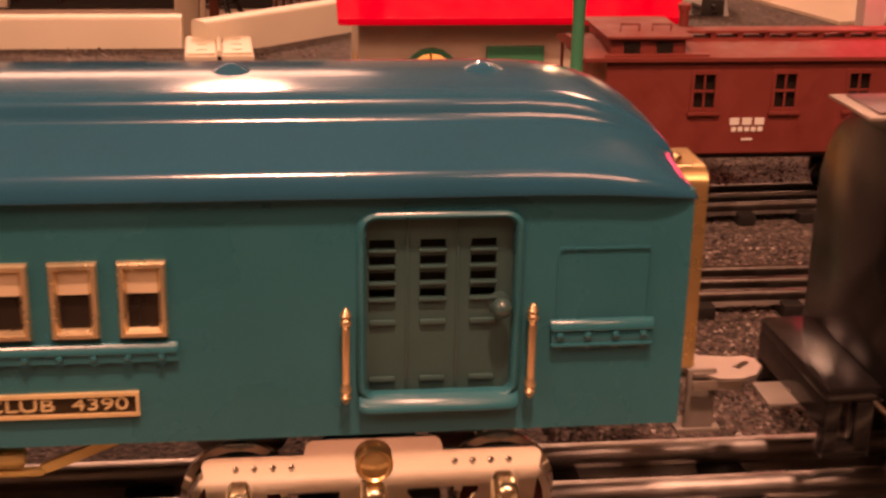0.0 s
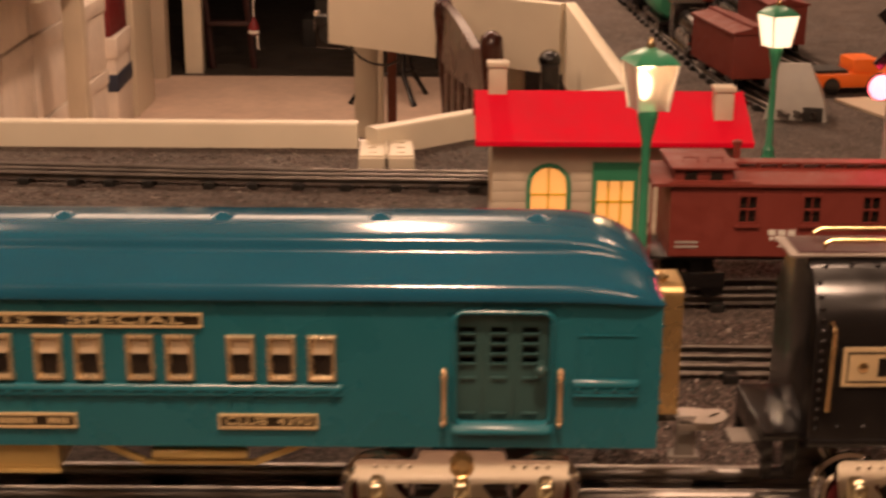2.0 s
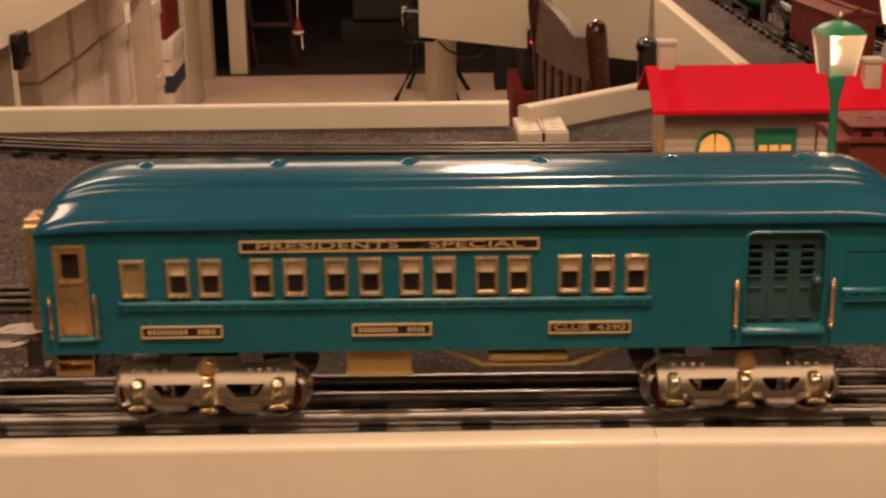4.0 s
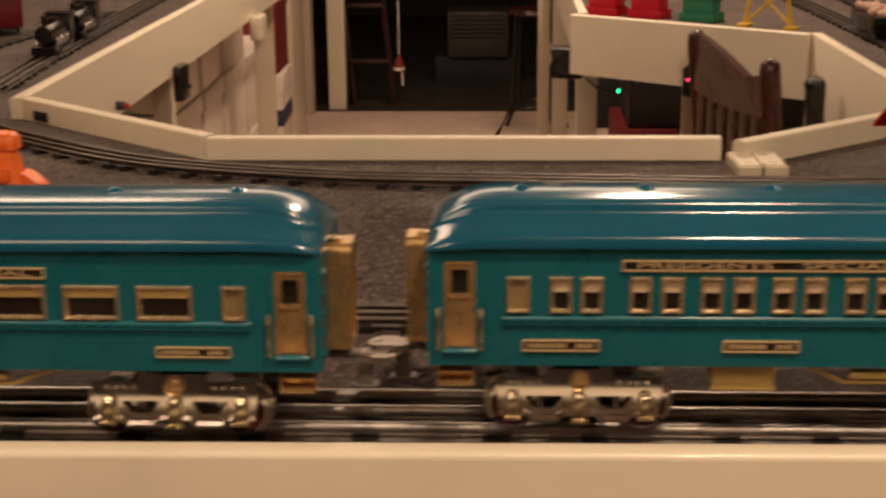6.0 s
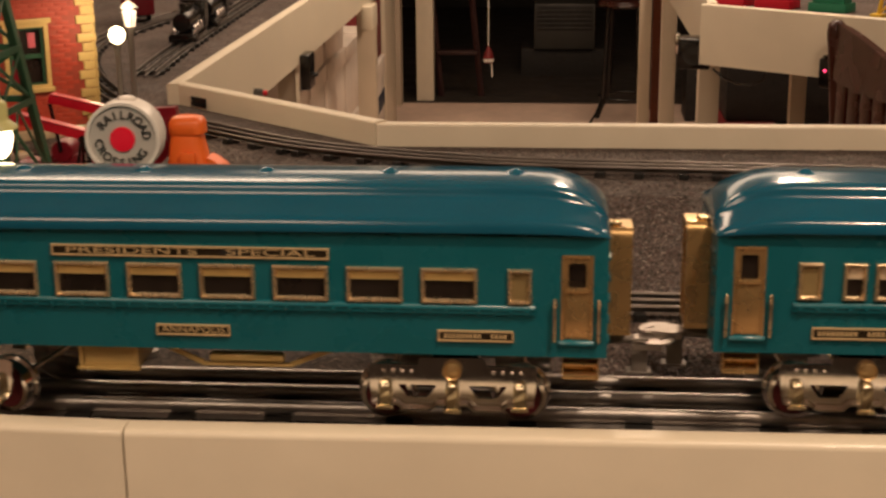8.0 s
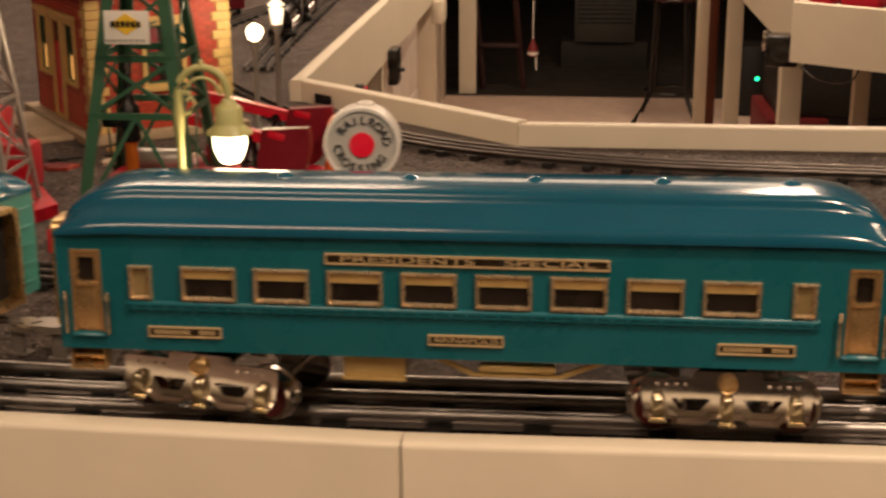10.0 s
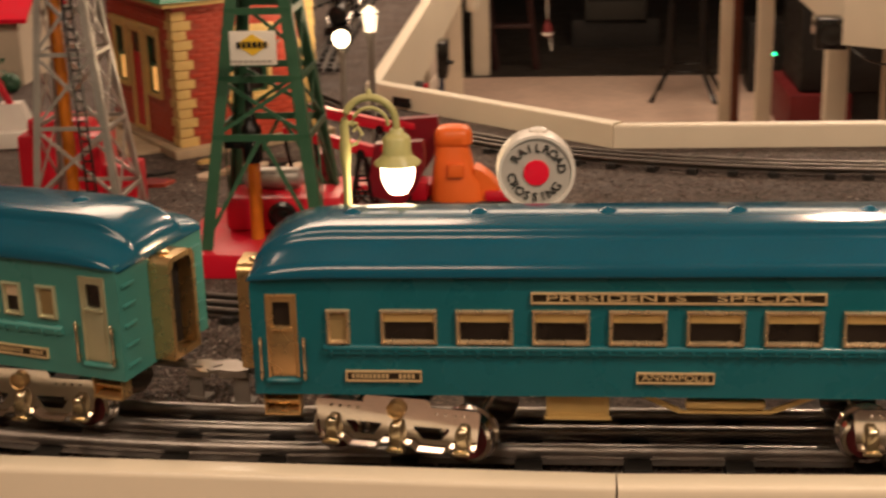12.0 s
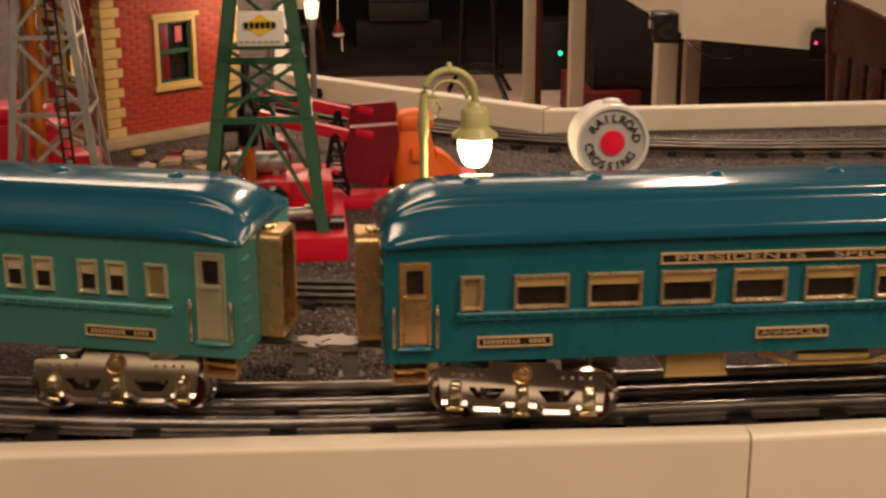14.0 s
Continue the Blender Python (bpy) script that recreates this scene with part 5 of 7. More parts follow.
def crossing_signal():
    s = thing("crossing_signal", "round grey railroad crossing signal with a red centre", "toy signal", pose(-0.621, 0.131, 0.1395, 0, 0, 4) @ Matrix.Diagonal((0.95, 0.95, 0.95, 1)))
    bm = bmesh.new()
    lathe(bm, [(0.0225, 0.030), (0.0255, 0.026), (0.0268, 0.018), (0.0268, 0.002), (0.0262, -0.001), (0.0240, -0.001), (0.0236, 0.002)], (0, 0, 0), 40, "y")
    part("drum", bm, WHITE, s, "off-white round lamp housing")
    bm = bmesh.new()
    lathe(bm, [(0.0066, 0.0250), (0.0064, 0.0274), (0.0050, 0.0284), (0.0004, 0.0288)], (0.002, 0.012, 0), 14)
    part("cap", bm, WHITE, s)
    bm = bmesh.new()
    lathe(bm, [(0.0238, 0.0012), (0.0238, 0.0004), (0.0090, 0.0004)], (0, 0, 0), 40, "y")
    part("face", bm, FACEGREY, s, "pale grey lens")
    bm = bmesh.new()
    lathe(bm, [(0.0088, 0.0004), (0.0088, -0.0006), (0.0002, -0.0014)], (0, 0, 0), 28, "y")
    part("red_lens", bm, REDLENS, s, "red centre lens")
    for word, start, step, flip in (("RAILROAD", 144, -19.3, False), ("CROSSING", 188.5, 19.3, True)):
        for k, ch in enumerate(word):
            a = radians(start + step * k)
            x, z = 0.0171 * math.cos(a), 0.0171 * math.sin(a)
            ob = letters("letter", ch, 0.0083, LETTERGREY, s, 0, 0, 0, bold=0.00012)
            turn = math.degrees(a) - 90 if not flip else math.degrees(a) + 90
            ob.matrix_basis = pose(x, -0.0002, z, 90, 0, 0) @ pose(0, 0, 0, 0, 0, turn)
    bm = bmesh.new()
    tube(bm, [(0, 0.014, -0.026), (0, 0.014, (TABLE - 0.1395) / 0.95 + 0.004)], 0.0032, 10)
    lathe(bm, [(0.012, (TABLE - 0.1395) / 0.95), (0.012, (TABLE - 0.1395) / 0.95 + 0.004), (0.004, (TABLE - 0.1395) / 0.95 + 0.008)], (0, 0.014, 0), 16)
    part("post", bm, WHITE, s)


FACEGREY = mat("face_grey", (0.46, 0.43, 0.39), 0.4, 0, 0.08, 60)
LETTERGREY = mat("letter_grey", (0.035, 0.033, 0.030), 0.5, 0, 0.1, 60)
REDLENS = mat("red_lens", (0.62, 0.006, 0.025), 0.3, emit=(1.0, 0.01, 0.03), power=0.10)
crossing_signal()


def crossing_flasher():
    f = thing("crossing_flasher", "grey crossing flasher post with two lit red lamps", "toy signal", pose(0.470, 0.420, TABLE))
    bm = bmesh.new()
    box(bm, -0.0065, 0.0065, -0.0065, 0.0065, 0.004, 0.205, 0.0012)
    box(bm, -0.012, 0.012, -0.012, 0.012, 0, 0.0045, 0.001)
    part("post", bm, GREYPLASTIC, f, "grey square post")
    bm = bmesh.new()
    box(bm, -0.020, 0.020, -0.0085, -0.0055, 0.148, 0.154, 0.001)
    for x, z in ((-0.0165, 0.1525), (0.0165, 0.1490)):
        lathe(bm, [(0.0098, -0.0125), (0.0100, -0.0090), (0.0070, -0.0050)], (x, 0, z), 18, "y")
    for a in (-45, 45):
        box(bm, -0.028, 0.028, -0.0078, -0.0056, -0.004, 0.004, 0.0005, pose(0, 0, 0.186, 0, a, 0))
    part("lamp_arm", bm, BLACK, f)
    for x, z in ((-0.0165, 0.1525), (0.0165, 0.1490)):
        bm = bmesh.new()
        lathe(bm, [(0.0092, -0.0126), (0.0080, -0.0150), (0.0002, -0.0162)], (x, 0, z), 18, "y")
        part("lens", bm, REDFLASH, f, "glowing red lens")
        data = bpy.data.lights.new("flasher_light", "POINT")
        data.energy, data.color, data.shadow_soft_size = 0.06, (1.0, 0.03, 0.10), 0.008
        lo = new("flasher_light", data)
        lo.location = (0.470 + x, 0.420 - 0.027, TABLE + z)


REDFLASH = mat("flasher_lens", (1, 0.3, 0.35), 0.3, emit=(1.0, 0.15, 0.18), power=5.0)
crossing_flasher()


def far_lamp(m, shape, h, label):
    l = thing("street_lamp", label, "toy lamp", m)
    bm = bmesh.new()
    lathe(bm, [(0.009, 0), (0.008, 0.004), (0.0036, 0.008), (0.0032, h - 0.012), (0.0060, h - 0.002), (0.0060, h)], (0, 0, 0), 12)
    part("post", bm, POSTGREY, l, "grey lamp post")
    bm = bmesh.new()
    if shape == "globe":
        lathe(bm, [(0.003, h), (0.0075, h + 0.003), (0.0102, h + 0.0105), (0.0078, h + 0.017), (0.001, h + 0.0205)], (0, 0, 0), 18)
        part("globe", bm, BULB, l, "glowing white globe")
    else:
        lathe(bm, [(0.0062, h), (0.0084, h + 0.017), (0.001, h + 0.0205)], (0, 0, 0), 6)
        glass = part("lantern", bm, LANTERNLIT, l, "glowing lantern")
        bm = bmesh.new()
        for k in range(6):
            a = radians(60 * k)
            tube(bm, [(0.0064 * math.cos(a), 0.0064 * math.sin(a), h), (0.0087 * math.cos(a), 0.0087 * math.sin(a), h + 0.018)], 0.0006, 5)
        part("lantern_frame", bm, POSTGREY, glass)
        bm = bmesh.new()
        lathe(bm, [(0.0112, h + 0.0206), (0.0060, h + 0.026), (0.0006, h + 0.029)], (0, 0, 0), 6)
        part("cap", bm, GREYPLASTIC, l)
    data = bpy.data.lights.new("lamp_light", "POINT")
    data.energy, data.color, data.shadow_soft_size = 0.26, (1.0, 0.72, 0.42), 0.012
    lo = new("lamp_light", data)
    lo.matrix_basis = m @ pose(0, -0.02, h + 0.03)


far_lamp(pose(-0.861, 0.893, TABLE), "globe", 0.113, "grey toy street lamp with a lit white globe")
far_lamp(pose(-0.8125, 0.79, TABLE), "lantern", 0.147, "grey toy street lamp with a lit lantern")


# ---- oil field with derrick and pumps ----
def lattice(name_parent, x0, x1, y0, y1, zb, zt, cx, cy, top_half, bands, w, material, cross, thin=0.45):
    """Four leaning angle-iron legs with rings and flat braces; cross: which bands are crossed."""
    def corner(i, z):
        k = (z - zb) / (zt - zb)
        bx, by = (x0, x1, x1, x0)[i], (y0, y0, y1, y1)[i]
        tx, ty = cx + (-1, 1, 1, -1)[i] * top_half, cy + (-1, -1, 1, 1)[i] * top_half
        return Vector((bx + (tx - bx) * k, by + (ty - by) * k, z))
    outs = (Vector((0, -1, 0)), Vector((1, 0, 0)), Vector((0, 1, 0)), Vector((-1, 0, 0)))
    for i in range(4):
        bm = bmesh.new()
        a, b = corner(i, zb), corner(i, zt)
        sx, sy = (1, -1, -1, 1)[i], (1, 1, -1, -1)[i]
        beam(bm, a + Vector((sx * w / 2, 0, 0)), b + Vector((sx * w / 2, 0, 0)), w, 0.0014, (0, 1, 0))
        beam(bm, a + Vector((0, sy * w / 2, 0)), b + Vector((0, sy * w / 2, 0)), w, 0.0014, (1, 0, 0))
        part("leg", bm, material, name_parent)
    zs = [zb] + bands + [zt]
    for j in range(1, len(zs)):
        for i in range(4):
            n = (i + 1) % 4
            bm = bmesh.new()
            beam(bm, corner(i, zs[j]), corner(n, zs[j]), w * 0.62, 0.0018, outs[i])
            part("ring", bm, material, name_parent)
            mode = cross[(j - 1) % len(cross)]
            a0, b0, a1, b1 = corner(i, zs[j - 1]), corner(n, zs[j - 1]), corner(i, zs[j]), corner(n, zs[j])
            bm = bmesh.new()
            if mode == "x":
                beam(bm, a0, b1, w * thin, 0.0012, outs[i])
                beam(bm, b0 - outs[i] * 0.0014, a1 - outs[i] * 0.0014, w * thin, 0.0012, outs[i])
            elif mode == "v":
                mid = (a1 + b1) / 2
                beam(bm, a0, mid, w * thin, 0.0012, outs[i])
                beam(bm, b0, mid, w * thin, 0.0012, outs[i])
            else:
                beam(bm, a0, b1, w * thin, 0.0012, outs[i])
            part("brace", bm, material, name_parent)


def derrick():
    d = thing("oil_derrick", "green plastic toy oil derrick with a yellow diamond sign", "toy building", pose(0, 0, 0))
    lattice(d, -0.914, -0.806, 0.394, 0.509, 0.004, 0.330, -0.857, 0.452, 0.012, [0.100, 0.149, 0.205, 0.262], 0.0095, GREEN, "vxsx", 0.36)
    bm = bmesh.new()
    box(bm, -0.8760, -0.8375, 0.3885, 0.3905, 0.1655, 0.1935, 0.0004)
    s = part("sign", bm, WHITE, d, "white sign with a yellow diamond")
    bm = bmesh.new()
    plate(bm, [(-0.8705, 0.1825), (-0.8568, 0.1735), (-0.8430, 0.1825), (-0.8568, 0.1915)], [], 0.3876, 0.3884)
    part("diamond", bm, YELLOW, s, "orange-yellow diamond")
    for k in range(6):
        cube("lettering_bar", BLACK, s, (-0.8698 + 0.0044 * k, -0.8665 + 0.0044 * k, 0.3870, 0.3875, 0.1800, 0.1850))
    for k in range(7):
        cube("lettering_bar", GREYPLASTIC, s, (-0.8745 + 0.0049 * k, -0.8708 + 0.0049 * k, 0.3878, 0.3884, 0.1678, 0.1698))
    bm = bmesh.new()
    for x in (-0.872, -0.842):
        tube(bm, [(x, 0.3905, 0.180), (x, 0.425, 0.180)], 0.0012, 6)
    part("bracket", bm, GREEN, s)
    bm = bmesh.new()
    box(bm, -0.938, -0.790, 0.382, 0.530, TABLE, 0.004, 0.002)
    box(bm, -0.905, -0.800, 0.450, 0.500, 0.004, 0.036, 0.006)
    part("base", bm, RED, d, "bright red base and engine house")
    bm = bmesh.new()
    lathe(bm, [(0.0125, 0.449), (0.0130, 0.445), (0.0095, 0.443), (0.0090, 0.446), (0.004, 0.446), (0.0035, 0.441), (0.0005, 0.4405)], (-0.852, 0, 0.020), 20, "y")
    part("flywheel", bm, BLACK, d, "black flywheel")
    bm = bmesh.new()
    lathe(bm, [(0.0058, 0.0042), (0.0058, 0.072), (0.0075, 0.074)], (-0.872, 0.43, 0), 14)
    part("oil_tube", bm, AMBER, d, "amber see-through tube")
    bm = bmesh.new()
    lathe(bm, [(0.0085, 0.074), (0.0090, 0.076), (0.0090, 0.104), (0.0055, 0.108), (0.0040, 0.116), (0.0034, 0.150)], (-0.872, 0.43, 0), 16)
    box(bm, -0.896, -0.872, 0.425, 0.437, 0.086, 0.096, 0.002)
    part("drill_head", bm, BLACK, d)
    bm = bmesh.new()
    lathe(bm, [(0.002, -0.892), (0.0090, -0.890), (0.0098, -0.886), (0.0098, -0.845), (0.0090, -0.841), (0.002, -0.839)], (0, 0.480, 0.046), 16, "x")
    box(bm, -0.884, -0.878, 0.472, 0.488, 0.035, 0.040)
    box(bm, -0.853, -0.847, 0.472, 0.488, 0.035, 0.040)
    part("tank", bm, SILVER, d, "silver tank")
    bm = bmesh.new()
    tube(bm, [(-0.826, 0.412, 0.017), (-0.846, 0.412, 0.017)], 0.0052, 14)
    tube(bm, [(-0.818, 0.412, 0.017), (-0.826, 0.412, 0.017)], 0.0075, 14)
    part("motor", bm, SILVER, d)
    bm = bmesh.new()
    box(bm, -0.846, -0.792, 0.402, 0.425, 0.0042, 0.0105, 0.001)
    part("motor_plate", bm, BLACK, d)


AMBER = mat("amber_plastic", (0.50, 0.15, 0.012), 0.15, 0, 0.2, 60)
derrick()


def pumpjack(m, label):
    p = thing("pumpjack", label, "toy oil pump", m, "red oil pumps")
    bm = bmesh.new()
    box(bm, -0.085, 0.055, -0.018, 0.018, 0, 0.012, 0.002)
    part("base", bm, RED, p, "bright red base")
    trestle = bmesh.new()
    lathe(trestle, [(0.0045, -0.006), (0.0045, 0.006)], (0, 0, 0.067), 12, "y")
    trestle = part("trestle", trestle, BLACK, p, "black trestle")
    for sx in (-1, 1):
        for sy in (-1, 1):
            bm = bmesh.new()
            tube(bm, [(sx * 0.012, sy * 0.010, 0.012), (sx * 0.002, sy * 0.004, 0.066)], 0.0018, 6)
            part("leg", bm, BLACK, trestle)
            bm = bmesh.new()
            tube(bm, [(sx * -0.012, sy * 0.010, 0.012), (sx * 0.008, sy * 0.007, 0.034)], 0.0012, 6)
            part("brace", bm, BLACK, trestle)
    for z, k in ((0.026, 0.75), (0.042, 0.45)):
        for sy in (-1, 1):
            bm = bmesh.new()
            tube(bm, [(-0.012 * k, sy * 0.0085, z), (0.012 * k, sy * 0.0085, z)], 0.0014, 6)
            part("crossbar", bm, BLACK, trestle)
    beam = Matrix.Translation((0, 0, 0.070)) @ pose(0, 0, 0, 0, 13, 0)
    bm = bmesh.new()
    box(bm, -0.078, 0.034, -0.0045, 0.0045, -0.004, 0.005, 0.001, beam)
    box(bm, -0.076, 0.032, -0.0056, 0.0056, 0.005, 0.0068, 0.0005, beam)
    box(bm, 0.018, 0.036, -0.0070, 0.0070, 0.004, 0.012, 0.002, beam)
    part("beam", bm, RED, p, "red walking beam")
    bm = bmesh.new()
    arc = [(0.062 * math.cos(radians(a)), 0.062 * math.sin(radians(a)) - 0.004) for a in range(-38, 27, 8)]
    plate(bm, [(0.014, -0.040), (0.012, 0.010)] + list(reversed(arc)), [], -0.0065, 0.0065)
    for v in bm.verts:
        v.co = beam @ v.co
    part("horse_head", bm, DARKRED, p, "maroon pump head")
    bm = bmesh.new()
    box(bm, -0.080, -0.048, -0.012, 0.012, 0.012, 0.030, 0.003)
    lathe(bm, [(0.011, -0.016), (0.012, -0.014), (0.012, 0.014), (0.011, 0.016)], (-0.062, 0, 0.034), 18, "y")
    part("motor", bm, DARKRED, p)
    bm = bmesh.new()
    tube(bm, [(-0.062, -0.017, 0.034), (-0.070, -0.017, 0.085)], 0.0020, 6)
    part("crank", bm, BLACK, p)


pumpjack(pose(-0.790, 0.665, TABLE, 0, 0, 0), "red and maroon toy oil pump beside the far track")
pumpjack(pose(-0.795, 0.560, TABLE, 0, 0, -4), "red and maroon toy oil pump beside the derrick")


def orange_hopper():
    o = thing("barrel_loader", "orange and red plastic toy loader with a round top", "toy machine", pose(-0.712, 0.640, TABLE))
    bm = bmesh.new()
    rows = []
    for z, wx, wy, dx in ((0.0, 0.027, 0.019, 0.002), (0.018, 0.026, 0.018, 0.002), (0.030, 0.021, 0.016, -0.001), (0.050, 0.0175, 0.014, -0.002), (0.056, 0.0165, 0.013, -0.002),
                          (0.058, 0.0190, 0.015, -0.001), (0.069, 0.0185, 0.015, -0.001), (0.074, 0.0150, 0.012, -0.001), (0.076, 0.0080, 0.006, -0.001)):
        rows.append(ring(bm, [(dx + wx * (abs(math.cos(a)) ** 0.55) * (1 if math.cos(a) > 0 else -1), wy * (abs(math.sin(a)) ** 0.55) * (1 if math.sin(a) > 0 else -1), z) for a in [2 * math.pi * (k + 0.5) / 20 for k in range(20)]]))
    for q0, q1 in zip(rows, rows[1:]):
        bridge(bm, q0, q1)
    bm.faces.new(list(reversed(rows[0])))
    bm.faces.new(rows[-1])
    part("body", bm, ORANGE, o, "orange tapered body")
    bm = bmesh.new()
    plate(bm, [(0.020, 0), (0.046, 0), (0.046, 0.012), (0.036, 0.024), (0.026, 0.032), (0.020, 0.034)], [], -0.013, 0.013)
    part("chute", bm, ORANGE, o, "orange sloping chute")
    cube("foot", RED, o, (0.030, 0.062, -0.018, 0.018, 0, 0.011), 0.004)
    cube("foot", RED, o, (-0.044, -0.028, -0.014, 0.014, 0, 0.020), 0.003)
    cube("bracket", ORANGE, o, (-0.006, 0.010, -0.0215, -0.014, 0.026, 0.040), 0.002)


orange_hopper()


# ---- silver tower with ladder ----
def silver_tower():
    s = thing("lattice_tower", "silver plastic lattice tower with a black ladder and amber tube", "toy building", pose(0, 0, 0))
    lattice(s, -1.085, -0.996, 0.450, 0.530, TABLE, 0.300, -1.045, 0.490, 0.014, [0.034, 0.0975, 0.163, 0.222], 0.0058, SILVER, "x", 0.5)
    bm = bmesh.new()
    a, b = Vector((-1.024, 0.452, TABLE)), Vector((-1.040, 0.470, 0.29))
    for dx in (-0.004, 0.004):
        tube(bm, [a + Vector((dx, 0, 0)), b + Vector((dx, 0, 0))], 0.0012, 6)
    n = 34
    for k in range(n):
        p = a.lerp(b, (k + 0.5) / n)
        tube(bm, [p + Vector((-0.004, 0, 0)), p + Vector((0.004, 0, 0))], 0.0008, 5)
    part("ladder", bm, BLACK, s, "black ladder")
    bm = bmesh.new()
    lathe(bm, [(0.006, TABLE + 0.004), (0.006, 0.28)], (-1.058, 0.495, 0), 12)
    part("oil_tube", bm, AMBER, s, "amber see-through tube")
    bm = bmesh.new()
    poly(bm, [(-1.150, 0.440), (-0.990, 0.470), (-0.972, 0.505), (-1.085, 0.690), (-1.150, 0.690)], TABLE, -0.006)
    box(bm, -1.128, -1.045, 0.545, 0.600, -0.006, 0.072, 0.006)
    box(bm, -1.118, -1.060, 0.550, 0.595, 0.070, 0.086, 0.005)
    box(bm, -1.046, -1.015, 0.552, 0.590, -0.006, 0.040, 0.005)
    part("pump_house", bm, RED, s, "red pump house")


silver_tower()


# ---- brick house ----
TANSTONE = mat("tan_stone", (0.40, 0.31, 0.20), 0.7, 0, 0.2, 70, 0.1, 250)


def brick_house():
    ang = 36.0
    h = thing("brick_house", "red brick toy house with buff corner stones", "toy building", pose(-1.042, 0.828, TABLE, 0, 0, ang))
    W, D, H, P = 0.172, 0.230, 0.163, 0.010
    bm = bmesh.new()
    box(bm, -0.016, W + 0.018, -0.018, D + 0.018, 0, P, 0.001)
    part("plinth", bm, TANSTONE, h, "tan stone plinth")
    for k in range(5):
        cube("porch_slab", TANSTONE, h, (-0.058, -0.0165, 0.030 + 0.036 * k, 0.0655 + 0.036 * k, 0, 0.0055), 0.0008)
    wf = [rect(0.068, 0.112, 0.062, 0.134)]
    bm = bmesh.new()
    plate(bm, rect(0.001, W - 0.001, P, P + H), wf, 0, 0.004)
    box(bm, W - 0.004, W, 0.0041, D - 0.0041, P, P + H)
    box(bm, 0, W, D - 0.004, D, P, P + H)
    part("wall", bm, BRICKDARK, h, "mortar behind the bricks")
    side = bmesh.new()
    wl = [rect(0.030, 0.066, 0.060, 0.132), rect(0.088, 0.122, P + 0.001, 0.128), rect(0.140, 0.176, 0.060, 0.132)]
    plate(side, rect(0.0, D, P, P + H), wl, 0, 0.004)
    ob = part("wall", side, BRICKDARK, h)
    ob.matrix_basis = pose(0, D, 0, 0, 0, -90)
    # window and door trims of the right face
    for a, b in ((0.068, 0.112),):
        bm = bmesh.new()
        plate(bm, rect(a - 0.005, b + 0.005, 0.060, 0.138), [rect(a, b, 0.064, 0.133)], -0.0035, 0)
        box(bm, a - 0.008, b + 0.008, -0.006, 0, 0.055, 0.0605, 0.0008)
        box(bm, a - 0.009, b + 0.009, -0.006, 0, 0.1375, 0.1435, 0.0008)
        w = part("window", bm, QUOIN, h, "buff window surround")
        bm = bmesh.new()
        plate(bm, rect(a, b, 0.062, 0.134), [rect(a + 0.004, b - 0.004, 0.066, 0.096), rect(a + 0.004, b - 0.004, 0.101, 0.130)], 0.0005, 0.003)
        part("sash", bm, GREEN, w, "green sash")
        cube("pane", DARKGLASS, w, (a, b, 0.0065, 0.0072, 0.062, 0.134))
        cube("curtain", DARKRED, w, (a + 0.004, a + 0.017, 0.0045, 0.0058, 0.066, 0.130), 0.0006)
        # lit patch of the curtain, its glow painted as bright pink
        cube("curtain", PINKGLOWCLOTH, w, (b - 0.018, b - 0.009, 0.0045, 0.0058, 0.108, 0.126), 0.0006)
    for i, (a, b) in enumerate(((0.054, 0.090), (0.108, 0.142), (0.164, 0.200))):
        bm = bmesh.new()
        zb = P + 0.0005 if i == 1 else 0.058
        plate(bm, rect(D - b - 0.005, D - a + 0.005, zb, 0.137), [rect(D - b, D - a, zb + 0.004, 0.131)], -0.0035, 0)
        box(bm, D - b - 0.008, D - a + 0.008, -0.006, 0, 0.1365, 0.1430, 0.0008)
        w = part("door_frame" if i == 1 else "window", bm, QUOIN, h, "buff surround")
        w.matrix_basis = pose(0, D, 0, 0, 0, -90) @ pose(0, 0, 0)
        if i == 1:
            cube("leaf", RED, w, (D - b, D - a, 0.0006, 0.003, zb, 0.104), 0.0004, "red door leaf")
            cube("transom", DARKGLASS, w, (D - b, D - a, 0.0016, 0.0030, 0.1045, 0.132), 0.0003)
            for z in (zb + 0.012, zb + 0.052):
                cube("panel", RED, w, (D - b + 0.007, D - a - 0.007, -0.0004, 0.0008, z, z + 0.032), 0.0006)
        else:
            bm = bmesh.new()
            plate(bm, rect(D - b, D - a, zb, 0.132), [rect(D - b + 0.004, D - a - 0.004, zb + 0.006, 0.094), rect(D - b + 0.004, D - a - 0.004, 0.098, 0.128)], 0.0006, 0.003)
            part("sash", bm, GREEN, w, "green sash")
            cube("pane", WINLIT, w, (D - b + 0.003, D - a - 0.003, 0.0034, 0.0040, zb + 0.004, 0.096), 0, "glowing orange pane")
            cube("pane", DARKGLASS, w, (D - b + 0.003, D - a - 0.003, 0.0034, 0.0040, 0.0965, 0.130))
    # roof
    bm = bmesh.new()
    box(bm, -0.018, W + 0.018, -0.018, D + 0.018, P + H, P + H + 0.006, 0.001)
    part("eave_trim", bm, QUOIN, h, "buff eave trim")
    bm = bmesh.new()
    a = ring(bm, [(-0.022, -0.022, P + H + 0.006), (W + 0.022, -0.022, P + H + 0.006), (W + 0.022, D + 0.022, P + H + 0.006), (-0.022, D + 0.022, P + H + 0.006)])
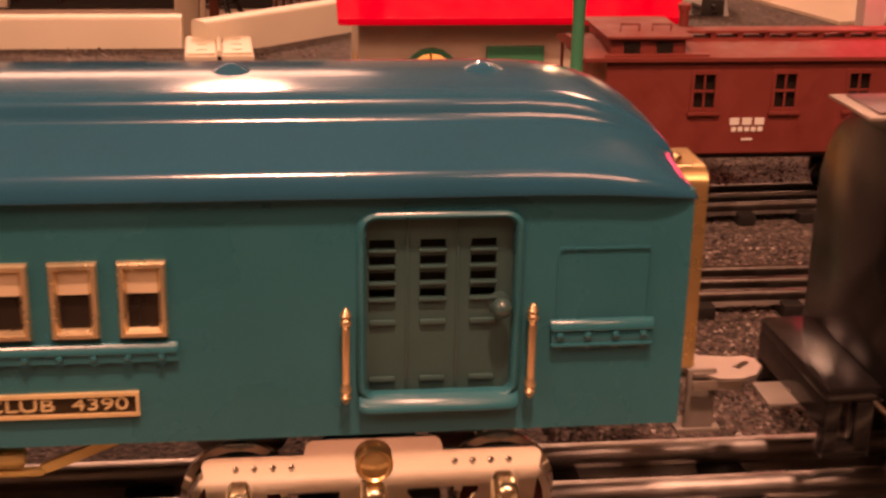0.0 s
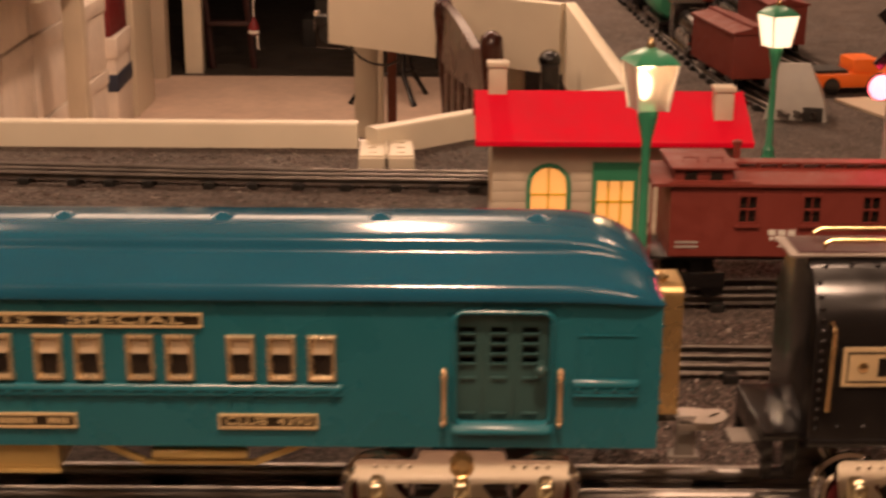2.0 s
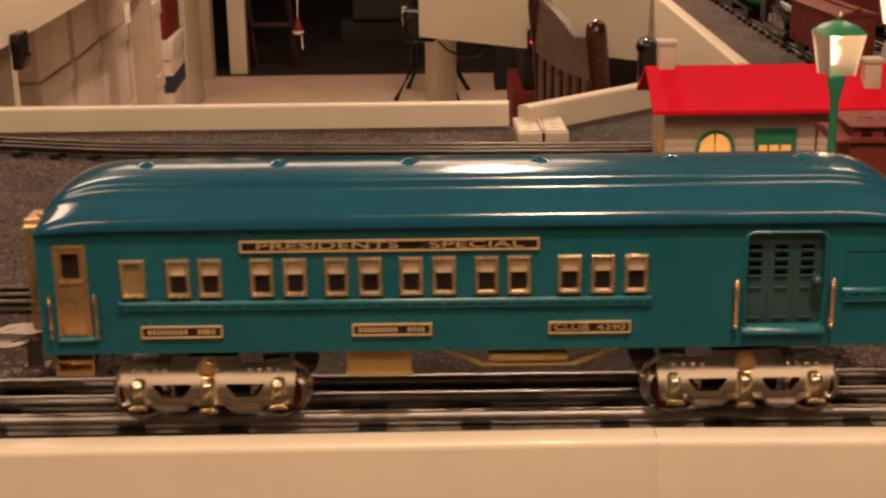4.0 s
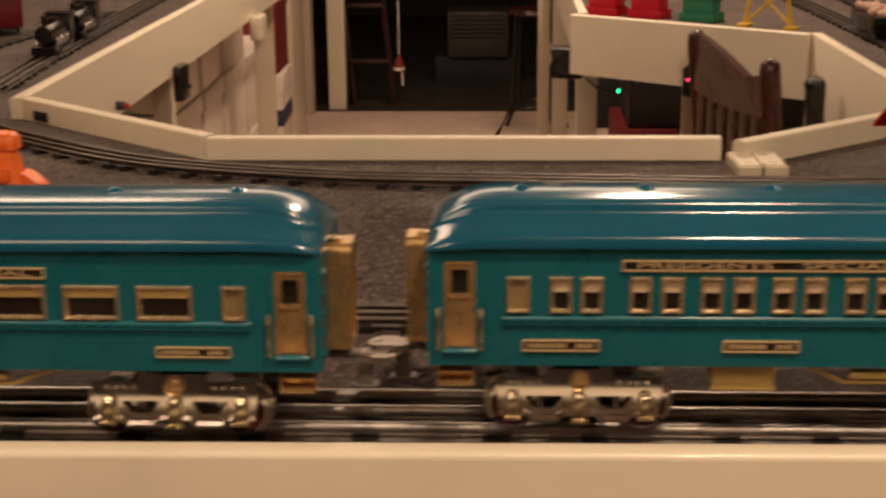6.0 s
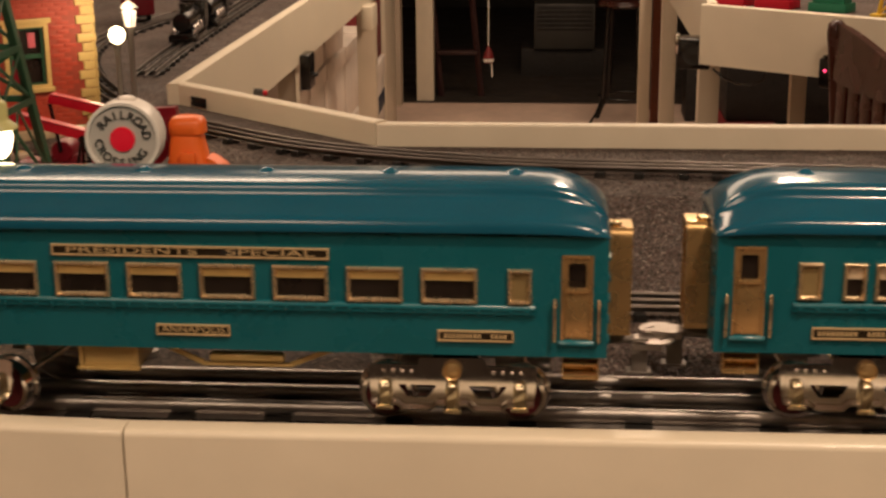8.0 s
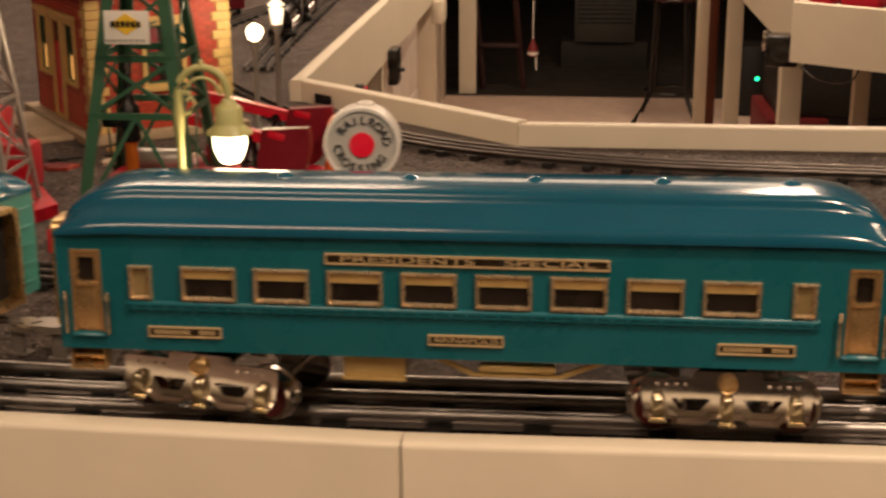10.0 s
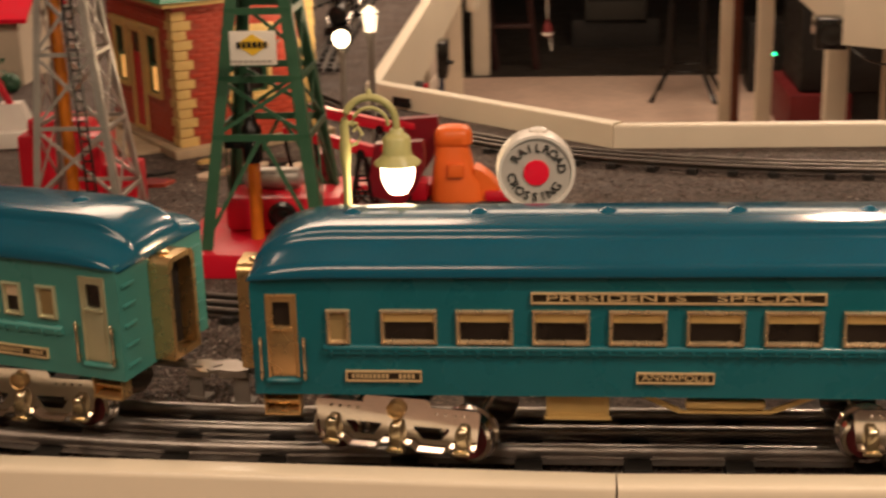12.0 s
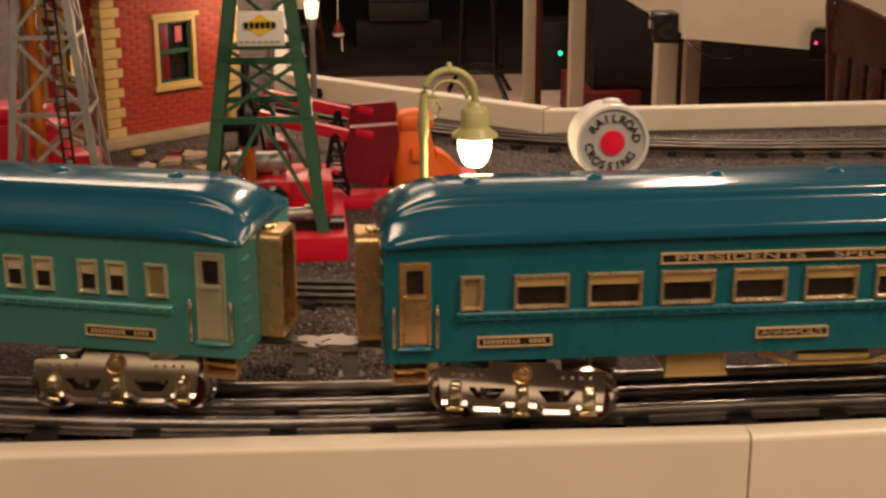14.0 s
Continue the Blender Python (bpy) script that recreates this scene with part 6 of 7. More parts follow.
    b = ring(bm, [(W / 2 - 0.03, D / 2 - 0.03, P + H + 0.075), (W / 2 + 0.03, D / 2 - 0.03, P + H + 0.075), (W / 2 + 0.03, D / 2 + 0.03, P + H + 0.075), (W / 2 - 0.03, D / 2 + 0.03, P + H + 0.075)])
    bridge(bm, a, b)
    bm.faces.new(list(reversed(a)))
    bm.faces.new(b)
    part("roof", bm, LAMPGREEN, h, "green hipped roof")
    # corner stones
    qa = bmesh.new()
    box(qa, -0.0035, 0.020, -0.0035, 0.0, 0, 0.0104, 0.0008)
    box(qa, -0.0035, 0.0, 0.0, 0.020, 0, 0.0104, 0.0008)
    big = mesh_of("corner_stone", qa, QUOIN)
    qb = bmesh.new()
    box(qb, -0.0030, 0.014, -0.0030, 0.0, 0, 0.0104, 0.0008)
    box(qb, -0.0030, 0.0, 0.0, 0.014, 0, 0.0104, 0.0008)
    small = mesh_of("corner_stone", qb, QUOIN)
    for k in range(14):
        ob = new("corner_stone", big if k % 2 == 0 else small)
        ob.parent = h
        ob.matrix_basis = pose(0, 0, P + 0.0112 * k)
        ob = new("corner_stone", big if k % 2 == 1 else small)
        ob.parent = h
        ob.matrix_basis = pose(W, 0, P + 0.0112 * k, 0, 0, 90)
    return h, W, D, H, P


HOUSE = brick_house()


# ---- things on the far parts of the table ----
cube_t = lambda name, label, cat, material, dims, bevel, m: tagged(part(name, (lambda b: (box(b, *dims, bevel), b)[1])(bmesh.new()), material, None, "", m), label, cat)


def hinge():
    h = thing("hinge", "cream painted butt hinge on blocks across the lift-up bridge", "hinge", pose(0.087, 0.794, TABLE, 0, 0, 2) @ Matrix.Diagonal((0.82, 0.80, 1.0, 1)))
    for s in (-1, 1):
        bm = bmesh.new()
        x0, x1 = sorted((s * 0.002, s * 0.033))
        box(bm, x0, x1, -0.048, 0.050, 0, 0.0125, 0.001)
        b = part("block", bm, CREAMDULL, h, "cream wood block")
        bm = bmesh.new()
        x0, x1 = sorted((s * 0.004, s * 0.031))
        slots = [[(s * 0.017 + q * math.cos(a) * 0.006, v + 0.0036 * math.sin(a)) for a in [2 * math.pi * k / 10 for k in range(10)] for q in (1,)] for v in (-0.026, 0.0, 0.026)]
        plate(bm, rect(x0, x1, -0.042, 0.044), slots, 0, 0.0016)
        o = part("leaf", bm, CREAM, b)
        o.matrix_basis = pose(0, 0, 0.0142, -90, 0, 0) @ pose(0, 0, 0)
        o.matrix_basis = Matrix(((1, 0, 0, 0), (0, 0, 1, 0), (0, 1, 0, 0.0126), (0, 0, 0, 1)))
    bm = bmesh.new()
    tube(bm, [(0, -0.044, 0.0142), (0, 0.046, 0.0142)], 0.0026, 10)
    part("pin", bm, CREAM, h)


hinge()


def steam_loco(m, label, n_axles=4):
    l = thing("locomotive", label, "toy locomotive", m, "locomotives far on the table")
    bm = bmesh.new()
    lathe(bm, [(0.004, -0.075), (0.0150, -0.074), (0.0165, -0.070), (0.0165, 0.030), (0.018, 0.031), (0.018, 0.040)], (0, 0, 0.044), 18, "x")
    for x, r, hh in ((-0.058, 0.0055, 0.020), (-0.028, 0.0065, 0.012), (0.004, 0.0065, 0.012)):
        lathe(bm, [(r, 0.052), (r, 0.056 + hh * 0.6), (r * 1.2, 0.056 + hh), (0.001, 0.057 + hh)], (x, 0, 0), 12)
    part("boiler", bm, BLACK, l)
    bm = bmesh.new()
    box(bm, 0.040, 0.072, -0.021, 0.021, 0.022, 0.068, 0.001)
    box(bm, 0.036, 0.078, -0.024, 0.024, 0.068, 0.071, 0.001)
    part("cab", bm, BLACK, l)
    bm = bmesh.new()
    box(bm, -0.082, 0.076, -0.020, 0.020, 0.022, 0.026, 0.001)
    box(bm, -0.074, -0.050, -0.024, 0.024, 0.010, 0.022, 0.003)
    part("frame", bm, BLACK, l)
    for k in range(n_axles):
        x = -0.040 + 0.030 * k
        for sy in (-1, 1):
            bm = bmesh.new()
            lathe(bm, [(0.0135, 0), (0.0135, sy * 0.003), (0.002, sy * 0.0034)], (x, sy * 0.016, 0.0255), 18, "y")
            part("wheel", bm, NICKEL, l)
    bm = bmesh.new()
    for sy in (-1, 1):
        tube(bm, [(-0.062, sy * 0.021, 0.018), (0.048, sy * 0.021, 0.020)], 0.0015, 6)
        tube(bm, [(-0.070, sy * 0.018, 0.060), (0.040, sy * 0.018, 0.060)], 0.0008, 6)
    part("side_rod", bm, NICKEL, l)
    return l


def freight_car(m, label, material, name="boxcar"):
    b = thing(name, label, "toy train car", m, "freight cars far on the table")
    bm = bmesh.new()
    box(bm, -0.085, 0.085, -0.026, 0.026, 0.024, 0.078, 0.001)
    part("body", bm, material, b)
    bm = bmesh.new()
    box(bm, 0, 0.0018, -0.0006, 0.0006, 0.026, 0.076)
    rib = mesh_of("rib", bm, material)
    for k in range(14):
        for s in (-1, 1):
            ob = new("rib", rib)
            ob.parent = b
            ob.matrix_basis = pose(-0.080 + 0.0123 * k, s * 0.0267, 0)
    bm = bmesh.new()
    prof = [(-0.029, 0.078), (-0.029, 0.080), (0, 0.086), (0.029, 0.080), (0.029, 0.078)]
    p = ring(bm, [(-0.088, y, z) for y, z in prof])
    q = ring(bm, [(0.088, y, z) for y, z in prof])
    bridge(bm, p, q)
    bm.faces.new(p)
    bm.faces.new(list(reversed(q)))
    box(bm, -0.088, 0.088, -0.005, 0.005, 0.0855, 0.088)
    part("roof", bm, material, b)
    for x in (-0.058, 0.058):
        bm = bmesh.new()
        for s in (-1, 1):
            box(bm, x - 0.018, x + 0.018, s * 0.018 - 0.002, s * 0.018 + 0.002, 0.012, 0.022, 0.001)
            for d in (-0.011, 0.011):
                lathe(bm, [(0.0085, 0), (0.0085, s * 0.004), (0.001, s * 0.0042)], (x + d, s * 0.0135, 0.0205), 14, "y")
        box(bm, x - 0.004, x + 0.004, -0.02, 0.02, 0.018, 0.0245)
        part("truck", bm, BLACK, b)
    return b


track(OL, [(0.545, 0.98), (0.505, 1.2), (0.492, 1.5), (0.482, 1.9), (0.462, 2.4), (0.44, 2.9)], 0.032, -0.006, 0.0022, 0.042, 0.010, 0.024, 0.005)
track(OL, [(0.640, 1.20), (0.605, 1.5), (0.598, 1.9), (0.585, 2.4), (0.57, 2.9)], 0.032, -0.006, 0.0022, 0.042, 0.010, 0.024, 0.005)
freight_car(pose(0.507, 1.205, TABLE, 0, 0, 97), "brown plastic boxcar on a yard track", OXIDE)
steam_loco(pose(0.494, 1.41, TABLE, 0, 0, 92), "black toy steam locomotive on a yard track")
freight_car(pose(0.612, 1.46, TABLE, 0, 0, 93), "brown plastic boxcar on a far track", OXIDE)
freight_car(pose(0.600, 1.90, TABLE, 0, 0, 92), "dark brown boxcar behind the tank car", BRICKDARK)
steam_loco(pose(0.604, 1.67, TABLE, 0, 0, 92), "dark toy locomotive on a far track")
track(OL, [(-0.957, 1.315), (-0.976, 1.6), (-1.000, 2.2), (-1.02, 2.9)], 0.032, -0.006, 0.0022, 0.042, 0.010, 0.024, 0.005)
steam_loco(pose(-0.984, 1.70, TABLE, 0, 0, 94), "dark toy locomotive beside the cream board")
steam_loco(pose(-0.992, 1.90, TABLE, 0, 0, 93), "dark toy locomotive standing in the yard")
freight_car(pose(-1.16, 1.98, TABLE, 0, 0, -70), "red plastic flat-topped car in the yard", DARKRED)


def yellow_trestle(m):
    t = thing("trestle", "yellow plastic toy bridge trestle", "toy bridge", m)
    for x in (-0.035, 0.035):
        bm = bmesh.new()
        tube(bm, [(x * 1.4, 0, 0), (x, 0, 0.09)], 0.004, 6)
        box(bm, x * 1.4 - 0.012, x * 1.4 + 0.012, -0.012, 0.012, 0, 0.006, 0.001)
        part("leg", bm, YELLOW, t)
    bm = bmesh.new()
    tube(bm, [(-0.045, 0, 0.01), (0.036, 0, 0.08)], 0.0025, 6)
    tube(bm, [(0.045, 0, 0.01), (-0.036, 0, 0.08)], 0.0025, 6)
    tube(bm, [(-0.036, 0, 0.088), (0.036, 0, 0.088)], 0.004, 6)
    part("brace", bm, YELLOW, t)


yellow_trestle(pose(0.318, 2.05, TABLE, 0, 0, -35))


def stand(m, material, label, legs):
    s = thing("toy_stand", label, "toy building", m)
    bm = bmesh.new()
    box(bm, -0.04, 0.04, -0.025, 0.025, 0.0, 0.018, 0.002)
    box(bm, -0.034, 0.034, -0.020, 0.020, 0.018, 0.05, 0.003)
    part("body", bm, material, s)
    bm = bmesh.new()
    box(bm, -0.042, 0.042, -0.027, 0.027, 0.05, 0.058, 0.002)
    part("roof", bm, legs, s)


stand(pose(0.205, 2.17, TABLE, 0, 0, -35), LAMPGREEN, "green plastic toy kiosk with a yellow roof", YELLOW)
stand(pose(0.105, 2.23, TABLE, 0, 0, -35), RED, "red plastic toy kiosk on the table", RED)
stand(pose(0.02, 2.28, TABLE, 0, 0, -35), RED, "red plastic toy kiosk with a green roof", LAMPGREEN)


def stockpile_car(m):
    c = thing("flat_car", "black toy gondola car with a pinkish tan stone load", "toy train car", m)
    bm = bmesh.new()
    box(bm, -0.08, 0.08, -0.028, 0.028, 0.020, 0.050, 0.002)
    part("body", bm, BLACK, c)
    bm = bmesh.new()
    for k in range(40):
        x, y = random.uniform(-0.07, 0.07), random.uniform(-0.02, 0.02)
        r = random.uniform(0.005, 0.010)
        bmesh.ops.create_icosphere(bm, subdivisions=1, radius=r, matrix=Matrix.Translation((x, y, 0.050 + random.uniform(0, 0.008))))
    tagged(part("load", bm, STONETAN, c, "pinkish tan stone load"), kind="stuff")
    for x in (-0.05, 0.05):
        cube("truck", BLACK, c, (x - 0.02, x + 0.02, -0.02, 0.02, 0.010, 0.020), 0.001)


stockpile_car(pose(0.483, 1.875, TABLE, 0, 0, 91))


def tank_car(m):
    c = thing("tank_car", "pale green plastic tank car on a yard track", "toy train car", m)
    bm = bmesh.new()
    lathe(bm, [(0.002, -0.075), (0.018, -0.074), (0.024, -0.066), (0.024, 0.066), (0.018, 0.074), (0.002, 0.075)], (0, 0, 0.052), 20, "x")
    lathe(bm, [(0.011, 0.070), (0.011, 0.086), (0.006, 0.089), (0.001, 0.0895)], (0, 0, 0), 16)
    part("tank", bm, LAMPGREEN, c)
    bm = bmesh.new()
    box(bm, -0.082, 0.082, -0.020, 0.020, 0.022, 0.028, 0.001)
    part("frame", bm, BLACK, c)
    for x in (-0.056, 0.056):
        bm = bmesh.new()
        box(bm, x - 0.018, x + 0.018, -0.020, 0.020, 0.010, 0.0218, 0.002)
        part("truck", bm, BLACK, c)


tank_car(pose(0.487, 1.645, TABLE, 0, 0, 91))


def tent(m):
    t = thing("rock_hut", "small grey plastic hut on the table", "toy building", m)
    bm = bmesh.new()
    a = ring(bm, [(-0.035, -0.025, 0), (0.035, -0.025, 0), (0.035, 0.025, 0), (-0.035, 0.025, 0)])
    b = ring(bm, [(-0.030, -0.021, 0.024), (0.030, -0.021, 0.024), (0.030, 0.021, 0.024), (-0.030, 0.021, 0.024)])
    c = ring(bm, [(-0.022, -0.004, 0.060), (0.012, -0.004, 0.062), (0.012, 0.004, 0.062), (-0.022, 0.004, 0.060)])
    bridge(bm, a, b)
    bridge(bm, b, c)
    bm.faces.new(list(reversed(a)))
    bm.faces.new(c)
    part("body", bm, GREYPLASTIC, t)
    cube("doorway", DARK, t, (0.008, 0.030, -0.027, -0.0225, 0, 0.016), 0.001)


tent(pose(0.548, 1.02, TABLE, 0, 0, -15))


def sheet():
    bm = bmesh.new()
    flat(bm, [(0.615, 1.105), (0.870, 1.170), (0.930, 0.985), (0.668, 0.935)], TABLE + 0.0005, TABLE + 0.004)
    tagged(part("paper_sheet", bm, SHADE), "pale tan paper sheet lying on the table", "paper")


sheet()


def orange_tray():
    t = thing("toy_truck", "orange plastic toy pickup truck on the table", "toy truck", pose(0.655, 1.175, TABLE, 0, 0, 8))
    bm = bmesh.new()
    box(bm, -0.060, 0.062, -0.026, 0.026, 0.008, 0.026, 0.005)
    box(bm, -0.012, 0.024, -0.022, 0.022, 0.024, 0.044, 0.006)
    part("body", bm, ORANGE, t, "orange truck body")
    bm = bmesh.new()
    box(bm, -0.056, -0.016, -0.020, 0.020, 0.0262, 0.0300, 0.001)
    part("bed", bm, DARK, t)
    for x in (-0.038, 0.040):
        for s in (-1, 1):
            bm = bmesh.new()
            lathe(bm, [(0.0105, 0), (0.0110, s * 0.003), (0.0100, s * 0.006), (0.002, s * 0.0062)], (x, s * 0.022, 0.0110), 16, "y")
            part("wheel", bm, BLACK, t)


orange_tray()
freight_car(pose(0.90, 0.62, TABLE, 0, 0, 8), "black toy freight car on the table", BLACK)


def cream_house():
    h = thing("toy_house", "cream plastic toy house with a red roof", "toy building", pose(-1.515, 1.345, TABLE, 0, 0, 2))
    bm = bmesh.new()
    plate(bm, rect(-0.12, 0.12, 0, 0.11), [rect(0.045, 0.075, 0.052, 0.088)], -0.08, -0.076)
    box(bm, 0.116, 0.12, -0.0759, 0.08, 0, 0.11)
    box(bm, -0.12, -0.116, -0.0759, 0.08, 0, 0.11)
    part("wall", bm, WALLCREAM, h)
    cube("pane", DARKRED, h, (0.043, 0.077, -0.0755, -0.0745, 0.050, 0.090))
    bm = bmesh.new()
    for s in (-1, 1):
        a = ring(bm, [(-0.14, s * 0.10, 0.100), (-0.14, 0, 0.17), (-0.14, 0, 0.164), (-0.14, s * 0.10, 0.094)])
        b = ring(bm, [(0.14, s * 0.10, 0.100), (0.14, 0, 0.17), (0.14, 0, 0.164), (0.14, s * 0.10, 0.094)])
        bridge(bm, a, b)
        bm.faces.new(a)
        bm.faces.new(list(reversed(b)))
    part("roof", bm, REDROOF, h)


cream_house()


def hedge(m):
    random.seed(5)
    bm = bmesh.new()
    for k in range(260):
        x, y, z = random.uniform(-0.12, 0.12), random.gauss(0, 0.012), abs(random.gauss(0.014, 0.012))
        v = ring(bm, [(x + random.uniform(-0.007, 0.007), y + random.uniform(-0.007, 0.007), max(0.001, z + random.uniform(-0.007, 0.007))) for i in range(3)])
        bm.faces.new(v)
    for k in range(10):
        bmesh.ops.create_icosphere(bm, subdivisions=2, radius=0.015, matrix=Matrix.Translation((-0.11 + 0.024 * k, 0, 0.013)))
    tagged(part("hedge", bm, GREEN, None, "", m), "dark green toy hedge in front of the house", "hedge", kind="stuff")


hedge(pose(-1.50, 1.215, TABLE, 0, 0, 4))


def barrier_gate():
    g = thing("crossing_gate", "white toy crossing gate with a raised red arm", "toy signal", pose(-1.272, 0.90, TABLE, 0, 0, 12))
    bm = bmesh.new()
    box(bm, -0.060, 0.070, -0.035, 0.035, 0, 0.020, 0.003)
    a = ring(bm, [(-0.020, -0.018, 0.020), (0.028, -0.018, 0.020), (0.028, 0.018, 0.020), (-0.020, 0.018, 0.020)])
    b = ring(bm, [(-0.010, -0.012, 0.050), (0.016, -0.012, 0.050), (0.016, 0.012, 0.050), (-0.010, 0.012, 0.050)])
    bridge(bm, a, b)
    bm.faces.new(list(reversed(a)))
    bm.faces.new(b)
    part("base", bm, WHITE, g, "white plastic base")
    bm = bmesh.new()
    tube(bm, [(0.004, -0.004, 0.046), (-0.060, -0.004, 0.20)], 0.0045, 6)
    part("arm", bm, RED, g, "red arm")


barrier_gate()


def cable():
    bm = bmesh.new()
    tube(bm, [(-0.030, 2.125, -0.128), (-0.012, 2.10, -0.142), (0.012, 2.08, -0.150), (0.040, 2.06, -0.150), (0.060, 2.045, -0.138), (0.070, 2.03, -0.106)], 0.0022, 6)
    tagged(part("cable", bm, BLACK), "thin black cable hanging from the speaker", "cable")


cable()


def latch():
    l = thing("latch", "small black metal latch on the cream edge board", "latch", pose(-0.812, 1.0744, -0.009, 0, 0, -40.5))
    cube("plate", BLACK, l, (-0.016, 0.016, -0.0030, -0.0002, -0.006, 0.007), 0.0008)
    cube("bolt", BLACK, l, (-0.010, 0.020, -0.0055, -0.0030, -0.002, 0.003), 0.0008)


latch()


def litter():
    random.seed(9)
    for k in range(18):
        bm = bmesh.new()
        n = random.randint(4, 7)
        r = random.uniform(0.007, 0.024)
        pts = [(r * random.uniform(0.7, 1.2) * math.cos(2 * math.pi * i / n), 0.6 * r * math.sin(2 * math.pi * i / n)) for i in range(n)]
        poly(bm, pts, 0, random.uniform(0.002, 0.005))
        material = (SHADE, TIE, TANSTONE, DARKRED, BRICKDARK, QUOIN, TIE)[k % 7]
        tagged(part("scrap", bm, material, None, "", pose(-1.02 + random.uniform(-0.05, 0.13), 0.74 + random.uniform(-0.05, 0.06), TABLE, 0, 0, random.uniform(0, 180))),
               "loose toy scrap lying on the ballast", "scrap", "scraps on the ballast")


litter()


# ---- under and beyond the table ----
def post(x, y, w, top, label="cream painted wooden table leg", material=None, d=None):
    bm = bmesh.new()
    d = d or w
    box(bm, x - w / 2, x + w / 2, y - d / 2, y + d / 2, FLOOR, top, 0.002)
    tagged(part("table_leg", bm, material or CREAMDULL), label, "table leg", "table legs")


post(-0.885, 2.07, 0.038, TABLE - 0.021)
post(-0.935, 3.62, 0.055, TABLE - 0.021)
post(-0.065, 3.995, 0.038, 0.6)
post(-0.037, 3.30, 0.042, TABLE - 0.021)
post(-0.015, 2.36, 0.045, TABLE - 0.021)
post(0.36, 3.5, 0.045, TABLE - 0.021)
post(0.25, 1.93, 0.04, TABLE - 0.021)
post(-0.02, 4.10, 0.03, 0.9, "red-brown wooden plank standing on end", PLANK, 0.02)
setting("door_1", CREAM, lambda bm: box(bm, -1.015, -0.935, 5.86, 5.94, FLOOR, 1.15, 0.004), "cream door jamb of the back room", "door frame")
setting("door_2", CREAM, lambda bm: box(bm, -1.085, -1.045, 4.95, 5.30, FLOOR, 1.15, 0.004), "cream open door edge", "door")


def speaker(m, label):
    s = thing("speaker", label, "speaker", m)
    bm = bmesh.new()
    box(bm, -0.029, 0.029, -0.026, 0.026, -0.030, 0.030, 0.006)
    part("cabinet", bm, BLACK, s)
    bm = bmesh.new()
    lathe(bm, [(0.019, -0.0262), (0.020, -0.0285), (0.014, -0.0270), (0.004, -0.0300), (0.0005, -0.0305)], (0, 0, 0), 18, "y")
    part("cone", bm, TIE, s)
    bm = bmesh.new()
    box(bm, -0.036, -0.029, 0.0, 0.016, -0.004, 0.034, 0.001)
    part("bracket", bm, NICKEL, s)


speaker(pose(-0.064, 2.16, -0.100, 0, 0, -10) @ Matrix.Diagonal((1.12, 1.12, 1.05, 1)), "small black speaker on the corner of the cream board")
bm = bmesh.new()
box(bm, -0.8448, -0.825, 1.985, 2.045, -0.152, -0.082, 0.004)
sw = tagged(part("switch_box", bm, BLACK), "black switch box screwed to the cream board", "switch box")
bm = bmesh.new()
lathe(bm, [(0.0045, 0.020), (0.0042, 0.030), (0.001, 0.031)], (-0.845, 2.015, -0.125), 10, "x")
part("toggle", bm, BLACK, sw)
bm = bmesh.new()
lathe(bm, [(0.0080, 0.0002), (0.0082, 0.011), (0.0066, 0.015), (0.001, 0.0152)], (-0.845, 1.566, -0.083), 14, "x")
kb = tagged(part("push_button", bm, CASEGREY), "dark round push button with a red tip on the cream board", "button")
bm = bmesh.new()
lathe(bm, [(0.0045, 0.0152), (0.0045, 0.021), (0.001, 0.0225)], (-0.845, 1.566, -0.083), 12, "x")
part("tip", bm, RED, kb, "red tip")


def switch_with_light():
    """A black box on the lower edge of the far board, with a small red light."""
    ang = math.degrees(math.atan2(1.75 - 2.055, 0.345 + 0.055))
    b = thing("control_box", "black control box with a red light on the cream board", "control box", pose(0.179, 1.857, -0.090, 0, 0, ang))
    cube("case", BLACK, b, (-0.036, 0.036, -0.034, 0.001, -0.029, 0.027), 0.007)
    cube("lid", BLACK, b, (-0.030, 0.030, -0.030, -0.002, 0.027, 0.031), 0.002)
    bm = bmesh.new()
    lathe(bm, [(0.0028, -0.0338), (0.0028, -0.0356), (0.0020, -0.0364), (0.0004, -0.0366)], (-0.022, 0, 0.004), 12, "y")
    part("light", bm, REDLIT, b, "small red light")
    bm = bmesh.new()
    tube(bm, [(0.010, -0.016, -0.029), (0.012, -0.016, -0.05), (0.02, -0.010, -0.09), (0.022, 0.0, -0.14)], 0.0022, 6)
    part("cord", bm, BLACK, b)


switch_with_light()
bm = bmesh.new()
box(bm, -0.8448, -0.815, 2.86, 2.96, -0.150, -0.090, 0.006)
tagged(part("clamp_block", bm, CREAM), "cream wooden corner block on the board", "block")


def clip_lamp():
    c = thing("clip_lamp", "black clip lamp fixed to the cream board", "lamp", pose(0.303, 1.52, -0.060, 0, 0, 90) @ Matrix.Diagonal((1.35, 1.35, 1.2, 1)))
    bm = bmesh.new()
    box(bm, -0.016, 0.016, -0.010, 0.010, -0.05, 0.012, 0.004)
    part("clamp", bm, BLACK, c)
    bm = bmesh.new()
    lathe(bm, [(0.005, -0.014), (0.011, -0.010), (0.013, 0.004), (0.008, 0.011), (0.002, 0.012)], (0, 0.0, 0.014), 16, "x")
    part("head", bm, BLACK, c)


clip_lamp()


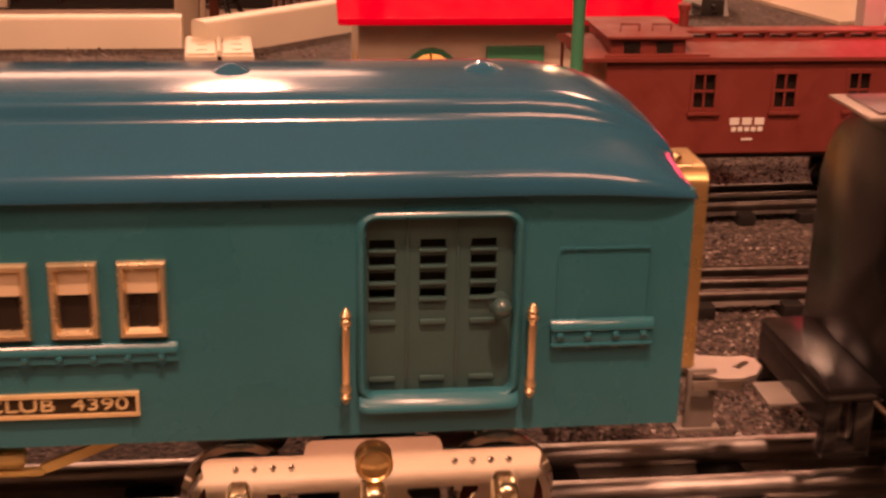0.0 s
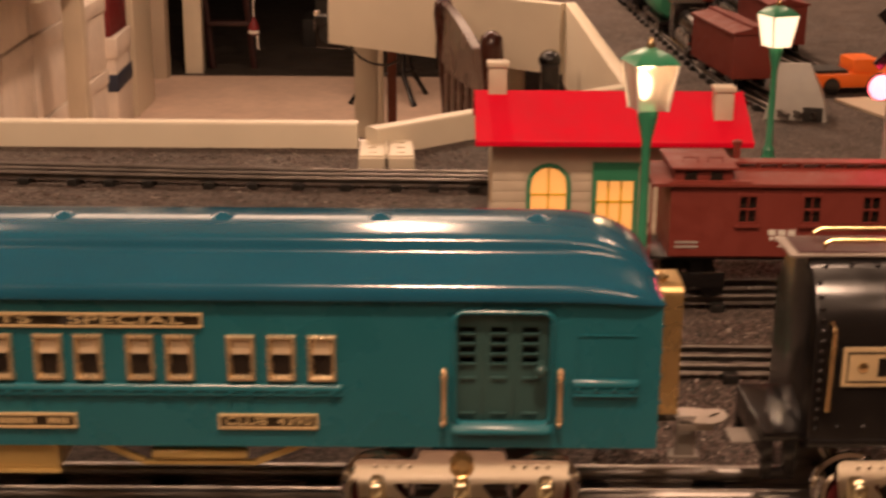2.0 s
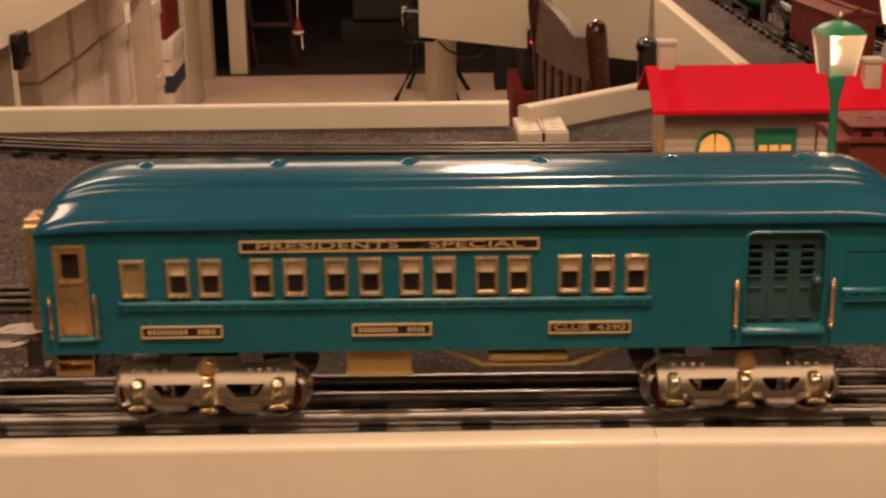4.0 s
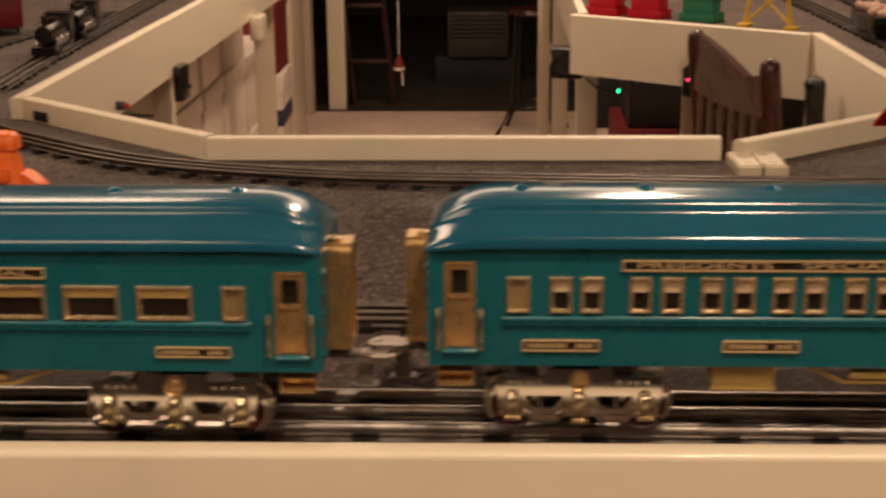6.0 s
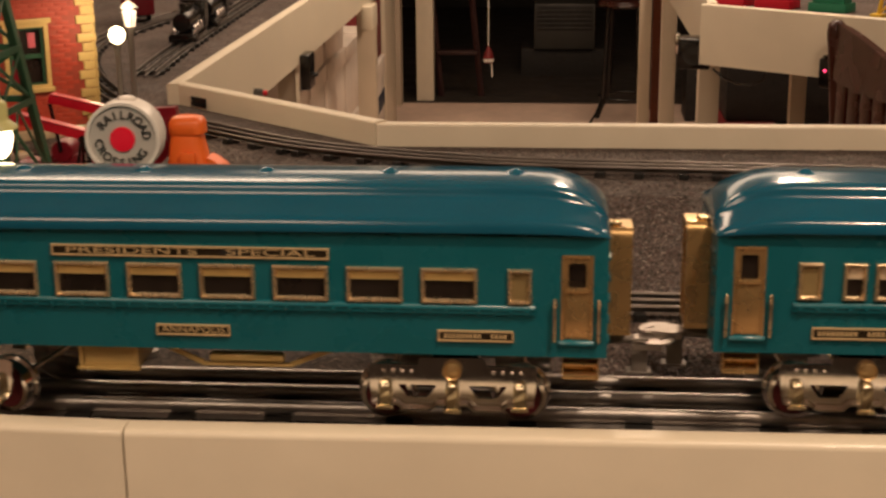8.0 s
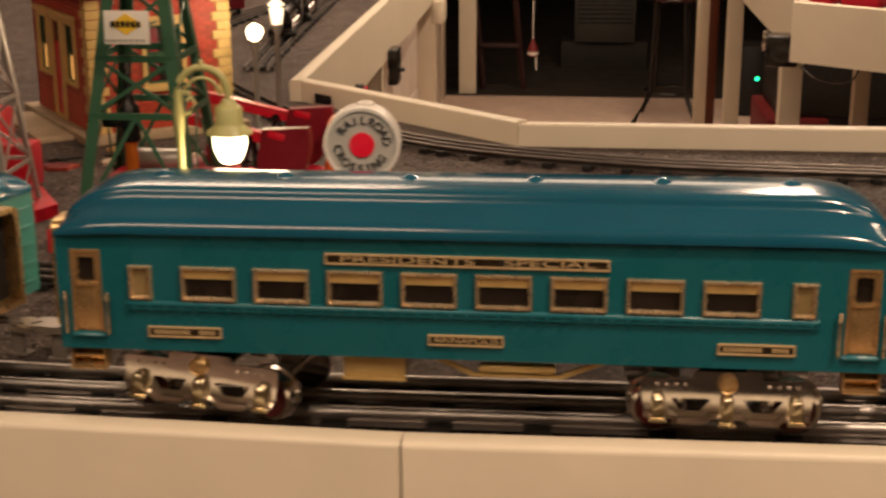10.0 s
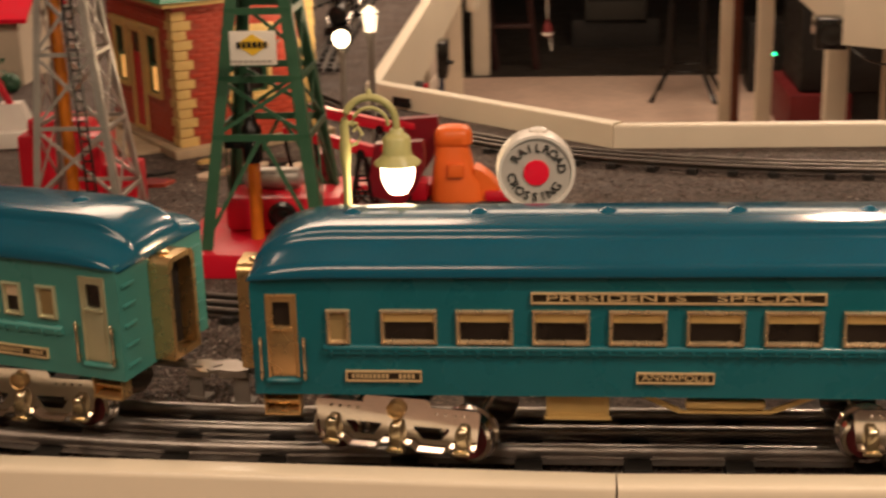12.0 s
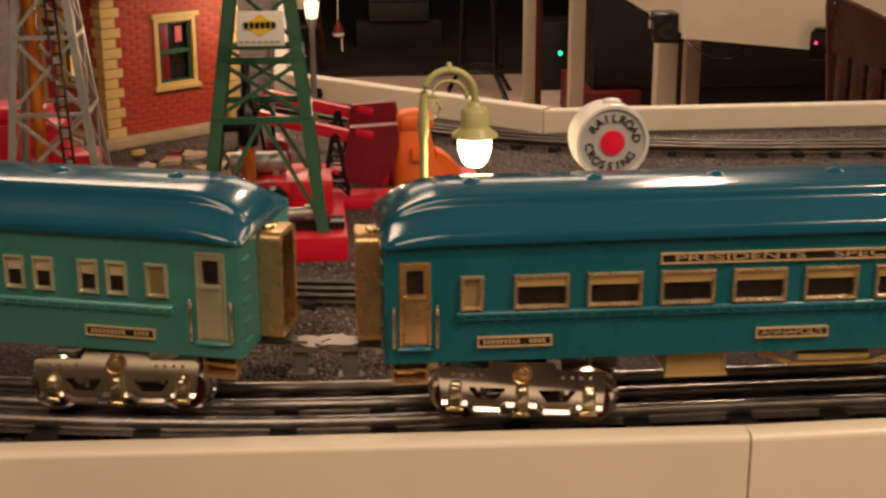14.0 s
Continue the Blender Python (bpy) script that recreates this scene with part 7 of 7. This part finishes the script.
def chair():
    d = Vector((0.067, -0.349))
    ang = math.degrees(math.atan2(d.y, d.x))
    c = thing("chair", "dark-stained wooden armchair with a slatted back", "chair", pose(0.178, 1.597, FLOOR, 0, 0, ang))
    w = 0.178
    top = 0.895
    for s in (-1, 1):
        bm = bmesh.new()
        tube(bm, [(s * w, 0.075, 0), (s * w, 0.040, 0.42), (s * w, 0.022, 0.62), (s * w, 0.007, 0.80), (s * w, 0.0, top - 0.022), (s * w, 0, top - 0.008), (s * w, 0, top)], 0.02, 12,
             [0.016, 0.017, 0.016, 0.016, 0.017, 0.015, 0.006])
        part("back_post", bm, WOOD, c)
    bm = bmesh.new()
    xs = [-1 + 2 * k / 16 for k in range(17)]
    topz = [top - 0.006 - 0.036 * (((x + 1) / 1.5) ** 1.5 if x < 0.5 else 1 - (x - 0.5) * 0.8) for x in xs]
    outer = [(x * (w - 0.012), z) for x, z in zip(xs, topz)] + [(w - 0.012, 0.800), (0.06, 0.792), (-0.06, 0.786), (-w + 0.012, 0.792)]
    plate(bm, outer, [], -0.006, 0.008)
    part("crest_rail", bm, WOOD, c, "shaped crest rail")
    for k in range(6):
        x = -0.134 + 0.0536 * k
        bm = bmesh.new()
        box(bm, x - 0.0215, x + 0.0215, -0.004, 0.010, 0.45, 0.798, 0.005)
        part("slat", bm, WOOD, c)
    bm = bmesh.new()
    box(bm, -0.19, 0.19, -0.42, 0.02, 0.41, 0.45, 0.012)
    part("seat", bm, WOOD, c)
    for s in (-1, 1):
        bm = bmesh.new()
        tube(bm, [(s * 0.17, -0.38, 0), (s * 0.16, -0.36, 0.41)], 0.018, 10)
        part("leg", bm, WOOD, c)
        bm = bmesh.new()
        tube(bm, [(s * (w + 0.005), 0.0, 0.64), (s * 0.175, -0.16, 0.65), (s * 0.175, -0.34, 0.64)], 0.017, 10)
        tube(bm, [(s * 0.172, -0.32, 0.44), (s * 0.175, -0.33, 0.64)], 0.012, 10)
        part("arm", bm, WOOD, c)


chair()


def storage_box(m, dims, label, material, group="storage boxes under the table", band=None):
    b = thing("storage_box", label, "box", m, group)
    w, d, h = dims
    bm = bmesh.new()
    box(bm, -w / 2, w / 2, -d / 2, d / 2, 0, h * 0.86, 0.004)
    part("body", bm, material, b)
    bm = bmesh.new()
    box(bm, -w / 2 - 0.006, w / 2 + 0.006, -d / 2 - 0.006, d / 2 + 0.006, h * 0.80, h, 0.004)
    part("lid", bm, material, b)
    if band:
        bm = bmesh.new()
        box(bm, -w / 2 - 0.003, w / 2 + 0.003, -d / 2 - 0.003, d / 2 + 0.003, h * 0.47, h * 0.64, 0.001)
        part("label_band", bm, band, b)
        for k in range(4):
            cube("lettering_bar", WHITE, b, (-w * 0.32 + w * 0.17 * k, -w * 0.22 + w * 0.17 * k, -d / 2 - 0.0042, -d / 2 - 0.0028, h * 0.52, h * 0.60))
    return b


NAVY = mat("navy_print", (0.02, 0.03, 0.06), 0.6, 0, 0.1, 40)
for k in range(1, 6):
    y = 2.75 + 0.36 * k
    for j in range(3 if k < 4 else 2):
        storage_box(pose(-1.20, y, FLOOR + 0.262 * j, 0, 0, 90 + (k * 7 + j * 5) % 5 - 2), (0.33, 0.26, 0.258), "white cardboard storage box stacked under the table", CARD)
storage_box(pose(-1.20, 4.72, FLOOR, 0, 0, 2), (0.32, 0.30, 0.37), "white cardboard storage box with a dark printed band", CARD, band=NAVY)
storage_box(pose(-1.20, 4.72, FLOOR + 0.372, 0, 0, 0), (0.30, 0.28, 0.30), "dark red storage box on a white one", REDFABRIC)


def stool():
    s = thing("bar_stool", "tall dark bar stool with a brown seat and a foot ring", "stool", pose(-0.075, 5.33, FLOOR))
    bm = bmesh.new()
    lathe(bm, [(0.002, 0.505), (0.10, 0.505), (0.115, 0.515), (0.110, 0.532), (0.002, 0.540)], (0, 0, 0), 24)
    part("seat", bm, WOOD, s, "brown seat")
    for k in range(4):
        a = radians(35 + 90 * k)
        bm = bmesh.new()
        tube(bm, [(0.19 * math.cos(a), 0.19 * math.sin(a), 0), (0.105 * math.cos(a), 0.105 * math.sin(a), 0.125), (0.085 * math.cos(a), 0.085 * math.sin(a), 0.51)], 0.011, 8)
        part("leg", bm, BLACK, s)
    bm = bmesh.new()
    tube(bm, [(0.105 * math.cos(radians(15 * k)), 0.105 * math.sin(radians(15 * k)), 0.125) for k in range(25)], 0.006, 8)
    part("foot_ring", bm, BLACK, s, "dull metal foot ring")


stool()


def heater():
    h = thing("air_conditioner", "grey air conditioner unit standing in the dark room", "appliance", pose(-0.33, 6.72, FLOOR))
    bm = bmesh.new()
    box(bm, -0.155, 0.155, -0.15, 0.15, 0.143, 0.375, 0.01)
    part("case", bm, CASEGREY, h)
    bm = bmesh.new()
    box(bm, -0.22, 0.22, -0.12, 0.17, 0, 0.1425, 0.005)
    part("stand", bm, DARK, h)
    cube("grille", DARK, h, (-0.140, 0.140, -0.153, -0.1495, 0.240, 0.362), 0.001)
    for k in range(5):
        cube("louvre", CASEGREY, h, (-0.138, 0.138, -0.157, -0.1535, 0.250 + 0.022 * k, 0.257 + 0.022 * k), 0.001)


heater()


def ornament():
    o = thing("pull_cord", "white pull cord with a red and white bob", "cord", pose(-0.665, 5.60, -0.64) @ Matrix.Diagonal((0.68, 0.68, 0.8, 1)))
    bm = bmesh.new()
    tube(bm, [(0, 0, (CEIL + 0.64) / 0.8), (0, 0, 0.06)], 0.004, 6)
    part("cord", bm, WHITE, o)
    bm = bmesh.new()
    lathe(bm, [(0.004, 0.075), (0.012, 0.06), (0.030, 0.03), (0.036, 0.0), (0.030, -0.02), (0.004, -0.024)], (0, 0, 0), 14)
    part("bob", bm, REDFABRIC, o)
    bm = bmesh.new()
    lathe(bm, [(0.037, 0.004), (0.039, -0.004), (0.034, -0.014), (0.034, 0.004)], (0, 0, 0), 14)
    tube(bm, [(0.02, 0, -0.02), (0.024, 0, -0.10)], 0.006, 6)
    part("tassel", bm, WHITE, o)


ornament()


MAROON = mat("maroon_paint", (0.028, 0.007, 0.006), 0.5, 0, 0.15, 30)


def step_ladder():
    l = thing("step_ladder", "dark red step ladder leaning in the back room", "ladder", pose(-0.86, 6.0, FLOOR))
    for x in (-0.05, 0.14):
        bm = bmesh.new()
        tube(bm, [(x, 0, 0), (x - 0.12, 0.10, 1.2)], 0.016, 6)
        part("rail", bm, MAROON, l)
    for k in range(4):
        z = 0.2 + 0.26 * k
        bm = bmesh.new()
        box(bm, -0.05 - 0.1 * z, 0.14 - 0.1 * z, 0.083 * z - 0.03, 0.083 * z + 0.03, z, z + 0.02, 0.003)
        part("tread", bm, MAROON, l)


step_ladder()


def pc_tower():
    p = thing("power_unit", "black power unit with a green light under the table", "electronics", pose(0.315, 5.50, FLOOR))
    bm = bmesh.new()
    box(bm, -0.12, 0.12, -0.08, 0.12, 0, 0.30, 0.008)
    part("case", bm, COALBLACK, p)
    bm = bmesh.new()
    lathe(bm, [(0.008, -0.080), (0.008, -0.084), (0.002, -0.086)], (-0.015, 0, 0.165), 12, "y")
    part("light", bm, GREENLED, p, "green light")


pc_tower()


def black_cabinet():
    c = thing("cabinet", "black cabinet on a red base, lengthened to stand in for the dark under the table", "cabinet", pose(0.655, 4.75, FLOOR))
    bm = bmesh.new()
    # lengthened to the right: black body stands in for shade under the table
    box(bm, -0.385, 0.95, -0.2, 0.25, 0.172, 0.72, 0.01)
    part("body", bm, COALBLACK, c)
    bm = bmesh.new()
    box(bm, -0.425, -0.20, -0.24, 0.27, 0, 0.170, 0.01)
    part("base", bm, REDFABRIC, c, "dark red base")
    # added black block, covers lit carpet where only shade belongs
    cube("plinth", COALBLACK, c, (-0.199, 0.95, -0.19, 0.24, 0, 0.171), 0.004)


black_cabinet()

# ---- bricks of the toy house, laid one by one on both visible faces ----
h, W, D, H, P = HOUSE
random.seed(3)
bl, bh = 0.0158, 0.0056
bm = bmesh.new()
box(bm, 0, bl - 0.0009, -0.0011, 0.0, 0, bh - 0.0009, 0.0003)
BRICKMESH = mesh_of("brick", bm, BRICK)
full = []
for row in range(int(H / bh)):
    z = P + 0.0006 + row * bh
    for col in range(-1, 15):
        x = 0.002 + col * bl + (bl / 2 if row % 2 else 0)
        edge = 0.0205 if int((z - P) / 0.0112) % 2 == 0 else 0.0145
        if x < edge or x + bl > W - (0.0145 if edge > 0.015 else 0.0205):
            continue
        if any(x + bl > a - 0.006 and x < b + 0.006 and z + bh > 0.0545 and z < 0.144 for a, b in ((0.068, 0.112),)):
            continue
        full.append((x, z))
for k, (x, z) in enumerate(full[:300]):
    ob = new("brick", BRICKMESH)
    ob.parent = h
    ob.matrix_basis = pose(x, 0, z)
bm = bmesh.new()
for x, z in full[300:]:
    box(bm, x, x + bl - 0.0009, -0.0011, 0.0, z, z + bh - 0.0009)
for row in range(int(H / bh)):
    z = P + 0.0006 + row * bh
    for col in range(-1, 16):
        y = 0.002 + col * bl + (bl / 2 if row % 2 else 0)
        edge = 0.0205 if int((z - P) / 0.0112) % 2 == 0 else 0.0145
        if y < edge or y + bl > D - 0.002:
            continue
        if any(y + bl > a - 0.006 and y < b + 0.006 and z + bh > zb and z < 0.144 for a, b, zb in ((0.054, 0.090, 0.054), (0.108, 0.142, 0.0), (0.164, 0.200, 0.054))):
            continue
        box(bm, -0.0011, 0.0, y, y + bl - 0.0009, z, z + bh - 0.0009)
tagged(part("brickwork", bm, BRICK, h), kind="stuff")
